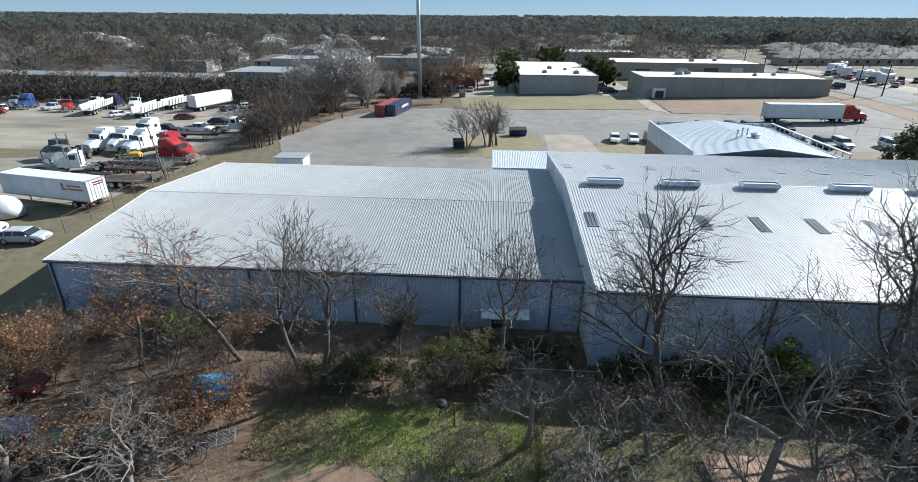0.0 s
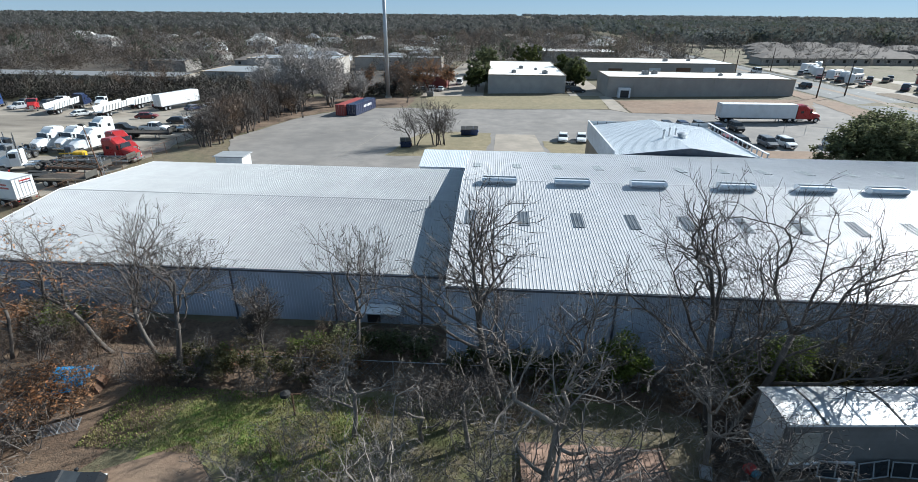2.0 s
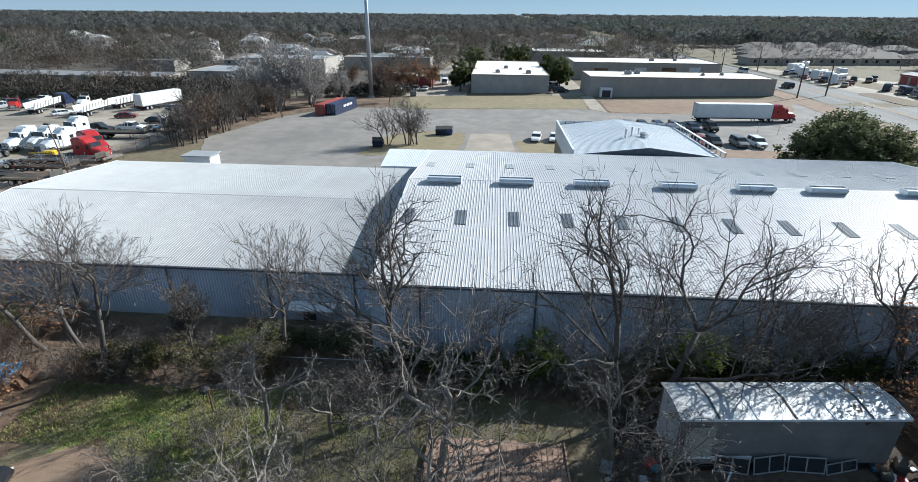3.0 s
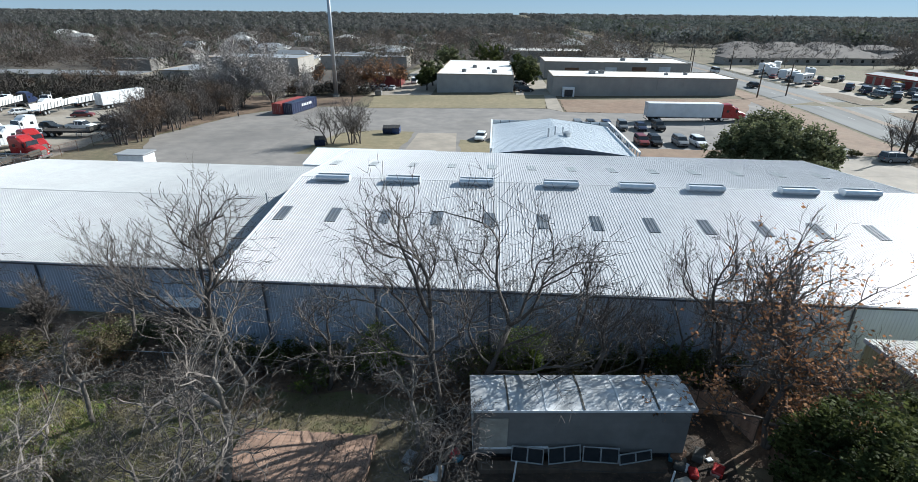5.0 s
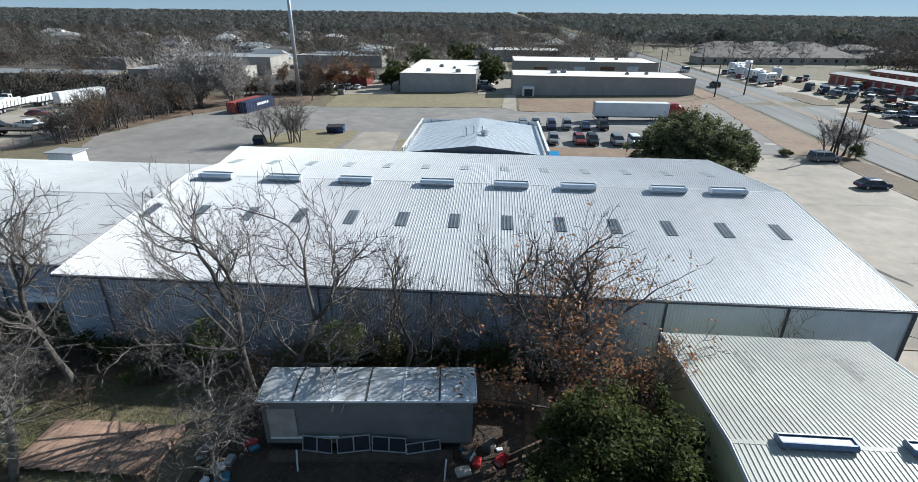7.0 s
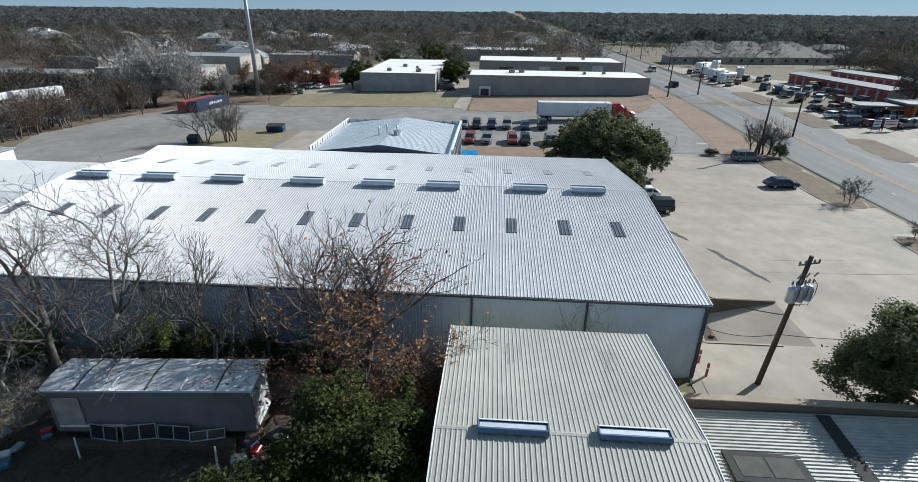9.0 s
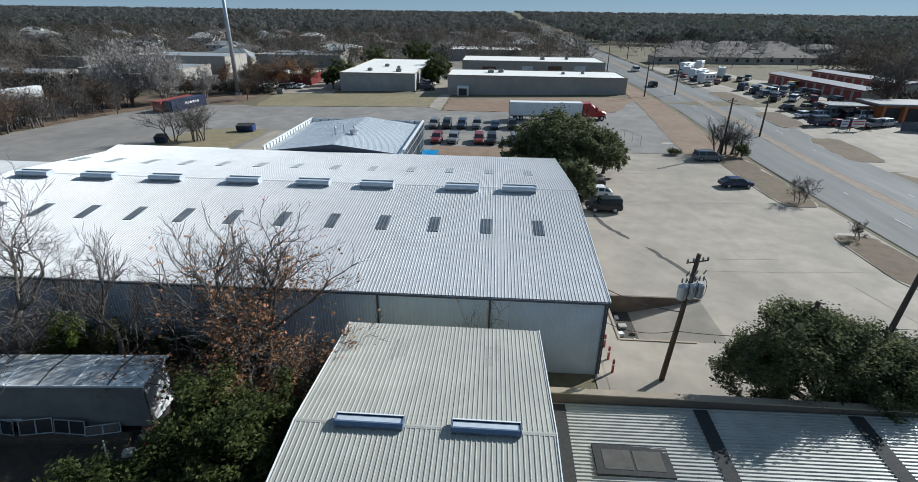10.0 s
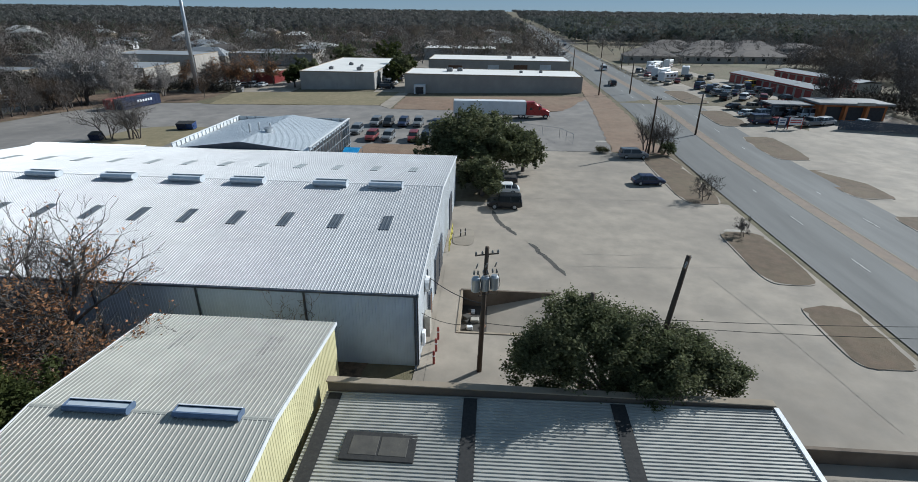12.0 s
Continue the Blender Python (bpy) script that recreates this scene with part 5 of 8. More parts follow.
leafy_tree("live_oak", "rounded dark evergreen tree at the warehouse corner", (3.47, 37.11), 74, blobs_of(74, 5.5, 5, 4.4, 0.3, 6), 14000, "leaf_dark", 0.17, 0.2)
leafy_tree("live_oak", "rounded dark evergreen tree beside the car park", (9.55, 49.41), 79, blobs_of(79, 6, 6, 5.6, 0.5, 7), 14000, "leaf_dark", 0.18, 0.25)
for i, (x, y, w, h) in enumerate(((-59.04, 137.04, 6.5, 5.6), (-58.57, 149.01, 8, 7), (-27.78, 141.59, 6, 6.6), (-26.83, 151.17, 8, 7.4), (-28.05, 163.11, 9, 8), (-56.69, 190.5, 12, 9), (-39.96, 194.78, 14, 9))):
    leafy_tree("evergreen_tree", "dark evergreen tree beside a far warehouse", (x, y), 80 + i, blobs_of(80 + i, w, w, h, 0.8, 7), 7000, "leaf_mid" if i % 2 == 0 else "leaf_dark", 0.3, 0.25, group="far evergreens")

# bare trees round the south lot
for i, (x, y, h, r, pale) in enumerate(((-67.48, 62.35, 7.5, 0.13, 0), (-63.73, 62.81, 8.8, 0.15, 0), (-62.34, 63.32, 8.0, 0.13, 0), (32.13, 63.93, 6.5, 0.14, 0), (33.82, 63.33, 6.8, 0.14, 0), (35.01, 62.71, 5.5, 0.12, 0), (33.37, 38.45, 3.6, 0.06, 0), (33.24, 26.34, 2.6, 0.05, 0), (103.53, 104.11, 10, 0.3, 0), (110.36, 113.8, 10, 0.3, 0))):
    bare_tree("bare_tree", "small leafless tree in the car park planting", (x, y), 90 + i, h, r, group="car park trees", flat=2, fine=0.012, levels=4, fork=0.2, stems=3 if h > 3 else 2, spread=0.7, kids=(3, 3, 3, 2))
PROTO = [bare_tree("bare_tree", "leafless grey-brown tree along the lot boundary", (-102.3 - i, 60.5 + 4.8 * i), 120 + i, 7.5 + i % 3, 0.14, "bark", ("twig", "twig_brown", "twig", "twig_brown")[i], flat=2, fine=0.024, levels=4, fork=0.25, stems=2, spread=0.6, kids=(3, 3, 2, 2), whole=False, group="boundary trees") for i in range(4)]
PALE = [bare_tree("bare_tree", "large pale grey leafless tree with dense twigs", (-104 - 8 * i, 105 + 4 * i), 130 + i, 17.5 - 2 * i, 0.34, "bark_pale", "twig_pale", flat=2, fine=0.05, levels=4, fork=0.22, stems=3, spread=0.66, kids=(4, 4, 4, 4), whole=False, group="boundary trees") for i in range(2)]
rnd = random.Random(5)
for k in range(48):
    t = rnd.random()
    x, y = -102.5 + rnd.gauss(-2, 2.2) * (0.6 + t), 57.3 + 46 * t
    copy_thing(PROTO[k % 4], pose(x, y, gz(x, y), 0, 0, rnd.uniform(0, 360))).scale = (rnd.uniform(0.6, 1.1),) * 3
for x, y, s in ((-96.01, 106.88, 0.7), (-97.98, 110.83, 0.92), (-114.77, 116.11, 0.8), (-91.08, 118.13, 0.6)):
    copy_thing(PALE[0 if s > 0.9 else 1], pose(x, y, gz(x, y), 0, 0, x * 37 % 360)).scale = (s, s, s)
for k in range(46):
    x = rnd.uniform(-270, -78)
    y = 119 + rnd.uniform(0, 16) + (5 if x > -110 else 0)
    copy_thing(PROTO[k % 4], pose(x, y, gz(x, y), 0, 0, rnd.uniform(0, 360))).scale = (rnd.uniform(0.5, 0.8) if x < -112 and k % 9 else rnd.uniform(0.8, 1.25),) * 3


# far woods: thousands of small ragged crowns
def woods(name, label, material, seed, spots, per, wide, tall, shard, broad=False):
    """Ragged crowns of many small blades; broad: blades that lie along the crown's round surface."""
    rs_ = np.random.RandomState(seed)
    p = np.asarray(spots, float)
    n = len(p)
    hgt = tall * rs_.uniform(0.5, 1.35, n)
    wid = wide * rs_.uniform(0.7, 1.3, n)
    d = rs_.normal(size=(n, per, 3))
    d /= np.linalg.norm(d, axis=2)[:, :, None]
    d *= rs_.uniform(0.35, 1.0, (n, per, 1)) ** 0.5
    c = np.empty((n, per, 3))
    c[:, :, 0] = p[:, None, 0] + d[:, :, 0] * wid[:, None]
    c[:, :, 1] = p[:, None, 1] + d[:, :, 1] * wid[:, None]
    c[:, :, 2] = p[:, None, 2] + hgt[:, None] * (0.56 + 0.44 * d[:, :, 2])
    out = d * np.array([0.8, 0.8, 0.5]) + np.array([0, 0, 0.45]) + rs_.normal(size=d.shape) * 0.3
    out /= np.linalg.norm(out, axis=2)[:, :, None]
    side = np.cross(out, rs_.normal(size=d.shape))
    side /= np.linalg.norm(side, axis=2)[:, :, None]
    if broad:
        out -= d * (out * d).sum(2)[:, :, None] * 0.85
        out /= np.linalg.norm(out, axis=2)[:, :, None]
        side = np.cross(out, d)
        side /= np.linalg.norm(side, axis=2)[:, :, None]
    s = shard * rs_.uniform(0.6, 1.4, (n, per, 1))
    face = np.cross(side, out)
    side *= np.where((face * d).sum(2) < 0, -1.0, 1.0)[:, :, None]
    k, up = (0.62, 0.9) if broad else (0.2, 1.6)
    v = np.stack([c - side * s * k, c + side * s * k, c + out * s * up], 2).reshape(-1, 3)
    me = bpy.data.meshes.new(name)
    me.vertices.add(len(v))
    me.vertices.foreach_set("co", v.astype(np.float32).ravel())
    f = len(v) // 3
    me.loops.add(f * 3)
    me.loops.foreach_set("vertex_index", np.arange(f * 3, dtype=np.int32))
    me.polygons.add(f)
    me.polygons.foreach_set("loop_start", np.arange(0, f * 3, 3, dtype=np.int32))
    me.update(calc_edges=True)
    # each crown is shaded as one soft rounded mass
    nrm = d * np.array([1, 1, 0.8]) + np.array([0, 0, 0.35]) + rs_.normal(size=d.shape) * 0.14
    nrm /= np.linalg.norm(nrm, axis=2)[:, :, None]
    me.normals_split_custom_set_from_vertices(np.repeat(nrm.reshape(-1, 3), 3, 0).astype(np.float32).tolist())
    me.materials.append(M[material])
    return tagged(new(name, me), label, "woods", kind="stuff")


# small far houses, and the clearings that show them
HOUSES = []
rnd = random.Random(14)
while len(HOUSES) < 46:
    y = 213 + 320 * rnd.random() ** 1.6
    x = rnd.uniform(-0.97, 0.62) * y - 10
    if 20 < x < 235 and y < 450 or -85 < x < 40 and y < 275 or any(abs(x - q[0]) < 26 and abs(y - q[1]) < 18 for q in HOUSES):
        continue
    HOUSES.append((x, y, rnd.uniform(11, 24), rnd.uniform(9, 14), rnd.uniform(3.0, 4.5), rnd.uniform(5.2, 7.4)))


def free(x, y):
    """Whether woodland may stand here."""
    if y < 143:
        return False
    if -80 < x < 36 and y < 209:
        return False
    if 34 < x < 62 + max(0, y - 240) * 0.012:
        return False
    if 60 < x < 120 and y < 142 or 60 < x < 114 and y < 164 or 60 < x < 126 and y < 210 or 98 < x < 150 and 104 < y < 138:
        return False
    if 60 < x < 202 and 210 < y < 352:
        return False
    if x < -150 and y < 164 or -172 < x < -100 and y < 206:
        return False
    for hx, hy, w, d, h, r in HOUSES:
        if hx - 4 < x < hx + w + 4 and hy - 18 < y < hy + d + 3:
            return False
    return True


def spots(seed, n, y0, y1, power, lim=None):
    rnd = random.Random(seed)
    out = []
    while len(out) < n:
        y = y0 + (y1 - y0) * rnd.random() ** power
        x = rnd.uniform(-1.06, 1.06) * (y + 48) - 20
        if free(x, y) and (lim is None or lim(x, y)) and noise.noise(Vector((x * 0.008, y * 0.01, seed))) > -0.3:
            out.append((x, y, gz(x, y)))
    return out


def grove(name, label, material, seed, places, tall, fine):
    """Branching bare trees of a few shapes, joined into one wood."""
    kinds = []
    for i in range(6):
        m = limbs(grow(seed * 40 + i, 1.0, 0.016, stems=1 + i % 2, levels=3, fork=0.3, spread=0.68, kids=(3, 2, 2, 2)), 0, 9, fine, 0)
        kinds.append((np.array(m.v), np.array(m.f)))
    rs_ = np.random.RandomState(seed)
    vs, fs, n = [], [], 0
    for i, p in enumerate(places):
        v, q = kinds[i % 6]
        h, w, a = tall * rs_.uniform(0.6, 1.25), tall * rs_.uniform(0.85, 1.35), rs_.uniform(0, 6.28)
        x, y = v[:, 0] * math.cos(a) - v[:, 1] * math.sin(a), v[:, 0] * math.sin(a) + v[:, 1] * math.cos(a)
        vs.append(np.stack([p[0] + x * w, p[1] + y * w, p[2] + v[:, 2] * h], 1))
        fs.append(q + n)
        n += len(v)
    v, q = np.concatenate(vs), np.concatenate(fs)
    me = bpy.data.meshes.new(name)
    me.vertices.add(len(v))
    me.vertices.foreach_set("co", v.astype(np.float32).ravel())
    me.loops.add(q.size)
    me.loops.foreach_set("vertex_index", q.astype(np.int32).ravel())
    me.polygons.add(len(q))
    me.polygons.foreach_set("loop_start", np.arange(0, q.size, 4, dtype=np.int32))
    me.update(calc_edges=True)
    me.materials.append(M[material])
    return tagged(new(name, me), label, "woods", kind="stuff")


woods("brush_bank", "dark tangled brush bank behind the truck yard", "bank", 8, [(x, 137 + 7 * math.sin(x * 1.7), gz(x, 140)) for x in np.arange(-300, -111, 0.7)] + [(x, 117 + 4 * math.sin(x * 2.3), gz(x, 118)) for x in np.arange(-240, -124, 0.55)], 220, 2.2, 4.6, 0.42)
grove("near_grove", "leafless branching grey-brown trees beyond the yards", "grove", 6, spots(6, 230, 144, 344, 1.0), 13, 0.0045)
woods("near_woods", "leafless grey-brown winter woods", "woods_brown", 1, spots(1, 1700, 171, 510, 0.9), 190, 5.0, 10.5, 0.6)
woods("middle_woods", "leafless grey-brown winter woods to the horizon", "woods", 2, spots(2, 4900, 478, 1350, 1.1, lambda x, y: x < 60), 54, 6.5, 10.5, 1.7, True)
woods("east_far_woods", "dark mixed winter woods east of the road", "woods_dark", 12, spots(12, 3200, 343, 1350, 1.1, lambda x, y: x > 60), 60, 6.5, 10, 1.5, True)
woods("far_woods", "distant winter woods on the horizon", "woods", 3, spots(3, 8000, 1280, 3350, 1.1), 22, 12, 11, 4.2, True)
woods("evergreen_woods", "dark evergreen trees among the woods", "woods_green", 4, spots(4, 330, 191, 715, 1.2), 110, 4.4, 11, 1.1)
woods("mast_brush", "dark bare brush along the lot's far edge", "bank", 21, [(-105 + 0.5 * k, 128.0 + 1.6 * math.sin(k * 1.9), gz(-90, 128)) for k in range(62)] + [(-76.0 + 0.26 * k, 146 + 0.5 * k, gz(-72, 150)) for k in range(28)], 170, 1.4, 3.4, 0.34)
bare_tree("bare_tree", "small brown-twigged tree at the lot's far edge", (-77.1, 115.0), 151, 6.5, 0.10, twig="twig_brown", flat=2, fine=0.02, fork=0.25, stems=2, spread=0.8, group="lot edge trees")
for i, (x, y, h) in enumerate(((-79.0, 137.0, 9.5), (-73.5, 135.5, 10.5), (-68.5, 142.5, 9.0), (-84.0, 133.5, 10.0), (-92.0, 132.5, 9.5))):
    bare_tree("bare_tree", "tree with clinging orange-brown leaves before the red shop", (x, y), 152 + i, h, 0.16, twig="twig_brown", leafy=1500 if i < 3 else 500, leaf_size=0.2, flat=2, fine=0.02, fork=0.25, spread=0.8, stems=2, kids=(3, 3, 3, 2), group="lot edge trees")
bare_tree("bare_tree", "large dark leafless tree behind the car wash", (86.6, 105.0), 158, 13.5, 0.35, flat=2, fine=0.025, fork=0.3, spread=0.85, stems=2, kids=(4, 3, 3, 2), group="lot edge trees")
grove("apartment_trees", "leafless trees round the low apartment blocks", "grove", 22, [(62 + 118 * (k * 0.618 % 1), 208 + (k % 5) * 30 + 4 * math.sin(k), gz(90, 230)) for k in range(70)], 8.5, 0.006)
woods("yard_brush", "dark brush behind the car wash and storage", "bank", 9, [(96 + 33 * math.sin(k * 2.3) ** 2, 88 + 28 * math.sin(k * 1.1) ** 2, gz(100, 108)) for k in range(90)], 140, 2.0, 3.6, 0.5)
woods("east_woods", "dense dark winter woods east of the road", "woods_brown", 7, spots(7, 430, 96, 275, 1.0, lambda x, y: x > 84), 170, 4.4, 7.5, 0.6)
grove("east_grove", "tall leafless trees behind the storage yards", "grove", 10, spots(10, 130, 96, 300, 1.0, lambda x, y: x > 84), 14, 0.0045)
woods("far_evergreen_woods", "dark evergreen woods in the distance", "woods_green", 5, spots(5, 1700, 350, 2070, 1.3, lambda x, y: x > 60), 50, 7, 9.5, 2.0, True)
bare_tree("bare_tree", "thin bare sapling between shed and warehouse", (-7.57, -1.67), 141, 6.9, 0.05, twig="twig_brown", group=ROW, fork=0.6, spread=0.8, levels=4, kids=(3, 2, 2, 1))


# grass blades on the lawn, dead leaves under the trees
def strewn(name, label, category, seed, n, inside, size, upright, material):
    rs_ = np.random.RandomState(seed)
    p = []
    while len(p) < n:
        x, y = rs_.uniform(-107, -20), rs_.uniform(-20, 3)
        if inside(x, y):
            p.append((x, y, 0.045))
    p = np.array(p)
    a = rs_.uniform(0, 6.283, n)
    s = size * rs_.uniform(0.5, 1.5, n)
    d = np.stack([np.cos(a), np.sin(a), 0 * a], 1) * s[:, None]
    e = np.stack([-np.sin(a), np.cos(a), 0 * a], 1) * s[:, None]
    up = np.zeros((n, 3))
    up[:, 2] = s * upright * rs_.uniform(0.3, 1.0, n)
    v = np.stack([p - d * 0.3, p + d * 0.3 + up * 0.2, p + e * (0.25 if upright > 1 else 0.5) + up], 1).reshape(-1, 3)
    m = Mesh()
    m.v, m.f = v.tolist(), np.arange(n * 3).reshape(-1, 3).tolist()
    return solid(name, m, material, label, category, kind="stuff")


strewn("grass", "short green lawn grass with dry blades", "grass", 1, 42000, lambda x, y: -75.5 < x < -59.5 and y < -4.2 and not (x < -66 and y < -9.3), 0.085, 1.6, "grass_blade")
strewn("worn_grass", "thin brown-green winter grass", "grass", 2, 26000, lambda x, y: -60.2 < x < -44.5 and y < -4.1, 0.085, 1.4, "dry_blade")
strewn("dead_leaves", "dead brown leaves on the ground", "leaves", 3, 34000, lambda x, y: (x < -72 or y > -5.3 or -45.5 < x < -20) and y < -0.3, 0.09, 0.35, "leaf_fall")


# ---- sunken dock ramp ----
px0, px1, py0, py1 = PIT
DEEP = -1.45
# the deep end is coloured near black in place of pit shade
solid("dock_floor", Mesh().poly([(px0, py0, DEEP), (px0 + 2.2, py0, DEEP), (px0 + 2.2, py1, DEEP), (px0, py1, DEEP)]), "dock_floor", "dock bottom floor with shade painted into its colour", "dock floor", kind="structure")
patch_m = Mesh().poly([(px0 + 2.2, py0, DEEP), (px1, py0, 0.03), (px1, py1, 0.03), (px0 + 2.2, py1, DEEP)])
solid("dock_ramp", patch_m, "concrete", "sloping concrete floor of the sunken dock", "ramp", kind="structure")
wall_m = Mesh()
wall_m.loft([[(x, py1, z), (x, py1 + 0.2, z), (x, py1 + 0.2, 0.18), (x, py1, 0.18)] for x, z in ((px0 - 0.2, DEEP - 0.1), (px0 + 2.2, DEEP - 0.1), (px1, -0.05))])
solid("dock_wall_south", wall_m, "dock_wall", "concrete retaining wall of the sunken dock", "retaining wall", kind="structure")
wall_n = Mesh()
wall_n.loft([[(x, py0 - 0.2, z), (x, py0, z), (x, py0, 0.1), (x, py0 - 0.2, 0.1)] for x, z in ((px0 - 0.2, DEEP - 0.1), (px0 + 2.2, DEEP - 0.1), (px1 - 2.5, -0.05))])
solid("dock_wall_north", wall_n, "wall_tan", "concrete retaining wall of the sunken dock", "retaining wall", kind="structure")
solid("dock_wall_west", Mesh().box(px0 - 0.2, px0, py0, py1, DEEP - 0.1, 0.12), "wall_tan", "concrete end wall of the sunken dock", "retaining wall", kind="structure")
rnd = random.Random(8)
for k in range(14):
    x, y, s = rnd.uniform(px0 + 0.3, px0 + 2.0), rnd.uniform(py0 + 0.3, py1 - 0.6), rnd.uniform(0.15, 0.4)
    m = Mesh().box(-s, s, -s * rnd.uniform(0.5, 1), s * 0.8, 0, s * rnd.uniform(0.6, 1.4), s * 0.12)
    ob = solid("scrap_box" if k % 3 else "pallet_board", m, ("crack", "kerb", "rust", "trim_white")[k % 4], "scrap box lying in the dock" if k % 3 else "loose board lying in the dock", "scrap", "scrap in the dock")
    ob.matrix_basis = pose(x, y, DEEP + 0.003, 0, 0, rnd.uniform(0, 90))
patch("side_walk", [(0.58, -5.99), (2.52, -5.95), (2.4, 20.99), (0.47, 20.95)], "concrete", "lighter concrete walk along the warehouse", 0.05, 10, "pavement")
patch("gravel_bed", oval(0.7, 3.0, 20.6, 25.1, 4), "gravel", "round-cornered bed of brown gravel", 0.09, 8, "bed", thick=0.1)


def bollard(at, material, label, h=1.1, r=0.09):
    th = thing("bollard", label, "bollard", (*at, gz(*at)), 0, "bollards")
    part("post", Mesh().tube([(0, 0, 0), (0, 0, h), (0, 0, h + 0.05)], [r, r, r * 0.5], 12), material, th)
    part("band", Mesh().tube([(0, 0, h * 0.62), (0, 0, h * 0.72)], r * 1.06, 12), "trim_white", th)


for y in (0.3, 1.8, 3.3):
    bollard((1.05, y), "orange_paint", "orange-red steel bollard with a white band")
rail = thing("safety_rail", "bright yellow steel safety rail", "railing")
for y in (19.0, 20.55, 22.1, 23.65):
    part("post", Mesh().tube([(0.55, y, 0), (0.55, y, 1.25)], 0.06, 8), "paint_yellow", rail)
for z in (0.55, 1.2):
    part("rail", Mesh().tube([(0.55, 18.9, z), (0.55, 23.75, z)], 0.05, 8), "paint_yellow", rail)
for x, y in ((1.5, 22.9), (2.0, 23.2)):
    bollard((x, y), "crack", "small dark post in the gravel bed", 0.9, 0.07)


# dark sealed cracks and damp runs on the concrete
def streak(name, label, pts, w, lift=0.042, material="crack"):
    m = Mesh()
    rnd = random.Random(int(abs(pts[0][0] * 100)))
    fine = []
    for a, b in zip(pts, pts[1:]):
        n = max(2, int(math.dist(a, b) / 0.7))
        fine += [(a[0] + (b[0] - a[0]) * i / n + rnd.gauss(0, w * 0.2), a[1] + (b[1] - a[1]) * i / n + rnd.gauss(0, w * 0.2)) for i in range(n)]
    fine.append(pts[-1])
    for i, (a, b) in enumerate(zip(fine, fine[1:])):
        d = Vector((b[0] - a[0], b[1] - a[1], 0)).normalized().cross(Vector((0, 0, 1))) * w * 0.5
        k0, k1 = (0.25 if i == 0 else 1), (0.25 if i == len(fine) - 2 else 1)
        m.poly([(a[0] - d.x * k0, a[1] - d.y * k0, gz(*a) + lift), (b[0] - d.x * k1, b[1] - d.y * k1, gz(*b) + lift), (b[0] + d.x * k1, b[1] + d.y * k1, gz(*b) + lift), (a[0] + d.x * k0, a[1] + d.y * k0, gz(*a) + lift)])
    solid(name, m, material, label, "crack", kind="structure")


streak("sealed_crack", "dark damp run on the concrete", [(4.88, 31.39), (6.09, 27.03), (7.69, 23.87)], 0.55)
streak("sealed_crack", "dark damp run on the concrete", [(9.08, 22.07), (10.49, 18.35), (12.09, 14.63)], 0.5)
streak("sealed_crack", "thin dark joint across the lot", [(4.94, 61.92), (14.83, 62.34), (25.71, 62.38)], 0.3)
for i, (a, b) in enumerate((((6.04, 36.52), (30.2, 37.6)), ((12.08, 16.78), (29.91, 17.91)), ((7.96, 49.78), (28.74, 50.96)), ((25.97, 15.05), (30.04, -4)), ((14.05, 19.61), (21.97, 20.23)), ((-59.42, 82.82), (-19.9, 89.12)), ((-89.06, 70.32), (-69.31, 88.22)), ((-79.14, 51.37), (-75.22, 75.36)), ((-10.01, 89.3), (19.64, 88.25)), ((59.33, 65.07), (98.88, 68.98)), ((69.34, 49.32), (108.89, 54.82)))):
    streak("joint_line", "thin worn joint in the pavement", [a, ((a[0] + b[0]) / 2 + 0.3, (a[1] + b[1]) / 2 - 0.2), b], 0.09, 0.042, "joint")
for x, y in ((25.5, 70), (28.5, 64), (28, 69), (24, 56), (33, 27.5)):
    patch("pale_patch", oval(x - 1.2, x + 1.2, y - 0.6, y + 0.6, 2.4, 14), "kerb", "pale repair patch in the concrete", 0.044, 5, "patch")


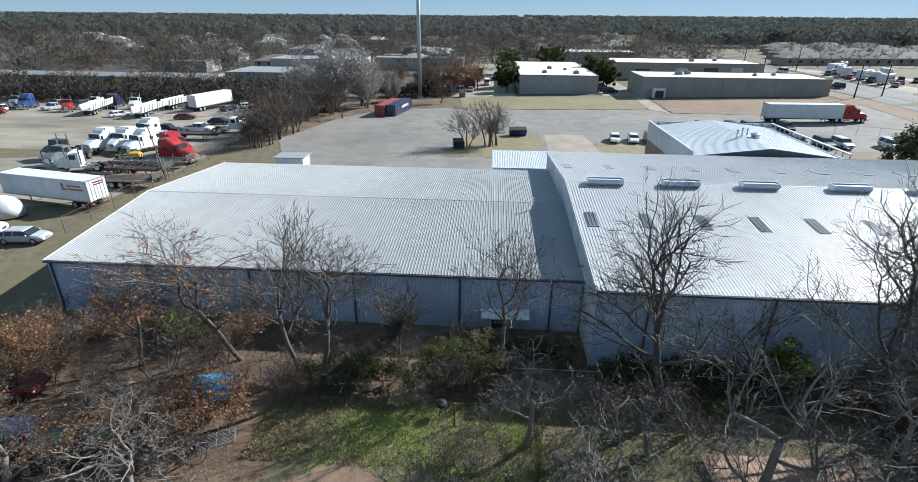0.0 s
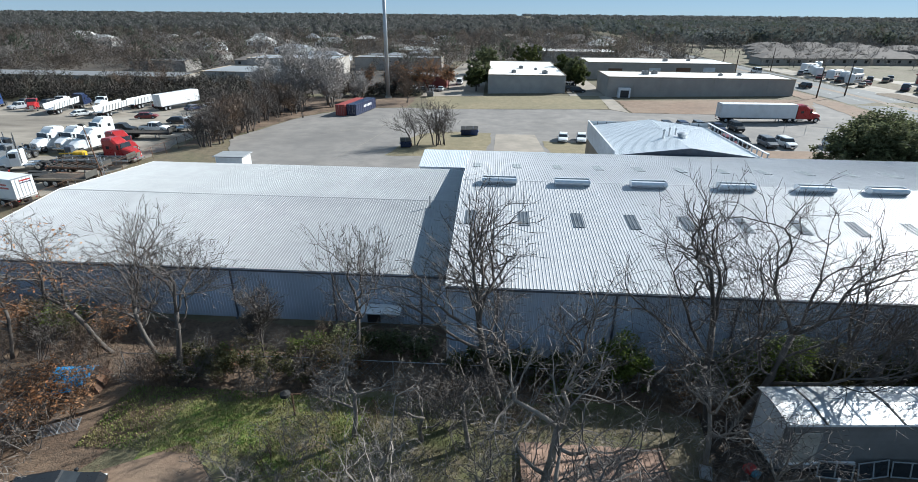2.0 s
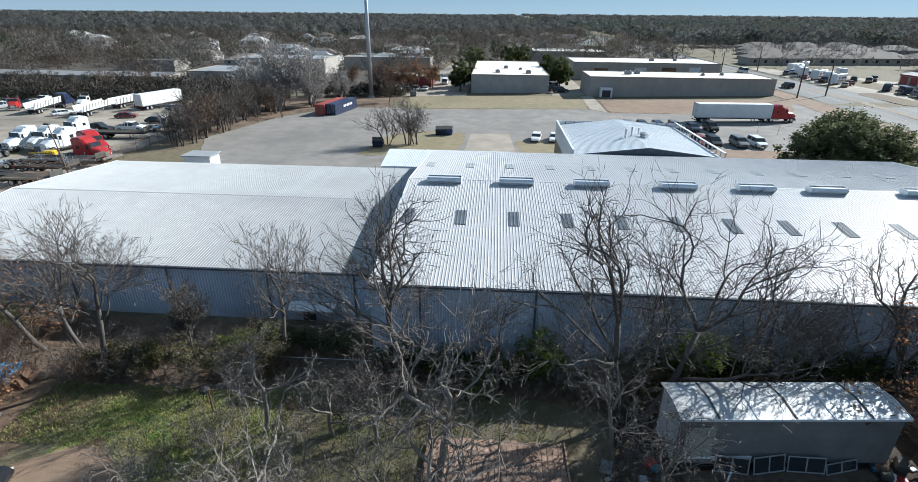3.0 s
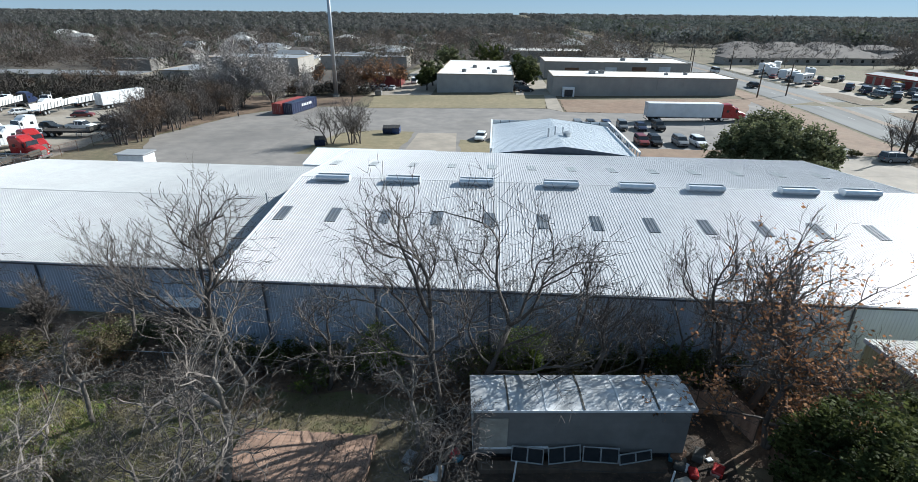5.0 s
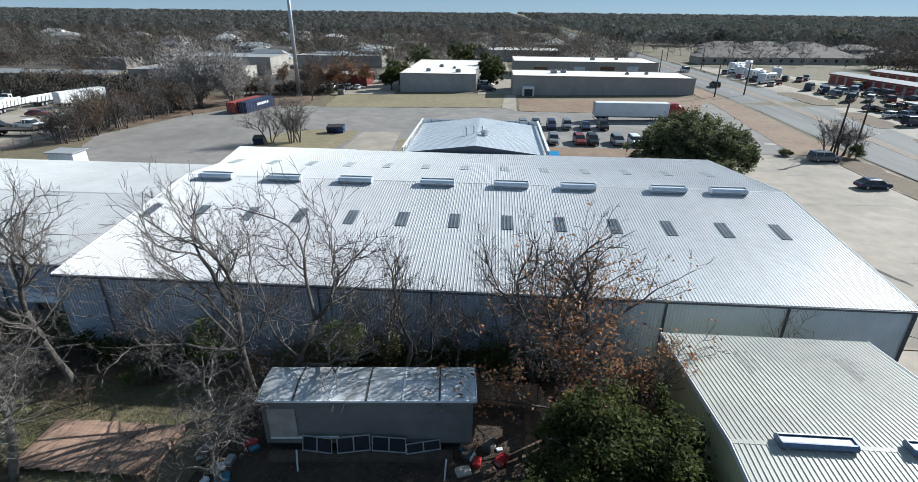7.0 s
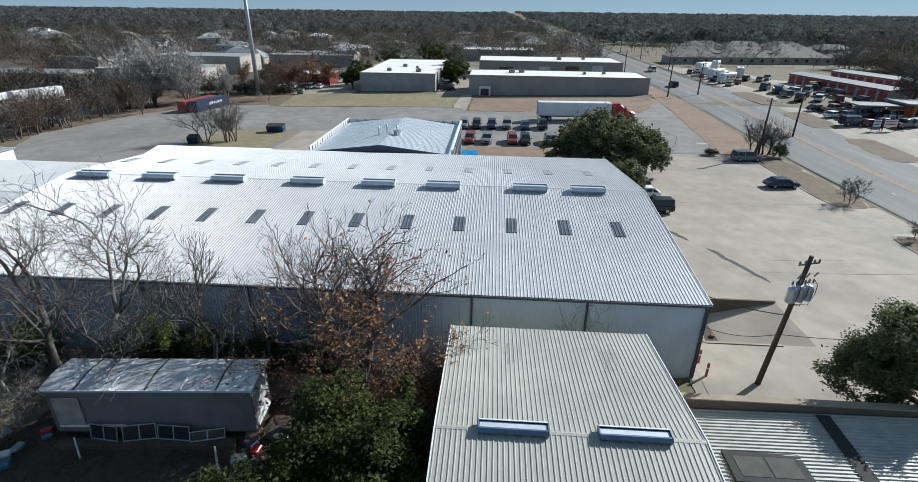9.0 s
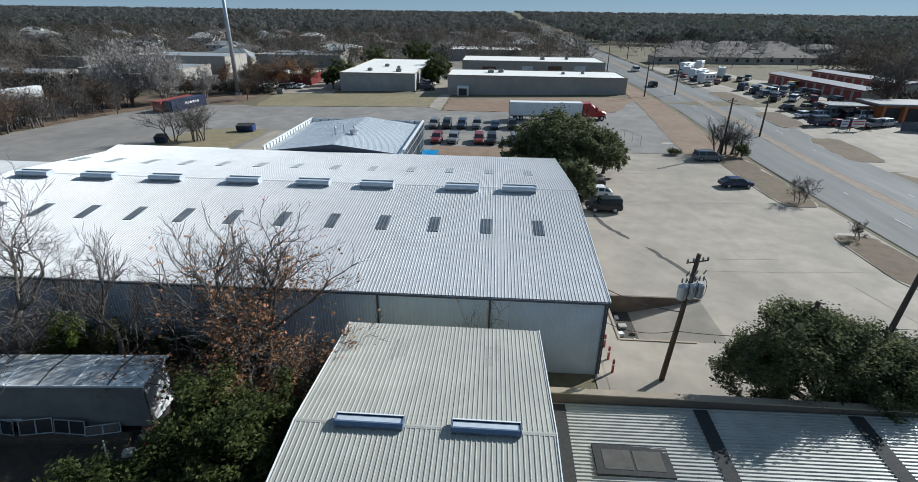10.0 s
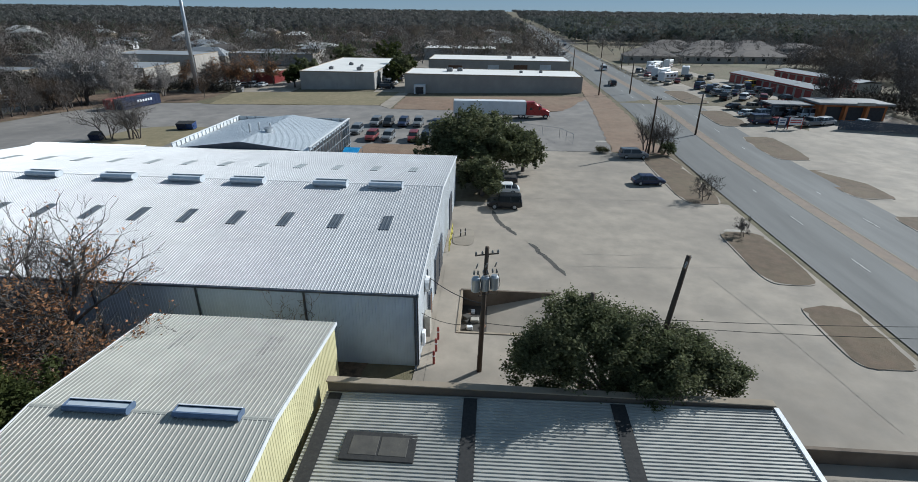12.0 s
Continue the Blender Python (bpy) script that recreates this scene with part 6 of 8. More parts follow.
# ---- poles and wires ----
def utility_pole(at, h, label, arm_turn=0.0, transformers=0, arm=True, lean=(0, 0)):
    th = thing("utility_pole", label, "utility pole", (*at, gz(*at)), 0, "utility poles")
    tip = (lean[0], lean[1], h)
    part("pole", Mesh().tube([(0, 0, -0.1), (lean[0] * 0.5, lean[1] * 0.5, h * 0.5), tip], [0.19, 0.165, 0.13], 10), "pole_wood", th, smooth=True)
    c, s = math.cos(radians(arm_turn)), math.sin(radians(arm_turn))
    if arm:
        a = part("crossarm", Mesh().tube([(tip[0] - c * 0.75, tip[1] - s * 0.75, h - 0.5), (tip[0] + c * 0.75, tip[1] + s * 0.75, h - 0.5)], 0.05, 4), "pole_wood", th)
        for k in (-0.7, -0.3, 0.35, 0.7):
            part("insulator", Mesh().tube([(tip[0] + c * k, tip[1] + s * k, h - 0.46), (tip[0] + c * k, tip[1] + s * k, h - 0.36), (tip[0] + c * k, tip[1] + s * k, h - 0.24)], [0.05, 0.075, 0.03], 8), "hvac", a)
    for k in range(transformers):
        q = (k - (transformers - 1) / 2)
        x, y = tip[0] * 0.75 + c * q * 0.6, tip[1] * 0.75 + s * q * 0.6 - 0.3
        z = h - 2.9
        tr = part("transformer", Mesh().tube([(x, y, z - 0.05), (x, y, z), (x, y, z + 0.82), (x, y, z + 0.95)], [0.23, 0.28, 0.28, 0.18], 14), "steel", th, "grey can transformer")
        for b in (-0.12, 0.12):
            part("bushing", Mesh().tube([(x + b, y, z + 1.1), (x + b, y, z + 1.25), (x + b, y, z + 1.4)], [0.05, 0.06, 0.03], 8), "hvac", tr)
        part("cutout", Mesh().tube([(x, y - 0.1, h - 1.3), (x + 0.1, y - 0.2, h - 0.95)], 0.045, 6), "hvac", tr)
        part("lead", Mesh().tube([(x + 0.1, y, z + 1.4), (x + 0.25, y - 0.25, z + 1.1), (x + 0.36, y - 0.1, z + 0.4), (x + 0.2, y, z - 0.4), (tip[0] * 0.7, tip[1] * 0.7, z - 0.5)], 0.02, 5), "black", tr)
    return th


utility_pole((4.28, -0.18), 10.0, "brown wooden utility pole with three grey transformers", 18, 3, lean=(0.25, -0.9))
utility_pole((14.7, -2.93), 10.8, "leaning dark brown utility pole beside the oak", 60, 0, lean=(0.97, 0.02))
utility_pole((10.69, -3.13), 8.3, "short cut-off wooden pole inside the oak", 0, 0, arm=False)
for x, y, h in ((32.34, 62.34, 9.9), (45.31, 76.6, 8.0), (43.05, 123.73, 8.6), (33.79, 120.38, 8.6), (33.4, 172.17, 9), (55.53, 192.48, 9), (34.17, 231.95, 9), (56.27, 240.31, 9), (57.05, 288.14, 9), (34.88, 295.72, 9), (57.79, 343.95, 9), (36.04, 367.47, 9), (86.75, 102.22, 9)):
    utility_pole((x, y), h, "thin dark wooden street utility pole", 0, 0, arm=h > 9.5)


def cable(pts, sag, r=0.018, label="thin black overhead wire"):
    m = Mesh()
    for a, b in zip(pts, pts[1:]):
        a, b = Vector(a), Vector(b)
        m.tube([a.lerp(b, k / 10) - Vector((0, 0, sag * 4 * (k / 10) * (1 - k / 10))) for k in range(11)], r, 4)
    solid("overhead_wire", m, "black", label, "wire", "overhead wires")


cable([(0.1, 4.9, 4.6), (4.43, -0.41, 5.6)], 0.35, 0.03)
cable([(0.1, 1.3, 3.6), (4.43, -0.49, 4.2), (15.28, -2.92, 6.6)], 0.5, 0.02)
cable([(15.28, -2.92, 6.6), (61.75, -0.22, 8.4)], 0.9)
cable([(15.25, -2.92, 6.1), (61.76, -1.81, 7.9)], 0.9)
cable([(32.34, 62.34, 9.0 + gz(32.34, 62.34)), (45.31, 76.6, 7.8 + gz(45.41, 76.76))], 0.3)
cable([(45.31, 76.6, 7.8 + gz(45.41, 76.76)), (86.75, 102.22, 8.5 + gz(86.75, 102.22))], 0.6)


# ---- vehicles ----
def wheel(parent, x, y, r, w, rim="steel"):
    t = part("wheel", Mesh().tube([(x, y - w / 2, r), (x, y - w * 0.38, r), (x, y + w * 0.38, r), (x, y + w / 2, r)], [r * 0.86, r, r, r * 0.86], 14), "black", parent)
    s = 1 if y > 0 else -1
    part("rim", Mesh().tube([(x, y + s * w * 0.5, r), (x, y + s * (w * 0.5 + 0.015), r)], [r * 0.6, r * 0.5], 10), rim, t)


CARS = {}


def car_proto(kind, colour, label):
    """A car pointing along +x, standing on z = 0."""
    L, W, H, hood, roof0, roof1, sill = {"sedan": (4.7, 1.8, 1.45, 0.95, -1.35, 0.55, 0.9), "suv": (4.8, 1.9, 1.75, 1.1, -2.1, 0.65, 1.02), "pickup": (5.6, 1.95, 1.85, 1.12, -0.75, 0.75, 1.08),
                                         "van": (5.4, 2.0, 2.1, 1.15, -2.5, 1.1, 1.1), "jeep": (4.4, 1.85, 1.85, 1.15, -2.0, 0.5, 1.1)}[kind]
    th = thing(kind if kind != "jeep" else "suv", label, "car", (0, 0, -300), 0, "parked vehicles")
    h, w = L / 2, W / 2
    body = Mesh()
    def ring(x, z0, z1, k):
        return [(x, -w * k + 0.06, z0), (x, -w * k, z0 + 0.2), (x, -w * k, z1 - 0.12), (x, -w * k + 0.1, z1), (x, w * k - 0.1, z1), (x, w * k, z1 - 0.12), (x, w * k, z0 + 0.2), (x, w * k - 0.06, z0)]
    hd = hood
    body.loft([ring(-h, 0.42, sill * 0.92, 0.88), ring(-h + 0.25, 0.3, sill, 0.97), ring(-h + 1.2, 0.27, sill + 0.03, 1.0), ring(0.6, 0.27, sill + 0.03, 1.0), ring(h - 1.1, 0.28, hd, 0.99), ring(h - 0.3, 0.3, hd - 0.12, 0.95), ring(h, 0.4, hd - 0.28, 0.82)])
    part("body", body, "car_" + colour, th)
    cab = Mesh()
    def cring(z, x0, x1, k):
        return [(x0, -w * k, z), (x1, -w * k, z), (x1, w * k, z), (x0, w * k, z)]
    rear = {"sedan": 0.75, "suv": 0.2, "pickup": 0.12, "van": 0.12, "jeep": 0.08}[kind]
    cab.loft([cring(sill, roof0 - rear, roof1 + 0.75 * (0.4 if kind == "jeep" else 1), 0.93), cring(H - 0.14, roof0 - 0.04, roof1 + 0.12, 0.79), cring(H - 0.06, roof0 + 0.05, roof1, 0.76)])
    part("cabin_glass", cab, "glass", th)
    part("roof", Mesh().loft([cring(H - 0.12, roof0 - 0.08, roof1 + 0.1, 0.81), cring(H - 0.04, roof0, roof1 + 0.02, 0.78), cring(H, roof0 + 0.25, roof1 - 0.25, 0.66)]), "car_" + colour, th)
    for x in ((roof0 + roof1) / 2, roof0 + 0.12):
        for s in (-1, 1):
            part("pillar", Mesh().loft([[(x - 0.06, s * w * 0.945, sill), (x + 0.06, s * w * 0.945, sill), (x + 0.06, s * w * 0.92, sill), (x - 0.06, s * w * 0.92, sill)], [(x - 0.05, s * w * 0.805, H - 0.1), (x + 0.05, s * w * 0.805, H - 0.1), (x + 0.05, s * w * 0.77, H - 0.1), (x - 0.05, s * w * 0.77, H - 0.1)]]), "car_" + colour, th)
    if kind == "pickup":
        part("bed_liner", Mesh().box(-h + 0.15, roof0 - 0.2, -w * 0.8, w * 0.8, sill + 0.031, sill + 0.04), "black", th)
    for s in (-1, 1):
        part("headlight", Mesh().box(h - 0.2, h - 0.02, s * w * 0.66 - 0.2, s * w * 0.66 + 0.2, hd - 0.42, hd - 0.28, 0.03), "lamp_clear", th)
        part("tail_light", Mesh().box(-h - 0.01, -h + 0.1, s * w * 0.72 - 0.12, s * w * 0.72 + 0.12, sill * 0.62, sill * 0.88, 0.03), "lamp_red", th)
        part("mirror", Mesh().box(roof1 + 0.35, roof1 + 0.5, s * (w + 0.08) - 0.09, s * (w + 0.08) + 0.09, sill + 0.02, sill + 0.18, 0.03), "car_" + colour, th)
    part("grille", Mesh().box(h - 0.1, h + 0.01, -w * 0.4, w * 0.4, 0.5, hd - 0.36, 0.02), "black", th)
    part("bumper", Mesh().box(-h - 0.05, -h + 0.12, -w * 0.85, w * 0.85, 0.38, 0.56, 0.04), "black" if kind in ("jeep", "pickup") else "car_" + colour, th)
    r = 0.33 if kind == "sedan" else 0.38
    for x in (h - 0.92, -h + 0.95):
        for s in (-1, 1):
            wheel(th, x, s * (w - 0.1), r, 0.23)
    return th


def car(kind, colour, x, y, turn, label="", scale=1.0):
    label = label or {"sedan": "%s sedan car parked outdoors", "suv": "%s parked sport utility car", "pickup": "%s parked pickup truck", "van": "%s van parked in a row", "jeep": "boxy %s parked off-road car"}[kind] % colour
    if (kind, colour) not in CARS:
        CARS[kind, colour] = car_proto(kind, colour, label)
        ob = CARS[kind, colour]
        ob.matrix_basis = pose(x, y, gz(x, y) + 0.05, 0, 0, turn)
    else:
        ob = copy_thing(CARS[kind, colour], pose(x, y, gz(x, y) + 0.05, 0, 0, turn))
    ob["label"] = label
    return ob


# rows in the south lot: most face the warehouse
for x, k, c in ((-20.3, "suv", "grey"), (-17.6, "suv", "black"), (-14.4, "suv", "navy"), (-11.2, "jeep", "grey"), (-7.4, "sedan", "navy"), (-3.8, "jeep", "black")):
    car(k, c, x, 80.0, -90 + (x * 13 % 7) - 3)
for x, k, c in ((-18.4, "suv", "maroon"), (-15.2, "suv", "grey"), (-10.4, "suv", "maroon"), (-8.0, "suv", "black"), (-3.4, "suv", "grey"), (-0.2, "suv", "white"), (-22.6, "suv", "grey")):
    car(k, c, x, 67.4 if x > -20 else 72.4, -90 + (x * 11 % 7) - 3)
car("suv", "white", 7.98, 67, -89.7)
car("suv", "navy", 11.44, 67.38, -92.2)
car("suv", "grey", 28.9, 59.09, 3.5, "grey sport utility car under bare trees")
car("sedan", "navy", 27.69, 44.73, 4.3, "dark blue sedan at the lot's edge")
car("pickup", "black", 5.62, 42.72, 183.5, "black pickup by the evergreen oak")
car("sedan", "white", 6.23, 38.51, 182.7, "white sedan by the warehouse end")
car("jeep", "black", 6.46, 32.7, 181.9, "boxy black off-road car by the warehouse")
for x, c in ((-40.1, "white"), (-36.7, "white"), (-33.7, "grey")):
    car("suv" if c == "grey" else "sedan", c, x, 68.7, -98)
# far drives
for i in range(9):
    car(("suv", "sedan", "pickup")[i % 3], ("black", "grey", "white", "silver", "maroon", "navy")[i % 6], -29.5, 137 + i * 2.9, 8 + i % 3)
car("suv", "black", -28.44, 132.81, 5.1)
car("van", "white", -65.48, 155.26, 90.1)
car("sedan", "silver", -63.54, 168.05, 77.9)
# traffic standing on the road
for k, c, x, y, d in (("suv", "black", 41.66, 141.24, 90.3), ("van", "white", 47.11, 185.96, 90.4), ("sedan", "grey", 40.92, 263.95, 90.3), ("suv", "navy", 49.95, 335.84, 90.3), ("sedan", "black", 41.73, 415.39, 90.3)):
    car(k, c, x, y, d)
# cars across the road
rnd = random.Random(12)
COL = ["white", "silver", "grey", "black", "navy", "maroon", "tan", "white", "black"]
for i in range(15):
    car(rnd.choice(("sedan", "suv", "pickup", "van")), rnd.choice(COL), 62.5 + (i % 5) * 3.4 + rnd.uniform(-0.4, 0.4), 86.5 + (i // 5) * 7.2 + rnd.uniform(-1, 1), 20 + rnd.uniform(-15, 15))
for i in range(16):
    car(rnd.choice(("sedan", "suv", "van")), rnd.choice(COL), 66 + (i % 4) * 4.5 + rnd.uniform(-0.6, 0.6), 113.5 + (i // 4) * 7.2 + rnd.uniform(-1, 1), 70 + rnd.uniform(-20, 20))
for i in range(3):
    car(rnd.choice(("sedan", "suv", "pickup")), rnd.choice(COL), 70 + i * 3.8 + rnd.uniform(-0.3, 0.3), 157 + rnd.uniform(-2.5, 2.5), 55)
car("pickup", "white", 82.43, 85.01, 185.1)
for i in range(8):
    car(rnd.choice(("sedan", "suv", "pickup")), rnd.choice(COL), 59.5 + (i % 2) * 4.5 + rnd.uniform(-0.5, 0.5), 142.5 + i * 5.8 + rnd.uniform(-1, 1), 60 + rnd.uniform(-25, 25))
car("sedan", "black", 114.68, 72.45, 197.3)
# cars in the truck yard and yards
for k, c, x, y, d in (("pickup", "black", -124.6, 36.9, 176), ("suv", "silver", -123.6, 60.4, 250), ("pickup", "black", -126.9, 68.6, 4), ("pickup", "white", -121.4, 70.6, 3), ("suv", "white", -113.3, 77.5, 12), ("sedan", "black", -122.2, 80.4, 5), ("sedan", "maroon", -133.6, 86.6, 20), ("sedan", "white", -151.4, 89.3, 55), ("pickup", "red", -123.7, 104.4, 12), ("sedan", "white", -128.2, 106.3, 30), ("suv", "silver", -119.6, 99.4, 15),
                      ("pickup", "silver", -175.4, 98.6, 250), ("pickup", "black", -179.2, 104.4, 262), ("suv", "white", -186.2, 93.2, 200), ("sedan", "red", -182.6, 89.4, 190), ("suv", "navy", -190.6, 96.4, 240), ("pickup", "white", -192.8, 91.4, 215), ("suv", "black", -173.2, 104.6, 265), ("sedan", "grey", -153.2, 106.2, 80), ("pickup", "maroon", -143.0, 107.4, 85), ("sedan", "navy", -130.8, 101.6, 70), ("pickup", "grey", -200.5, 95.4, 230), ("sedan", "white", -206.4, 93.6, 220),
                      ("sedan", "silver", -109.82, 16.19, 5.9), ("pickup", "white", -116.26, 17.2, 17.3), ("sedan", "green", -84.52, -9.81, 25.8), ("suv", "navy", -89.18, -9.89, 34.7), ("sedan", "black", -73.9, -12.8, 17.3), ("sedan", "maroon", -91.96, -5.48, 9.1)):
    car(k, c, x, y, d)


def tractor(colour, x, y, turn, label, sleeper=True):
    th = thing("semi_truck", label, "truck", (x, y, gz(x, y) + 0.04), turn, "semi trucks")
    c = "car_" + colour
    part("frame_rail", Mesh().box(-3.6, 3.2, -0.45, 0.45, 0.62, 0.9, 0.03), "black", th)
    hood = Mesh().loft([[(1.35, -1.1, 0.75), (1.35, 1.1, 0.75), (1.35, 1.05, 2.15), (1.35, 0.8, 2.3), (1.35, -0.8, 2.3), (1.35, -1.05, 2.15)], [(2.5, -1.05, 0.75), (2.5, 1.05, 0.75), (2.5, 0.9, 1.9), (2.5, 0.7, 2.05), (2.5, -0.7, 2.05), (2.5, -0.9, 1.9)], [(3.3, -0.8, 0.7), (3.3, 0.8, 0.7), (3.3, 0.75, 1.5), (3.3, 0.55, 1.65), (3.3, -0.55, 1.65), (3.3, -0.75, 1.5)]])
    part("hood", hood, c, th)
    part("cab", Mesh().box(-0.1, 1.35, -1.15, 1.15, 0.75, 2.9, 0.1), c, th)
    part("windshield", Mesh().loft([[(1.355, -1.05, 2.1), (1.355, 1.05, 2.1), (1.55, 0.95, 2.1), (1.55, -0.95, 2.1)], [(1.2, -1.0, 2.93), (1.2, 1.0, 2.93), (1.37, 0.9, 2.93), (1.37, -0.9, 2.93)]]), "glass", th)
    for s in (-1, 1):
        part("side_window", Mesh().box(0.35, 1.15, s * 1.155 - 0.01, s * 1.155 + 0.01, 2.0, 2.65), "glass", th)
        part("fuel_tank", Mesh().tube([(-1.9, s * 0.85, 0.75), (-0.3, s * 0.85, 0.75)], 0.33, 12), "chrome", th)
        part("exhaust_stack", Mesh().tube([(-0.15, s * 1.0, 1.2), (-0.15, s * 1.0, 3.7)], 0.09, 8), "chrome", th)
        part("headlight", Mesh().box(3.18, 3.32, s * 0.72 - 0.13, s * 0.72 + 0.13, 1.0, 1.25, 0.02), "lamp_clear", th)
        part("fender", Mesh().box(1.9, 3.0, s * 1.08 - 0.12, s * 1.08 + 0.12, 1.0, 1.2, 0.05), c, th)
    part("grille", Mesh().box(3.28, 3.36, -0.45, 0.45, 0.8, 1.55, 0.02), "chrome", th)
    part("bumper", Mesh().box(3.25, 3.5, -1.15, 1.15, 0.4, 0.75, 0.05), "chrome", th)
    if sleeper:
        m = Mesh().loft([[(x, -1.2, 0.8), (x, 1.2, 0.8), (x, 1.2, z - 0.3), (x, 0.9, z), (x, -0.9, z), (x, -1.2, z - 0.3)] for x, z in ((-1.9, 3.6), (-0.25, 3.7), (0.3, 3.35), (0.75, 2.95))])
        part("sleeper", m, c, th)
        for s in (-1, 1):
            part("sleeper_window", Mesh().box(-1.2, -0.6, s * 1.205 - 0.01, s * 1.205 + 0.01, 2.0, 2.5), "glass", th)
        part("back_panel", Mesh().box(-1.93, -1.905, -1.1, 1.1, 0.85, 3.2), "crack", th, "dark rear panel")
    part("fifth_wheel", Mesh().tube([(-2.6, 0, 0.92), (-2.6, 0, 1.05)], [0.55, 0.5], 12), "black", th)
    for x, dual in ((2.45, 0), (-1.9, 1), (-3.15, 1)):
        for s in (-1, 1):
            wheel(th, x, s * (0.98 if not dual else 0.85), 0.52, 0.3 if not dual else 0.6, "chrome")
    return th


def trailer(x, y, turn, label, length=16.1, z_off=0.0, logo=False, kind="box", edge="black", board=True, top=4.05):
    """A semi-trailer whose rear end is at the origin, its length along +x."""
    th = thing("semi_trailer", label, "trailer", (x, y, gz(x, y) + 0.04 + z_off), turn, "semi trailers")
    if kind == "box":
        part("box_body", Mesh().box(0, length, -1.28, 1.28, 1.15, top, 0.06), "trailer_white", th)
        for s in (-1, 1):
            for k in range(8):
                part("side_panel", Mesh().box(length * k / 8 + 0.03, length * (k + 1) / 8 - 0.03, s * 1.29 - 0.012, s * 1.29 + 0.012, 1.3, top - 0.13, 0.004), "trailer_white", th)
            part("bottom_rail", Mesh().box(0, length, s * 1.3 - 0.02, s * 1.3 + 0.02, 1.1, 1.26), "steel", th)
        for s in (-1, 1):
            d = part("rear_door", Mesh().box(-0.05, -0.003, s * 0.63 - 0.6, s * 0.63 + 0.6, 1.2, top - 0.1, 0.01), "trailer_white", th)
            for q in (-0.25, 0.2):
                part("lock_rod", Mesh().tube([(-0.08, s * 0.63 + q, 1.2), (-0.08, s * 0.63 + q, top - 0.1)], 0.02, 6), "steel", d)
        part("rear_frame", Mesh().box(-0.04, 0.02, -1.3, 1.3, top - 0.097, top + 0.05), "steel", th)
    elif kind == "tank":
        part("tank", Mesh().tube([(0.2, 0, 2.1), (0.5, 0, 2.1), (length - 0.5, 0, 2.1), (length - 0.2, 0, 2.1)], [0.6, 0.95, 0.95, 0.6], 16), "trailer_white", th, smooth=True)
        part("catwalk", Mesh().box(1, length - 1, -0.25, 0.25, 3.06, 3.12), "steel", th)
    elif kind == "dump":
        m = Mesh().loft([[(x, -w, z0), (x, w, z0), (x, 1.2, 2.7), (x, 1.08, 2.7), (x, w - 0.1, z0 + 0.12), (x, -w + 0.1, z0 + 0.12), (x, -1.08, 2.7), (x, -1.2, 2.7)] for x, w, z0 in ((0, 0.9, 1.2), (length, 0.9, 1.2))])
        part("hopper", m, "trailer_white", th)
        for k in range(int(length / 1.2)):
            for s in (-1, 1):
                part("rib", Mesh().loft([[(k * 1.2 + 0.3, s * 0.92, 1.2), (k * 1.2 + 0.4, s * 0.92, 1.2), (k * 1.2 + 0.4, s * 1.0, 1.2), (k * 1.2 + 0.3, s * 1.0, 1.2)], [(k * 1.2 + 0.3, s * 1.2, 2.65), (k * 1.2 + 0.4, s * 1.2, 2.65), (k * 1.2 + 0.4, s * 1.28, 2.65), (k * 1.2 + 0.3, s * 1.28, 2.65)]]), "steel", th)
    else:
        for q in (-1.22, 1.22):
            part("side_rail", Mesh().box(0, length, q - 0.06, q + 0.06, 1.0, 1.28, 0.02), edge, th)
        for k in range(int(length / 0.5)):
            if board or k % 2 == 0:
                part("deck_board", Mesh().box(k * 0.5 + 0.03, k * 0.5 + (0.47 if board else 0.2), -1.15, 1.15, 1.19, 1.25), "dark_deck", th)
        for k in range(int(length / 2.4)):
            for q in (-1.32, 1.32):
                part("stake", Mesh().box(k * 2.4 + 0.6, k * 2.4 + 0.68, q - 0.035, q + 0.035, 1.0, 1.75 if not board else 1.32), edge, th)
        part("headboard", Mesh().box(length - 0.08, length, -1.15, 1.15, 1.29, 2.1, 0.02), "crack", th)
    part("chassis", Mesh().box(0.3, length - 0.4, -0.5, 0.5, 0.8, 1.1), "black", th)
    part("guard", Mesh().box(-0.02, 0.1, -1.1, 1.1, 0.5, 0.62), "black", th)
    for s in (-1, 1):
        part("landing_leg", Mesh().box(length - 3.2, length - 3.05, s * 0.6 - 0.07, s * 0.6 + 0.07, 0.0, 1.0, 0.02), "steel", th)
        part("tail_light", Mesh().box(-0.03, 0.02, s * 1.05 - 0.1, s * 1.05 + 0.1, 0.9, 1.02), "lamp_red", th)
    for x in (1.4, 2.65):
        for s in (-1, 1):
            wheel(th, x, s * 0.85, 0.51, 0.6)
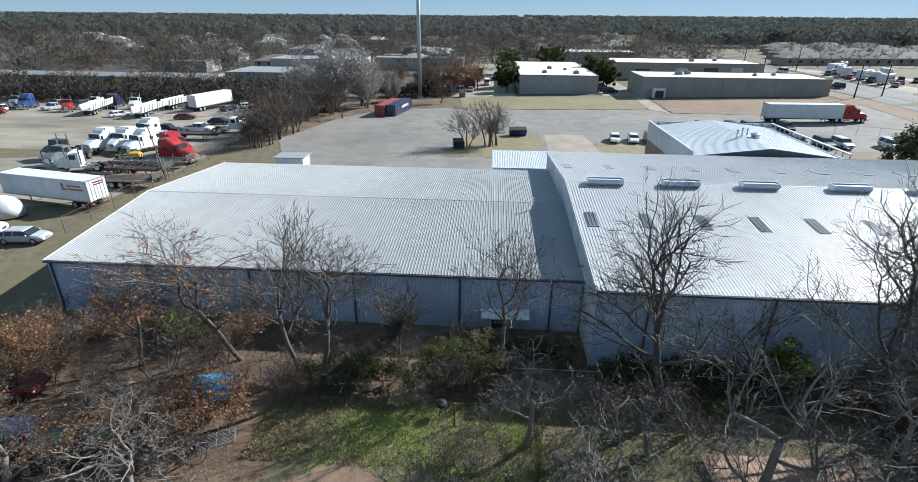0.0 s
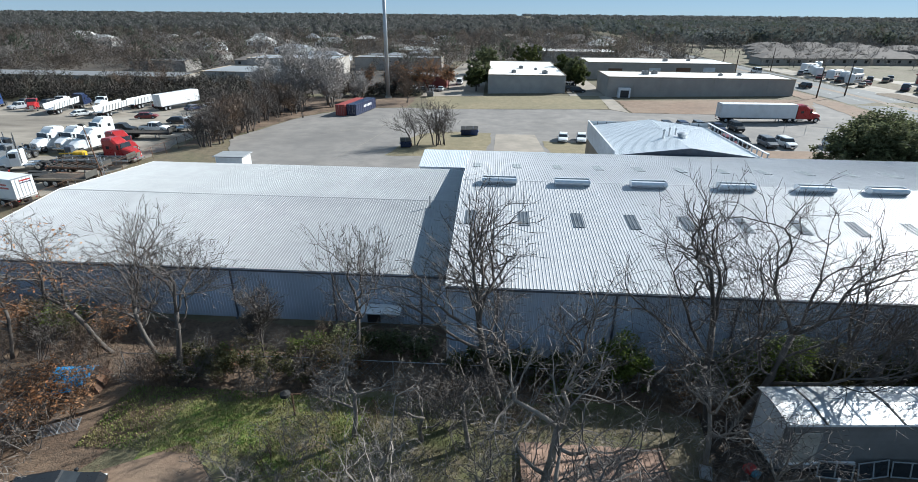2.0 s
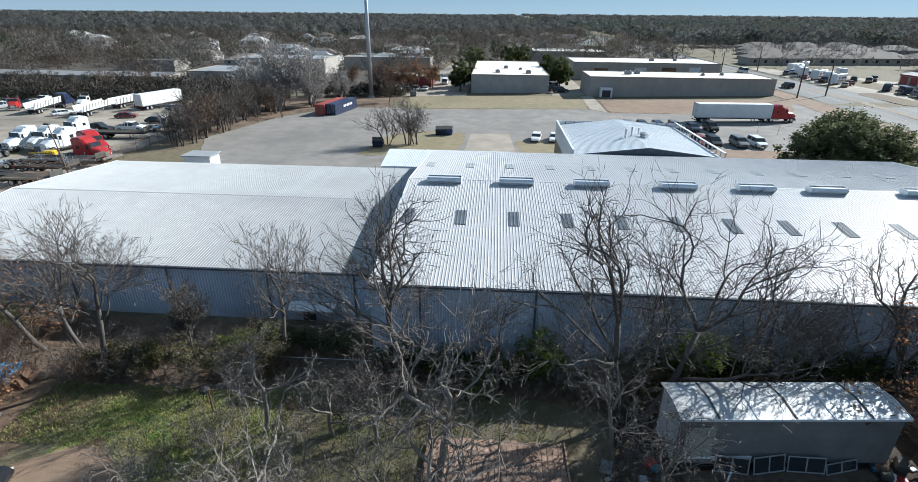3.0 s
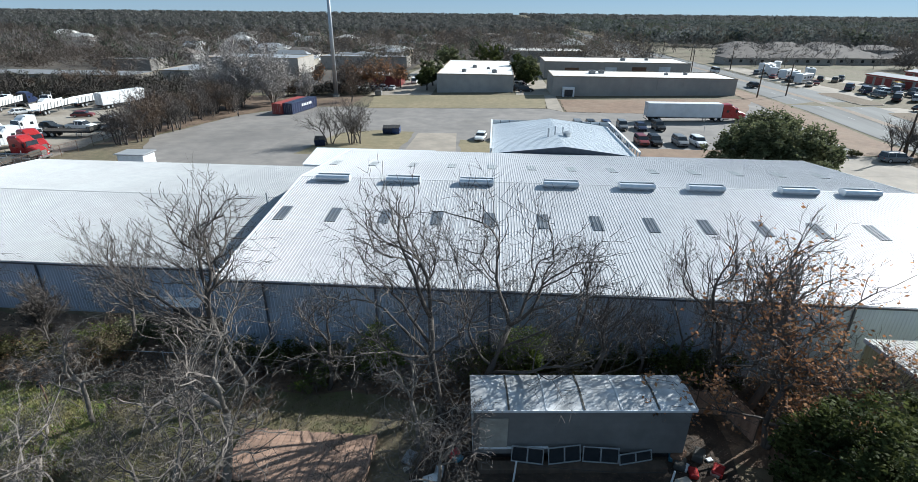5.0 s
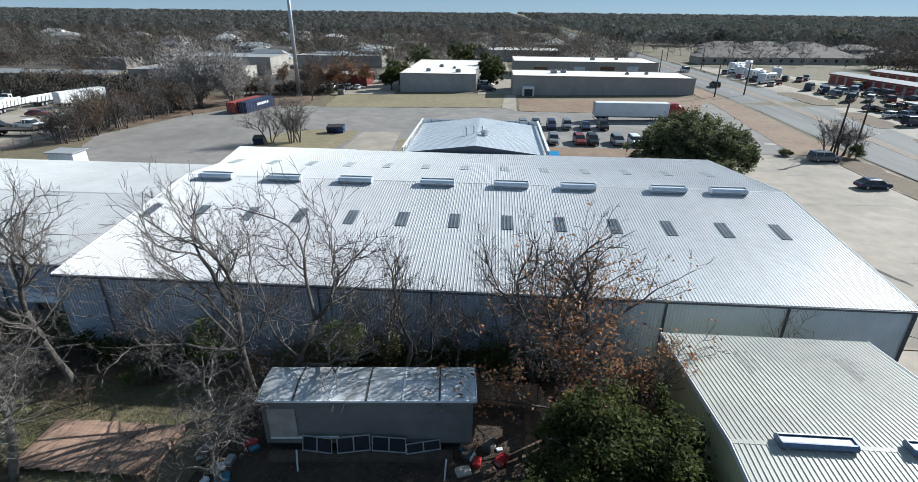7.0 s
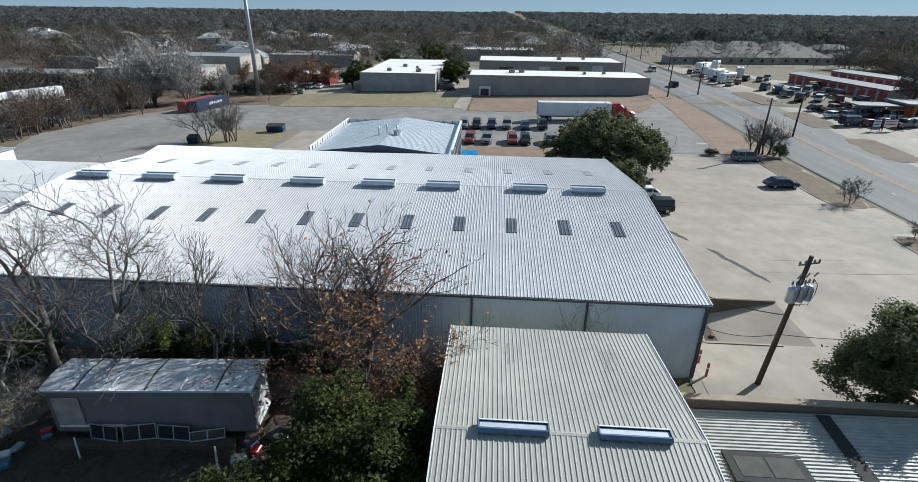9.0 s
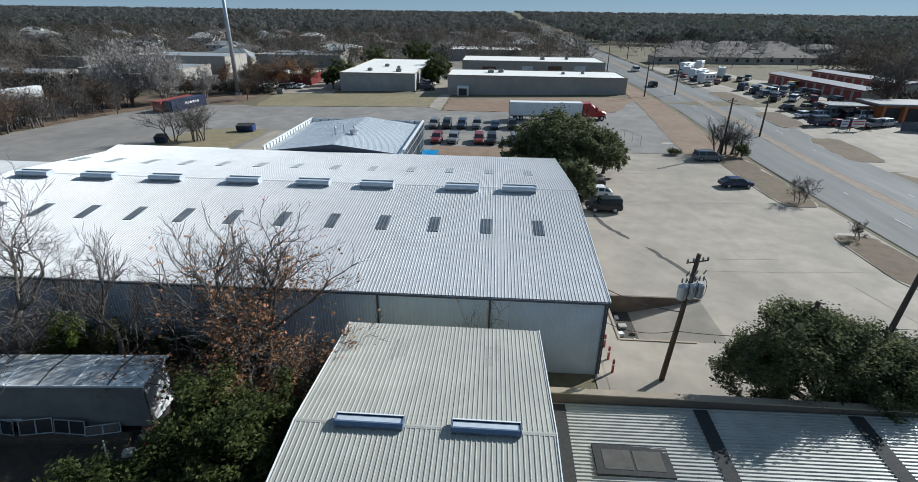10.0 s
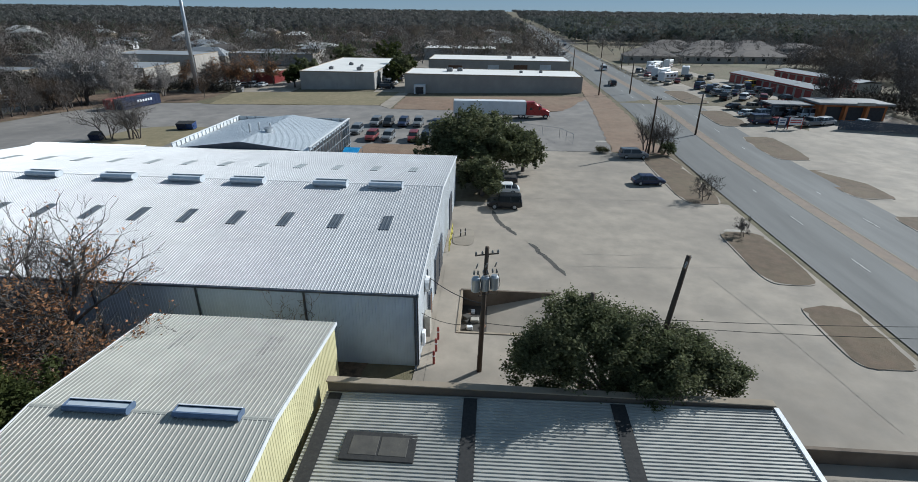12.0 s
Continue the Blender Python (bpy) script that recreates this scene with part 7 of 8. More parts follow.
    if logo:
        for x0, x1, z0, z1, mt in ((3.35, 3.7, 2.4, 3.2, "car_navy"), (3.0, 3.3, 2.4, 2.6, "car_navy"), (0.8, 2.9, 2.85, 3.05, "car_red"), (0.6, 2.9, 2.45, 2.65, "car_red")):
            part("mark", Mesh().box(x0, x1, 1.303, 1.32, z0, z1), mt, th, "printed colour bar")
        for z0, z1, mt in ((3.2, 3.35, "car_red"), (2.95, 3.07, "car_navy")):
            part("mark", Mesh().box(-0.075, -0.052, -0.95, 0.4, z0, z1), mt, th, "printed colour bar")
    return th


# the white trailer truck in the south lot
trailer(-4.28, 88.77, 2.3, "white box semi-trailer hitched to a red truck", logo=False)
tractor("red", 13.9, 89.5, 2.3, "dark red semi truck pulling the white trailer")
# truck yard
trailer(-108.9, 26.1, 169, "white box trailer with coloured bars", 13.2, logo=True, top=3.65)
trailer(-138.9, 99.3, 74, "white box semi-trailer parked in the yard", 12.7)
for x, y, d, L in ((-159.0, 88.8, 104, 12.5), (-144.8, 86.3, 96, 11.5), (-147.3, 101.3, 86, 9.5)):
    trailer(x, y, d, "long open white dump trailer", L, kind="dump")
for x, y, d, L, e, b_ in ((-119.2, 43.6, 3, 11.2, "steel", False), (-117.4, 39.9, -3, 8.8, "rust", False), (-114.2, 34.3, 1, 7.2, "wall_tan", True), (-123.4, 63.2, 3, 10.1, "black", True), (-120.6, 84.8, 15, 8.6, "rust", True)):
    trailer(x, y, d, "empty dark flatbed trailer", L, kind="flat", edge=e, board=b_)
for c, x, y, d, sl in (("white", -128.6, 53.4, -98, True), ("white", -125.2, 54.4, -97, True), ("white", -127.4, 63.8, -103, True), ("white", -121.4, 53.2, -108, True), ("red", -114.8, 51.6, -24, True), ("red", -112.0, 47.2, -10, True), ("grey", -128.2, 44.8, -95, False), ("white", -122.6, 41.0, 204, False), ("black", -131.6, 48.6, -100, False)):
    tractor(c, x, y, d, "%s semi truck parked in the gravel yard" % c, sleeper=sl)
for c, x, y, d in (("navy", -163.2, 104.6, 104), ("white", -157.0, 104.4, -80), ("red", -170.2, 97.0, -58), ("white", -167.4, 103.4, -80), ("blue", -183.6, 99.8, -72), ("white", -114.8, 71.2, 6), ("white", -196.4, 98.6, -60), ("grey", -188.6, 102.6, -75)):
    tractor(c, x, y, d, "%s semi truck parked at the yard's edge" % c, sleeper=c in ("blue", "navy"))
ld = thing("yard_loader", "small yellow loader between the trucks", "loader", (-119.0, 46.6, gz(-119, 46.6) + 0.02), 190)
part("engine_cover", Mesh().box(-1.5, 0.2, -0.6, 0.6, 0.6, 1.5, 0.15), "car_yellow", ld)
part("cab_frame", Mesh().box(0.2, 1.2, -0.55, 0.55, 0.6, 2.3, 0.08), "trim_dark", ld)
for q in (-0.7, 0.7):
    part("lift_arm", Mesh().box(-0.8, 2.0, q - 0.07, q + 0.07, 1.2, 1.4, 0.03), "car_yellow", ld)
part("bucket", Mesh().loft([[(2.0, q, 0.2), (2.7, q, 0.15), (2.1, q, 0.9)] for q in (-0.85, 0.85)]), "crack", ld)
for x in (-1.0, 0.9):
    for q in (-0.75, 0.75):
        wheel(ld, x, q, 0.42, 0.3)
rk = thing("steel_rack", "tall grey welded steel rack at the yard fence", "rack", (-109.2, 39.0, gz(-109, 39)), -37)
for q in (-1.1, 0, 1.1):
    part("upright", Mesh().box(q - 0.05, q + 0.05, -0.05, 0.05, 0, 3.0), "steel", rk)
for k in range(6):
    part("rung", Mesh().box(-1.2, 1.2, -0.09, -0.052, 0.25 + k * 0.5, 0.33 + k * 0.5), "steel", rk)
for q in (-1.1, 1.1):
    part("brace", Mesh().loft([[(q - 0.04, 0.05, 2.2), (q + 0.04, 0.05, 2.2), (q + 0.04, 0.05, 2.3), (q - 0.04, 0.05, 2.3)], [(q - 0.04, 1.0, 0), (q + 0.04, 1.0, 0), (q + 0.04, 1.0, 0.1), (q - 0.04, 1.0, 0.1)]]), "steel", rk)
yp = thing("yard_post", "thin dark leaning lamp post at the truck yard", "post", (-107.9, 37.4, 0))
part("pole", Mesh().tube([(0, 0, -0.1), (-0.5, 0.1, 3.6), (-1.1, 0.2, 7.6)], [0.09, 0.08, 0.06], 8), "rust", yp)
part("lamp_head", Mesh().box(-1.6, -0.8, -0.05, 0.45, 7.5, 7.75, 0.06), "crack", yp)
bt = thing("covered_boat", "white domed cover over a stored boat", "boat cover", (-117.6, 22.6, gz(-117, 22) + 0.02), 25)
part("cover", Mesh().loft([[(a * 1.75, b * 1.5, 0.15) for a, b in oval(-1, 1, -1, 1, 2.2, 16)], [(a * 1.7, b * 1.45, 1.1) for a, b in oval(-1, 1, -1, 1, 2.2, 16)], [(a * 1.25, b * 1.05, 2.0) for a, b in oval(-1, 1, -1, 1, 2.2, 16)], [(a * 0.35, b * 0.3, 2.5) for a, b in oval(-1, 1, -1, 1, 2.2, 16)]]), "trailer_white", bt, smooth=True)
part("skid", Mesh().box(-1.6, 1.6, -0.5, 0.5, 0.0, 0.16), "rust", bt)
# steel stock between the trucks
rnd = random.Random(4)
for k in range(12):
    x, y = rnd.uniform(-118.5, -111.5), 35.9 + 0.18 * k
    m = Mesh()
    L = rnd.uniform(3, 7)
    hb = rnd.uniform(0.35, 0.8)
    m.loft([[(x_, -0.45, 0), (x_, 0.45, 0), (x_, 0.45, 0.07), (x_, 0.06, 0.12), (x_, 0.06, hb - 0.12), (x_, 0.45, hb - 0.07), (x_, 0.45, hb), (x_, -0.45, hb), (x_, -0.45, hb - 0.07), (x_, -0.06, hb - 0.12), (x_, -0.06, 0.12), (x_, -0.45, 0.07)] for x_ in (-L / 2, L / 2)])
    ob = solid("girder", m, ("black", "black", "crack", "black", "rust")[k % 5], "dark steel girder lying on the gravel", "girder", "steel stock")
    ob.matrix_basis = pose(x, y, gz(x, y) + 0.034, 0, 0, rnd.uniform(-3, 3))


# ---- containers, bins, small yard things ----
def container(x, y, turn, material, label, L=12.2):
    th = thing("shipping_container", label, "container", (x, y, gz(x, y) + 0.04), turn, "shipping containers")
    part("floor_frame", Mesh().box(0, L, -1.22, 1.22, 0.05, 0.2, 0.02), material, th)
    for s in (-1, 1):
        m = Mesh()
        n = int(L / 0.28)
        pr = [(0.12 + i * (L - 0.24) / n, s * (1.19 if (i // 2) % 2 else 1.155)) for i in range(n + 1)]
        m.loft([[(x, y, z) for x, y in pr] + [(x, y - s * 0.03, z) for x, y in reversed(pr)] for z in (0.2, 2.48)])
        part("side_wall", m, material, th)
    part("roof", Mesh().box(0.05, L - 0.05, -1.2, 1.2, 2.48, 2.56, 0.02), material, th)
    for x in (0, L - 0.12):
        for s in (-1, 1):
            part("corner_post", Mesh().box(x, x + 0.12, s * 1.15 - 0.07, s * 1.15 + 0.07, 0.2, 2.58, 0.01), material, th)
    for s in (-1, 1):
        d = part("door", Mesh().box(0.02, 0.07, s * 0.56 - 0.54, s * 0.56 + 0.54, 0.22, 2.45, 0.01), material, th)
        for q in (-0.2, 0.25):
            part("lock_rod", Mesh().tube([(-0.02, s * 0.56 + q, 0.2), (-0.02, s * 0.56 + q, 2.5)], 0.02, 6), "steel", d)
    part("end_wall", Mesh().box(L - 0.07, L - 0.02, -1.15, 1.15, 0.2, 2.45), material, th)
    return th


container(-89.67, 92.96, 80.2, "orange_paint", "orange-red shipping container standing in the lot")
b = container(-87.1, 93.32, 80.2, "car_navy", "dark blue shipping container with white marks")
for k in range(6):
    part("mark", Mesh().box(4.6 + k * 0.85, 5.15 + k * 0.85, -1.225, -1.198, 1.25, 1.85), "trim_white", b, "white printed bar")


def skip(x, y, turn, material, label):
    th = thing("dumpster", label, "dumpster", (x, y, gz(x, y) + 0.05), turn, "dumpsters")
    m = Mesh().loft([[(-0.8, -0.9, 0.12), (0.6, -0.9, 0.12), (0.6, 0.9, 0.12), (-0.8, 0.9, 0.12)], [(-0.85, -0.92, 1.5), (0.95, -0.92, 1.2), (0.95, 0.92, 1.2), (-0.85, 0.92, 1.5)]])
    part("bin_body", m, material, th)
    for s in (-1, 1):
        part("lid", Mesh().loft([[(-0.9, s * 0.47 - 0.45, 1.52), (1.0, s * 0.47 - 0.45, 1.22), (1.0, s * 0.47 + 0.45, 1.22), (-0.9, s * 0.47 + 0.45, 1.52)], [(-0.88, s * 0.47 - 0.43, 1.57), (0.98, s * 0.47 - 0.43, 1.27), (0.98, s * 0.47 + 0.43, 1.27), (-0.88, s * 0.47 + 0.43, 1.57)]]), "black", th)
        part("fork_pocket", Mesh().box(-0.3, 0.5, s * 0.98 - 0.08, s * 0.98 + 0.08, 0.7, 0.9, 0.02), material, th)
        for x in (-0.6, 0.4):
            part("caster", Mesh().tube([(x, s * 0.7 - 0.04, 0.07), (x, s * 0.7 + 0.04, 0.07)], 0.07, 8), "black", th)


skip(-57.22, 72.42, -89.9, "car_blue", "blue metal dumpster with black lids")
skip(-58.7, 72.15, -83.7, "car_navy", "dark blue metal dumpster with black lids")
skip(-72.14, 126.44, -89.9, "hvac", "grey metal dumpster by the far drive")
skip(-68.77, 60.81, -77.5, "car_navy", "dark dumpster behind bare trees")
tp = thing("tarp_cover", "bright blue tarp over stacked goods", "tarp")
part("cover", Mesh().loft([[(-18.9, 43.8, 0), (-14.4, 43.8, 0), (-14.4, 47.0, 0), (-18.9, 47.0, 0)], [(-18.7, 44.0, 1.5), (-14.6, 44.0, 1.3), (-14.6, 46.8, 1.35), (-18.7, 46.8, 1.6)], [(-17.9, 44.5, 1.75), (-15.3, 44.5, 1.6), (-15.3, 46.3, 1.65), (-17.9, 46.3, 1.85)]]), "tarp_blue", tp)
part("rope", Mesh().tube([(-18.95, 45.4, 0.1), (-18.7, 45.4, 1.6), (-16.6, 45.4, 1.9), (-14.55, 45.4, 1.5), (-14.35, 45.4, 0.1)], 0.02, 5), "trim_white", tp)
rp = thing("rusty_sheets", "stacked rusty roofing sheets behind the warehouse", "sheets")
for k in range(4):
    part("sheet", Mesh().box(-70.7 + k * 0.2, -65.8 + k * 0.2, 35.5, 38.0, 0.05 + k * 0.3, 0.3 + k * 0.3, 0.02), "orange_wall" if k % 2 else "rust", rp)
part("sheet", Mesh().box(-65.3, -62.9, 34.0, 37.0, 0.05, 1.6, 0.05), "kerb", rp)


# fences
def mesh_fence(name, label, pts, h=1.8, step=3.0, material="steel", boards=False, board="wood"):
    th = thing(name, label, "fence")
    for a, b in zip(pts, pts[1:]):
        n = max(1, round(math.dist(a, b) / step))
        ps = [(a[0] + (b[0] - a[0]) * i / n, a[1] + (b[1] - a[1]) * i / n) for i in range(n + 1)]
        for p in ps:
            part("post", Mesh().tube([(*p, gz(*p) - 0.1), (*p, gz(*p) + h + 0.05)], 0.035, 6), material, th)
        for p, q in zip(ps, ps[1:]):
            if boards:
                k = max(1, int(math.dist(p, q) / 0.15))
                for i in range(k):
                    x, y = p[0] + (q[0] - p[0]) * (i + 0.5) / k, p[1] + (q[1] - p[1]) * (i + 0.5) / k
                    hh = h + 0.05 * ((i * 7) % 3)
                    dx, dy = (q[0] - p[0]) / k * 0.46, (q[1] - p[1]) / k * 0.46
                    m = Mesh().loft([[(x - dx - dy * 0.1, y - dy + dx * 0.1, z), (x + dx - dy * 0.1, y + dy + dx * 0.1, z), (x + dx + dy * 0.1, y + dy - dx * 0.1, z), (x - dx + dy * 0.1, y - dy - dx * 0.1, z)] for z in (gz(x, y), gz(x, y) + hh)])
                    part("board", m, board, th)
            part("rail", Mesh().tube([(*p, gz(*p) + h), (*q, gz(*q) + h)], 0.025, 5), material, th)
            if not boards:
                m = Mesh()
                d = math.dist(p, q)
                k = int(d / 0.35)
                for i in range(k):
                    for s in (0, 1):
                        u0, u1 = (i / k, (i + 1) / k) if s else ((i + 1) / k, i / k)
                        for z0 in (0.05, h * 0.36, h * 0.68):
                            A = Vector((p[0] + (q[0] - p[0]) * u0, p[1] + (q[1] - p[1]) * u0, gz(*p) + z0))
                            B = Vector((p[0] + (q[0] - p[0]) * u1, p[1] + (q[1] - p[1]) * u1, gz(*p) + z0 + h * 0.31))
                            w = Vector((0, 0, 0.008))
                            m.poly([A - w, A + w, B + w, B - w])
                part("mesh_panel", m, material, th)
    return th


mesh_fence("chain_link_fence", "rusty chain-link fence round the truck yard", [(-107.4, 18.5), (-107.6, 34.0), (-107.9, 56.0), (-109.4, 65.95), (-110.82, 86.67), (-120.69, 109.62)], 1.9, 3.5, "rust")
mesh_fence("chain_link_fence", "grey chain-link fence in the car park", [(4.86, 78.42), (17.75, 72.28), (19.75, 67.53)], 1.9, 3.2)
mesh_fence("wire_fence", "thin wire fence behind the yard", [(-77.09, -2.65), (-65.19, -2.19), (-53.29, -2.13), (-40.39, -2.05)], 1.3, 3.0, "steel")
ypole = thing("clothes_post", "thin rusty yard post with an arm", "post", (-64.4, -6.0, 0))
part("post", Mesh().tube([(0, 0, 0), (0, 0, 1.6)], 0.05, 8), "rust", ypole)
part("arm", Mesh().tube([(-0.1, 0, 1.55), (0.5, 0.05, 1.6)], 0.035, 6), "rust", ypole)
grill = thing("barbecue", "small dark kettle barbecue in the yard", "barbecue", (-65.2, -5.2, 0))
part("kettle", Mesh().tube([(0, 0, 0.6), (0, 0, 0.75), (0, 0, 0.95), (0, 0, 1.08)], [0.12, 0.32, 0.3, 0.05], 12), "black", grill)
for a in (0, 2.1, 4.2):
    part("leg", Mesh().tube([(math.cos(a) * 0.3, math.sin(a) * 0.3, 0), (math.cos(a) * 0.12, math.sin(a) * 0.12, 0.65)], 0.02, 5), "black", grill)

# mobile home
mob = thing("mobile_home", "grey single-wide mobile home with a stained white roof", "mobile home")
SKEW = Matrix.Translation((-32.8, -6.7, 0)) @ Matrix.Rotation(radians(4.5), 4, "Z") @ Matrix.Translation((32.8, 6.7, 0))
mob.matrix_basis = SKEW
MX0, MX1, MY0, MYR, MY1, MZ = -38.45, -27.15, -8.1, -6.7, -5.3, 3.6
part("wall_back", Mesh().box(MX0, MX1, MY1 - 0.27, MY1 - 0.15, 0.5, MZ - 0.1), "mobile_siding", mob)
part("wall_front", Mesh().box(MX0, MX1, MY0 + 0.15, MY0 + 0.27, 0.5, MZ - 0.1), "mobile_siding", mob)
for k in range(14):
    part("siding_board", Mesh().loft([[(x, MY0 + 0.15, 0.62 + k * 0.2), (x, MY0 + 0.11, 0.62 + k * 0.2), (x, MY0 + 0.14, 0.82 + k * 0.2), (x, MY0 + 0.15, 0.82 + k * 0.2)] for x in (MX0, MX1)]), "mobile_siding", mob)
for x in (MX0, MX1 - 0.12):
    part("wall_end", Mesh().loft([[(xx, MY0 + 0.28, 0.5), (xx, MY0 + 0.28, MZ - 0.08), (xx, MYR, MZ + 0.08), (xx, MY1 - 0.28, MZ - 0.08), (xx, MY1 - 0.28, 0.5)] for xx in (x, x + 0.12)]), "trim_white", mob)
part("skirt", Mesh().box(MX0 + 0.1, MX1 - 0.1, MY0 + 0.35, MY1 - 0.35, 0.0, 0.5), "black", mob)
n = 6
for i in range(n):
    a, b_ = MX0 - 0.15 + (MX1 - MX0 + 0.3) * i / n, MX0 - 0.15 + (MX1 - MX0 + 0.3) * (i + 1) / n
    for y0, y1 in ((MY0, MYR), (MY1, MYR)):
        part("roof_panel", Mesh().loft([[(x, y0, MZ - 0.06), (x, y1, MZ + 0.12), (x, y1, MZ + 0.18), (x, y0, MZ)] for x in (a + 0.008, b_ - 0.008)]), "mobile_roof", mob)
    if i:
        part("roof_seam", Mesh().loft([[(x, MY0 - 0.01, MZ - 0.02), (x, MYR, MZ + 0.16), (x, MY1 + 0.01, MZ - 0.02), (x, MY1 + 0.01, MZ + 0.03), (x, MYR, MZ + 0.21), (x, MY0 - 0.01, MZ + 0.03)] for x in (a - 0.05, a + 0.05)]), "crack" if i % 2 else "trim_white", mob)
part("fascia", Mesh().box(MX0 - 0.17, MX1 + 0.17, MY0 - 0.04, MY0 + 0.02, MZ - 0.12, MZ + 0.005), "trim_white", mob)
part("rake_board", Mesh().loft([[(x, MY0, MZ - 0.14), (x, MYR, MZ + 0.04), (x, MY1, MZ - 0.14), (x, MY1, MZ + 0.02), (x, MYR, MZ + 0.2), (x, MY0, MZ + 0.02)] for x in (MX1 + 0.16, MX1 + 0.21)]), "trim_white", mob)
part("roof_vent", Mesh().box(-29.6, -29.2, -6.2, -5.9, MZ, MZ + 0.25, 0.02), "trim_white", mob)
part("door_panel", Mesh().box(MX0 + 0.3, MX0 + 1.8, MY0 + 0.02, MY0 + 0.1, 0.9, 3.0, 0.02), "kerb", mob, "pale door panel")
part("trim_board", Mesh().box(MX0 + 0.3, MX0 + 4.0, MY0 + 0.0, MY0 + 0.1, 0.95, 1.08, 0.01), "trim_white", mob)
for i, (x, w, h, tilt) in enumerate(((-35.6, 1.7, 0.95, 12), (-33.6, 1.8, 0.95, 16), (-31.7, 1.9, 0.9, 14), (-29.8, 1.9, 0.6, 20))):
    wn = thing("window_frame", "old white window frame leaning on the mobile home", "window frame", (x, MY0 - 0.15, 0.02), 0, "leaning window frames")
    wn.matrix_basis = SKEW @ pose(x, MY0 - 0.35, 0.35, -tilt, 0, (-9, 8, -5, 11)[i])
    for a, b_, c, d in ((-w / 2, w / 2, 0, 0.06), (-w / 2, w / 2, h - 0.06, h), (-w / 2, -w / 2 + 0.06, 0.06, h - 0.06), (w / 2 - 0.06, w / 2, 0.06, h - 0.06), (-0.04, 0.04, 0.06, h - 0.06)):
        part("frame_bar", Mesh().box(a, b_, -0.03, 0.03, c, d, 0.008), "steel", wn)
    part("pane", Mesh().box(-w / 2 + 0.09, w / 2 - 0.09, -0.008, 0.008, 0.09, h - 0.09), "glass", wn)
bench = solid("work_bench", Mesh().box(-38.2, -28.2, MY0 - 0.75, MY0 - 0.15, 0.0, 0.34, 0.03), "pole_wood", "low dark timber ledge under the window frames", "ledge")
bench.matrix_basis = SKEW
for x in (-36.2, -28.4):
    p = solid("line_post", Mesh().tube([(x, -9.7, 0), (x + 0.1, -9.7, 1.5)], 0.05, 6), "trim_white", "short pale clothes line post", "post", "line posts")
cable([(-36.1, -9.7, 1.45), (-28.3, -9.7, 1.45)], 0.25, 0.015, "thin white clothes line")
rnd = random.Random(3)
for k in range(22):
    x, y = (rnd.uniform(-27.6, -25.4), rnd.uniform(-9.2, -7.2)) if k < 12 else (rnd.uniform(-41.9, -39.0), rnd.uniform(-11.3, -8.1))
    s = rnd.uniform(0.15, 0.45)
    m = Mesh().box(-s, s, -s * 0.7, s * 0.7, 0, s * rnd.uniform(0.5, 1.2), s * 0.15)
    ob = solid("yard_junk", m, ("trim_white", "kerb", "car_red", "crack", "rust", "car_teal", "steel")[k % 7], "scrap item lying in the yard", "junk", "yard junk")
    ob.matrix_basis = pose(x, y, 0.03, 0, 0, rnd.uniform(0, 90))

mesh_fence("board_fence", "dark weathered board fence round a small yard", [(-27.0, -3.7), (-23.2, -3.8), (-22.6, -6.0)], 1.7, 2.0, "pole_wood", boards=True)

# board deck in the yard
deck = thing("board_deck", "weathered red-brown board platform on the ground", "deck")
for k in range(24):
    a = -51.3 + k * 0.31
    part("board", Mesh().box(a, a + 0.29, -10.9 + 0.05 * (k % 3), -7.4 + 0.04 * (k % 4), 0.28, 0.33, 0.008), "wood", deck)
for y in (-10.4, -9.1, -7.9):
    part("joist", Mesh().box(-51.3, -43.9, y - 0.06, y + 0.06, 0.02, 0.28), "pole_wood", deck)
part("edge_board", Mesh().box(-43.85, -43.75, -10.9, -7.3, 0.0, 0.42, 0.01), "wood", deck)

# tarped car and debris on the brushy side
tc = thing("tarped_pile", "blue tarp thrown over a junk pile", "tarp", (-78.9, -4.6, 0), 20)
part("heap_body", Mesh().loft([[(-1.6, -1.0, 0), (1.5, -1.1, 0), (1.7, 1.0, 0), (-1.5, 1.1, 0)], [(-1.3, -0.8, 0.9), (1.2, -0.9, 0.7), (1.4, 0.8, 0.8), (-1.2, 0.9, 1.0)]]), "rust", tc)
part("tarp", Mesh().loft([[(-1.7, -1.1, 0.5), (0.9, -1.2, 0.6), (1.0, 1.0, 0.75), (-1.6, 1.2, 0.7)], [(-1.3, -0.8, 1.02), (0.7, -0.9, 0.85), (0.8, 0.8, 0.95), (-1.2, 0.9, 1.12)], [(-0.6, -0.3, 1.2), (0.4, -0.4, 1.0), (0.4, 0.4, 1.08), (-0.6, 0.4, 1.25)]]), "tarp_blue", tc)
gp = thing("grid_panel", "rusty metal grid panel lying on the ground", "panel", (-77.3, -8.1, 0.05), 25)
for k in range(10):
    part("bar", Mesh().box(-1.0, 1.0, -0.5 + k * 0.11, -0.47 + k * 0.11, 0.02, 0.05), "steel", gp)
for x in (-0.95, 0, 0.95):
    part("cross_bar", Mesh().box(x - 0.02, x + 0.02, -0.52, 0.54, 0.05, 0.08), "steel", gp)

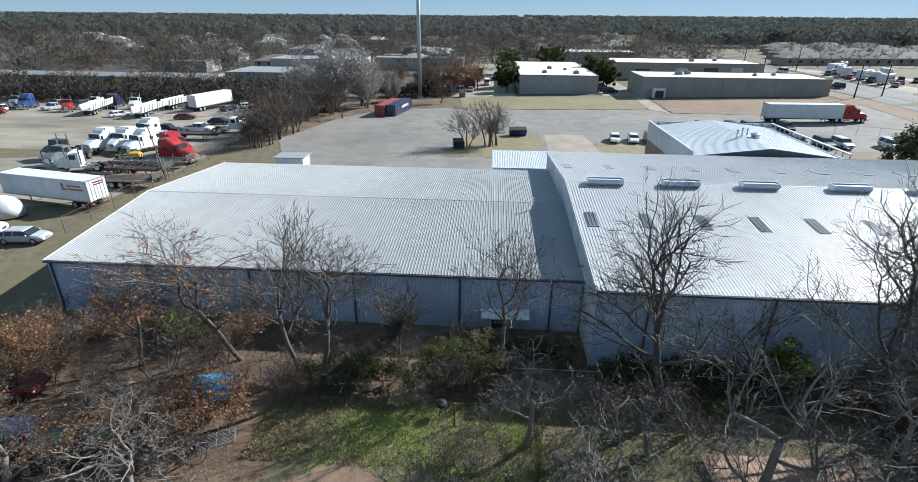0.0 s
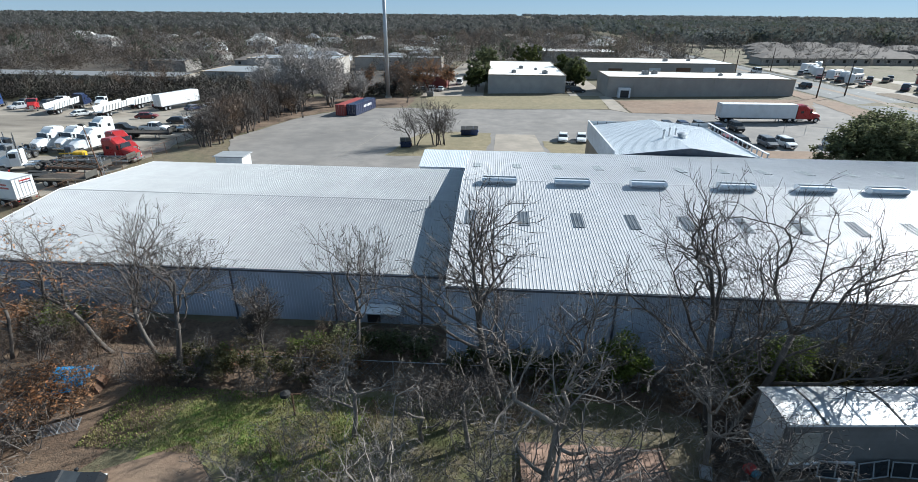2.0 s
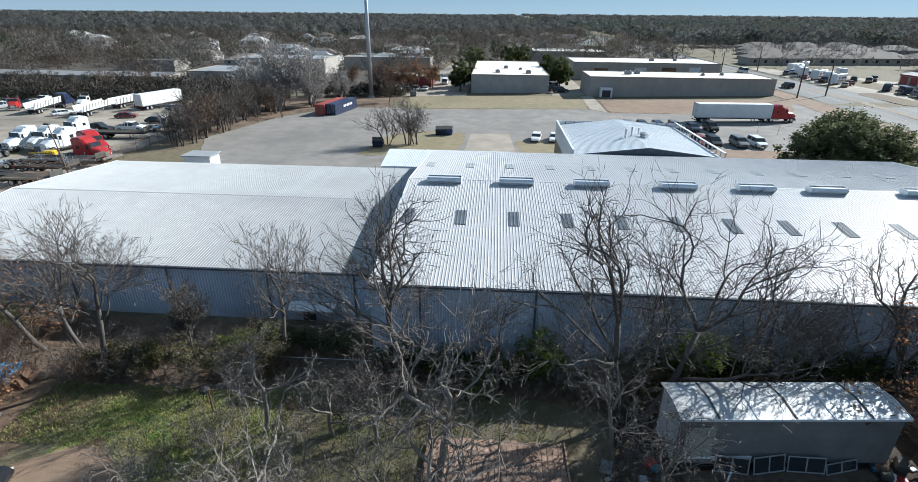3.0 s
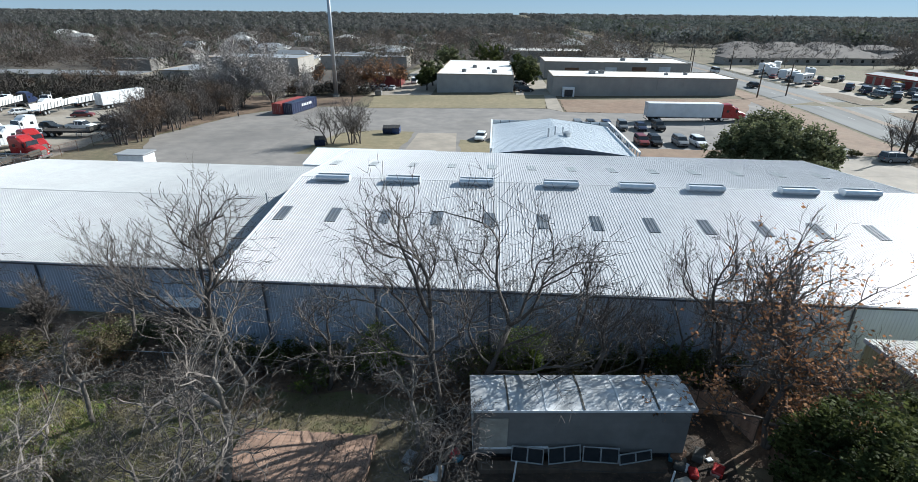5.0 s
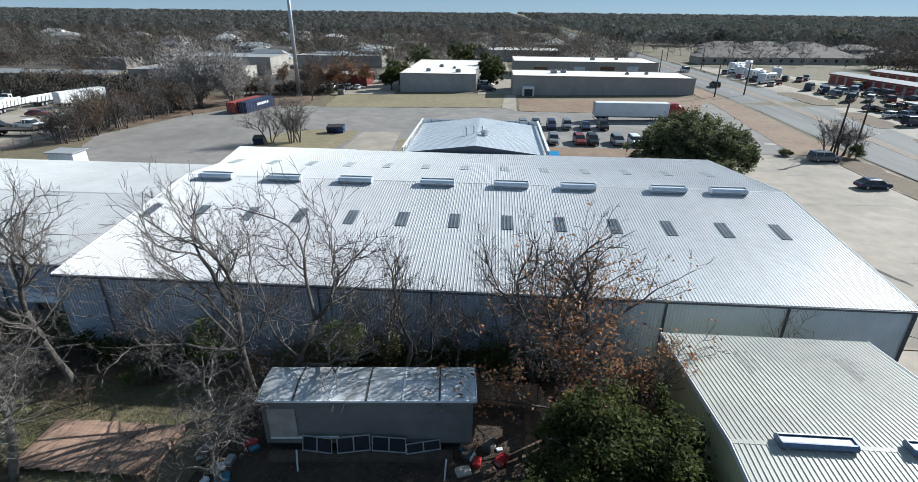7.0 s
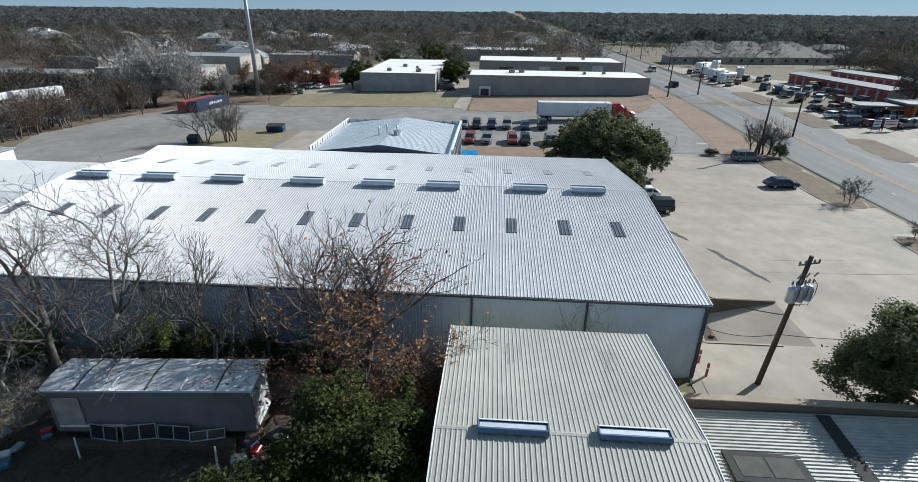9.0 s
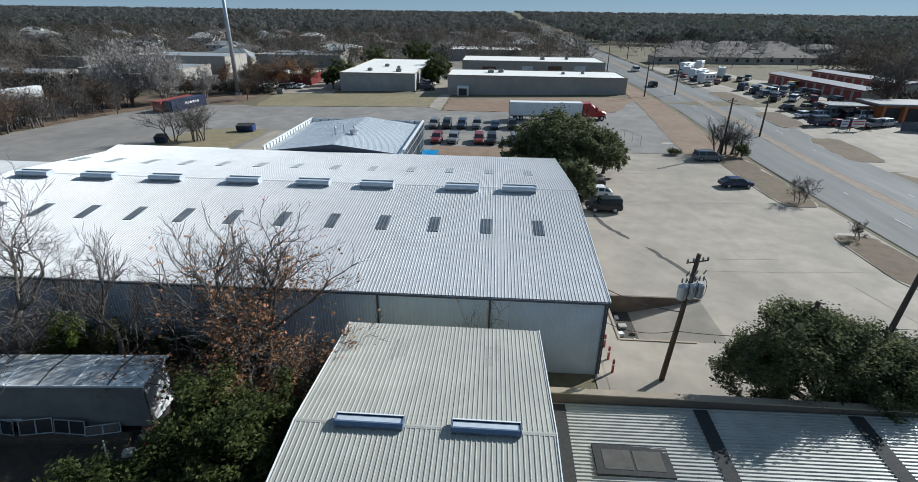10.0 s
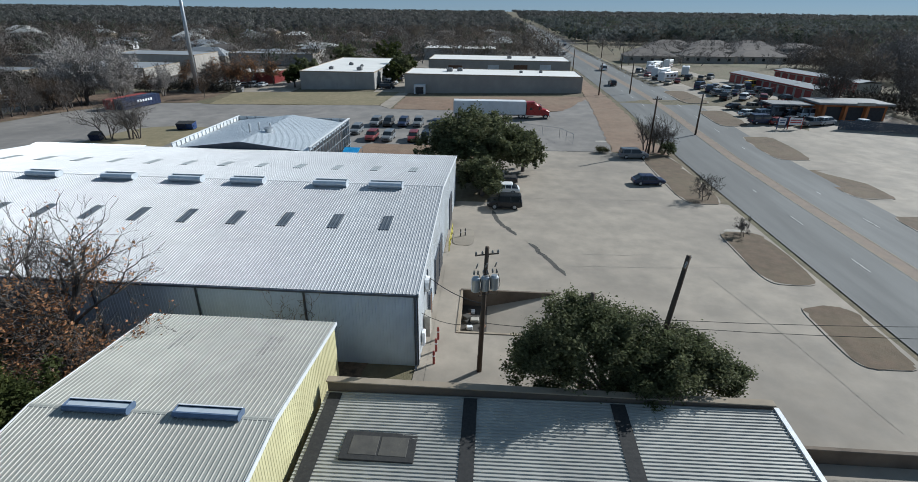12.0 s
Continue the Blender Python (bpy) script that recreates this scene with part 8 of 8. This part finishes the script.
# ---- across the road ----
def storage_row(name, x0, y0, x1, y1, depth, label):
    """A row of lock-up units with red doors facing the road."""
    d = Vector((x1 - x0, y1 - y0, 0))
    L = d.length
    a = math.degrees(math.atan2(d.y, d.x))
    th = thing(name, label, "storage building", (x0, y0, gz(x0, y0)), a)
    part("wall", Mesh().box(0, L, -depth, 0, -0.2, 2.9), "kerb", th)
    part("roof", Mesh().loft([[(x, 0.25, 2.92), (x, -depth / 2, 3.5), (x, -depth - 0.25, 2.92), (x, -depth - 0.25, 3.0), (x, -depth / 2, 3.6), (x, 0.25, 3.0)] for x in (-0.2, L + 0.2)]), "roof_pale", th)
    part("fascia", Mesh().box(-0.1, L + 0.1, 0.26, 0.32, 2.65, 3.02), "orange_paint", th, "red painted fascia")
    n = int(L / 3.4)
    for i in range(n):
        q = (i + 0.5) * L / n
        dd = part("roller_door", Mesh().box(q - 1.3, q + 1.3, 0.004, 0.05, 0.02, 2.4, 0.01), "orange_paint", th)
        part("handle", Mesh().box(q - 0.12, q + 0.12, 0.051, 0.08, 0.5, 0.55), "steel", dd)
    return th


storage_row("storage_units", 87.0, 113.5, 82, 153, 7.5, "long storage building with red roller doors")
storage_row("storage_units", 107.8, 129, 101.5, 164, 7.5, "second storage building with red roller doors")
wash = thing("car_wash", "orange car wash with dark bays and a flat roof", "building", (0, 0, gz(84, 92)))
part("wall", Mesh().box(76.6, 91.0, 91.6, 98, -0.3, 3.4), "orange_wall", wash)
part("roof", Mesh().box(75.7, 91.8, 90.4, 98.8, 3.4, 3.85, 0.08), "hvac", wash, "dark flat canopy roof")
for k in range(3):
    x = 77.8 + k * 4.55
    part("bay", Mesh().box(x, x + 3.6, 91.54, 91.6, 0.05, 2.9), "door_dark", wash, "dark wash bay")
    part("pier", Mesh().box(x - 0.8, x - 0.2, 90.6, 91.1, 0, 3.4, 0.03), "orange_wall", wash)
part("canopy", Mesh().box(66.4, 75.6, 91.8, 97.4, 2.9, 3.2, 0.05), "hvac", wash, "dark flat canopy")
for x in (66.8, 71.0, 75.2):
    for y in (92.2, 97.0):
        part("canopy_post", Mesh().box(x - 0.1, x + 0.1, y - 0.1, y + 0.1, -0.2, 2.9), "trim_dark", wash)
part("sign_panel", Mesh().box(83.5, 87.4, 90.2, 90.38, 3.4, 4.1, 0.03), "kerb", wash)
mesh_fence("dark_fence", "dark solid fence beside the car wash", [(76.7, 83.5), (90.5, 80.4), (113.0, 77.5)], 1.9, 2.6, "trim_dark", True, "trim_dark")
for x, y, c, w in ((64.6, 82.4, "car_blue", 0.9), (67.4, 82.6, "car_red", 1.5)):
    sg = thing("sign_frame", "faded %s roadside sign board on posts" % c[4:], "sign", (x, y, gz(x, y)), 8, "roadside signs")
    for q in (-w, w):
        part("post", Mesh().box(q - 0.06, q + 0.06, -0.06, 0.06, 0, 2.6, 0.01), c, sg)
    part("board", Mesh().box(-w + 0.07, w - 0.07, -0.03, 0.03, 0.9, 2.3, 0.01), "trim_white", sg, "white sign face")
    for z in (1.3, 1.8):
        part("bar", Mesh().box(-w + 0.3, w - 0.3, -0.045, -0.032, z, z + 0.22), c, sg, "printed colour bar")
for x, y in ((76, 106), (79, 103.5)):
    vac = thing("vacuum_stand", "red and white car wash vacuum stand", "vacuum", (x, y, gz(x, y)), 0, "vacuum stands")
    part("base", Mesh().box(-0.7, 0.7, -0.6, 0.6, 0, 0.15, 0.02), "kerb", vac)
    part("canister", Mesh().tube([(0, 0, 0.15), (0, 0, 1.3), (0, 0, 1.6)], [0.35, 0.35, 0.1], 12), "car_red", vac)
    part("hose", Mesh().tube([(0.3, 0, 1.2), (0.8, 0, 1.4), (1.1, 0, 0.7), (1.2, 0.1, 0.1)], 0.05, 6), "black", vac)
# motor homes and box vans
rnd = random.Random(21)


def motor_home(x, y, turn, L, label, stripe):
    th = thing("motor_home", label, "motor home", (x, y, gz(x, y) + 0.04), turn, "motor homes")
    part("body", Mesh().box(0, L, -1.22, 1.22, 0.55, 3.25, 0.15), "trailer_white", th)
    part("windscreen", Mesh().box(L - 0.1, L + 0.02, -1.0, 1.0, 1.5, 2.6, 0.04), "glass", th)
    part("stripe", Mesh().box(0.3, L - 0.4, -1.235, -1.222, 1.1, 1.4), stripe, th)
    for q in (0.25, 0.55, 0.78):
        part("window", Mesh().box(L * q - 0.5, L * q + 0.5, -1.24, -1.223, 1.8, 2.4), "glass", th)
    part("air_unit", Mesh().box(L * 0.4, L * 0.4 + 0.9, -0.4, 0.4, 3.252, 3.5, 0.06), "kerb", th)
    for q in (0.2, 0.82):
        for s in (-1, 1):
            wheel(th, L * q, s * 1.0, 0.45, 0.3)


for i, (x, y) in enumerate(((58.29, 147.91), (60.71, 154.33), (59.69, 160.68), (60.62, 168.67), (63.51, 178.28), (64.44, 186.26), (73.25, 192.79), (71.48, 164.88))):
    motor_home(x, y, 55 + rnd.uniform(-25, 25), rnd.uniform(5.5, 8), "white motor home parked across the road", ("car_tan", "car_navy", "car_maroon", "car_grey")[i % 4])
car("van", "yellow", 83.02, 138.79, 25.9, "yellow box van at the storage yard")


# far apartments with shingled hip roofs
def hip_house(name, label, x0, x1, y0, y1, h, rz, wall, roof, group=""):
    z = gz((x0 + x1) / 2, (y0 + y1) / 2)
    th = thing(name, label, "house", (0, 0, z), 0, group)
    part("wall", Mesh().box(x0, x1, y0, y1, -0.3, h), wall, th)
    ym, i = (y0 + y1) / 2, min((y1 - y0) / 2, (x1 - x0) / 2.2)
    r = Mesh()
    A, B, C, D = (x0 - 0.4, y0 - 0.4, h), (x1 + 0.4, y0 - 0.4, h), (x1 + 0.4, y1 + 0.4, h), (x0 - 0.4, y1 + 0.4, h)
    E, F = (x0 + i, ym, rz), (x1 - i, ym, rz)
    r.poly([A, B, F, E]).poly([B, C, F]).poly([C, D, E, F]).poly([D, A, E]).poly([D, C, B, A])
    part("roof", r, roof, th)
    n = max(2, int((x1 - x0) / 4))
    for k in range(n):
        q = x0 + (x1 - x0) * (k + 0.5) / n
        part("window", Mesh().box(q - 0.6, q + 0.6, y0 - 0.03, y0 - 0.002, h - 1.9, h - 0.7), "glass", th)
    return th


for r_ in range(4):
    for c_ in range(4 - r_ % 2):
        x, y = 63 + c_ * 25.6 + r_ * 12.8, 217 + r_ * 32 + c_ * 3.6
        hip_house("apartment_block", "low apartment block with a brown shingle roof", x, x + 22.6, y, y + 12, 2.9, 5.4, "wall_panel", "brick_roof", "far apartments")
# low buildings behind the truck yard and beyond the trees
for lb, x0, x1, y0, y1, h in (("long low building with a pale roof behind the yard", -243.4, -160.2, 143.6, 159.1, 3.7), ("pale low shop behind the trees", -157.2, -120.1, 154.4, 177.2, 4.6), ("pale metal workshop behind trees", -152.3, -116.1, 181.5, 201.0, 7), ("long white roof among far trees", -116.2, -77.3, 210.5, 222.1, 5), ("pale roofed building among the trees", -210.7, -186.3, 195.0, 208.0, 4.5), ("pale roofed building among the trees", -118.3, -98.9, 235.7, 250.2, 4.5)):
    flat_house("low_building", lb, x0, x1, y0, y1, h, "wall_panel", max(3, int((x1 - x0) / 8)), "hvac" if x0 < -160 else "roof_pale")
rnd = random.Random(15)
for x, y, w, d, h, rz in HOUSES:
    hip_house("far_house", "small far house among bare trees", x, x + w, y, y + d, h, rz, rnd.choice(("kerb", "trim_white", "wall_tan", "wall_greypanel")), rnd.choice(("brick_roof", "roof_pale", "brick_roof", "roof_grey", "roof_membrane")), "far houses")
red = flat_house("red_shop", "dark red low shop among the trees", -86.8, -69.2, 146, 157, 3.8, "car_maroon", 3)
for i in range(6):
    car(("suv", "sedan")[i % 2], ("white", "silver", "white", "grey")[i % 4], -84.8 + i * 2.9, 139, 90)
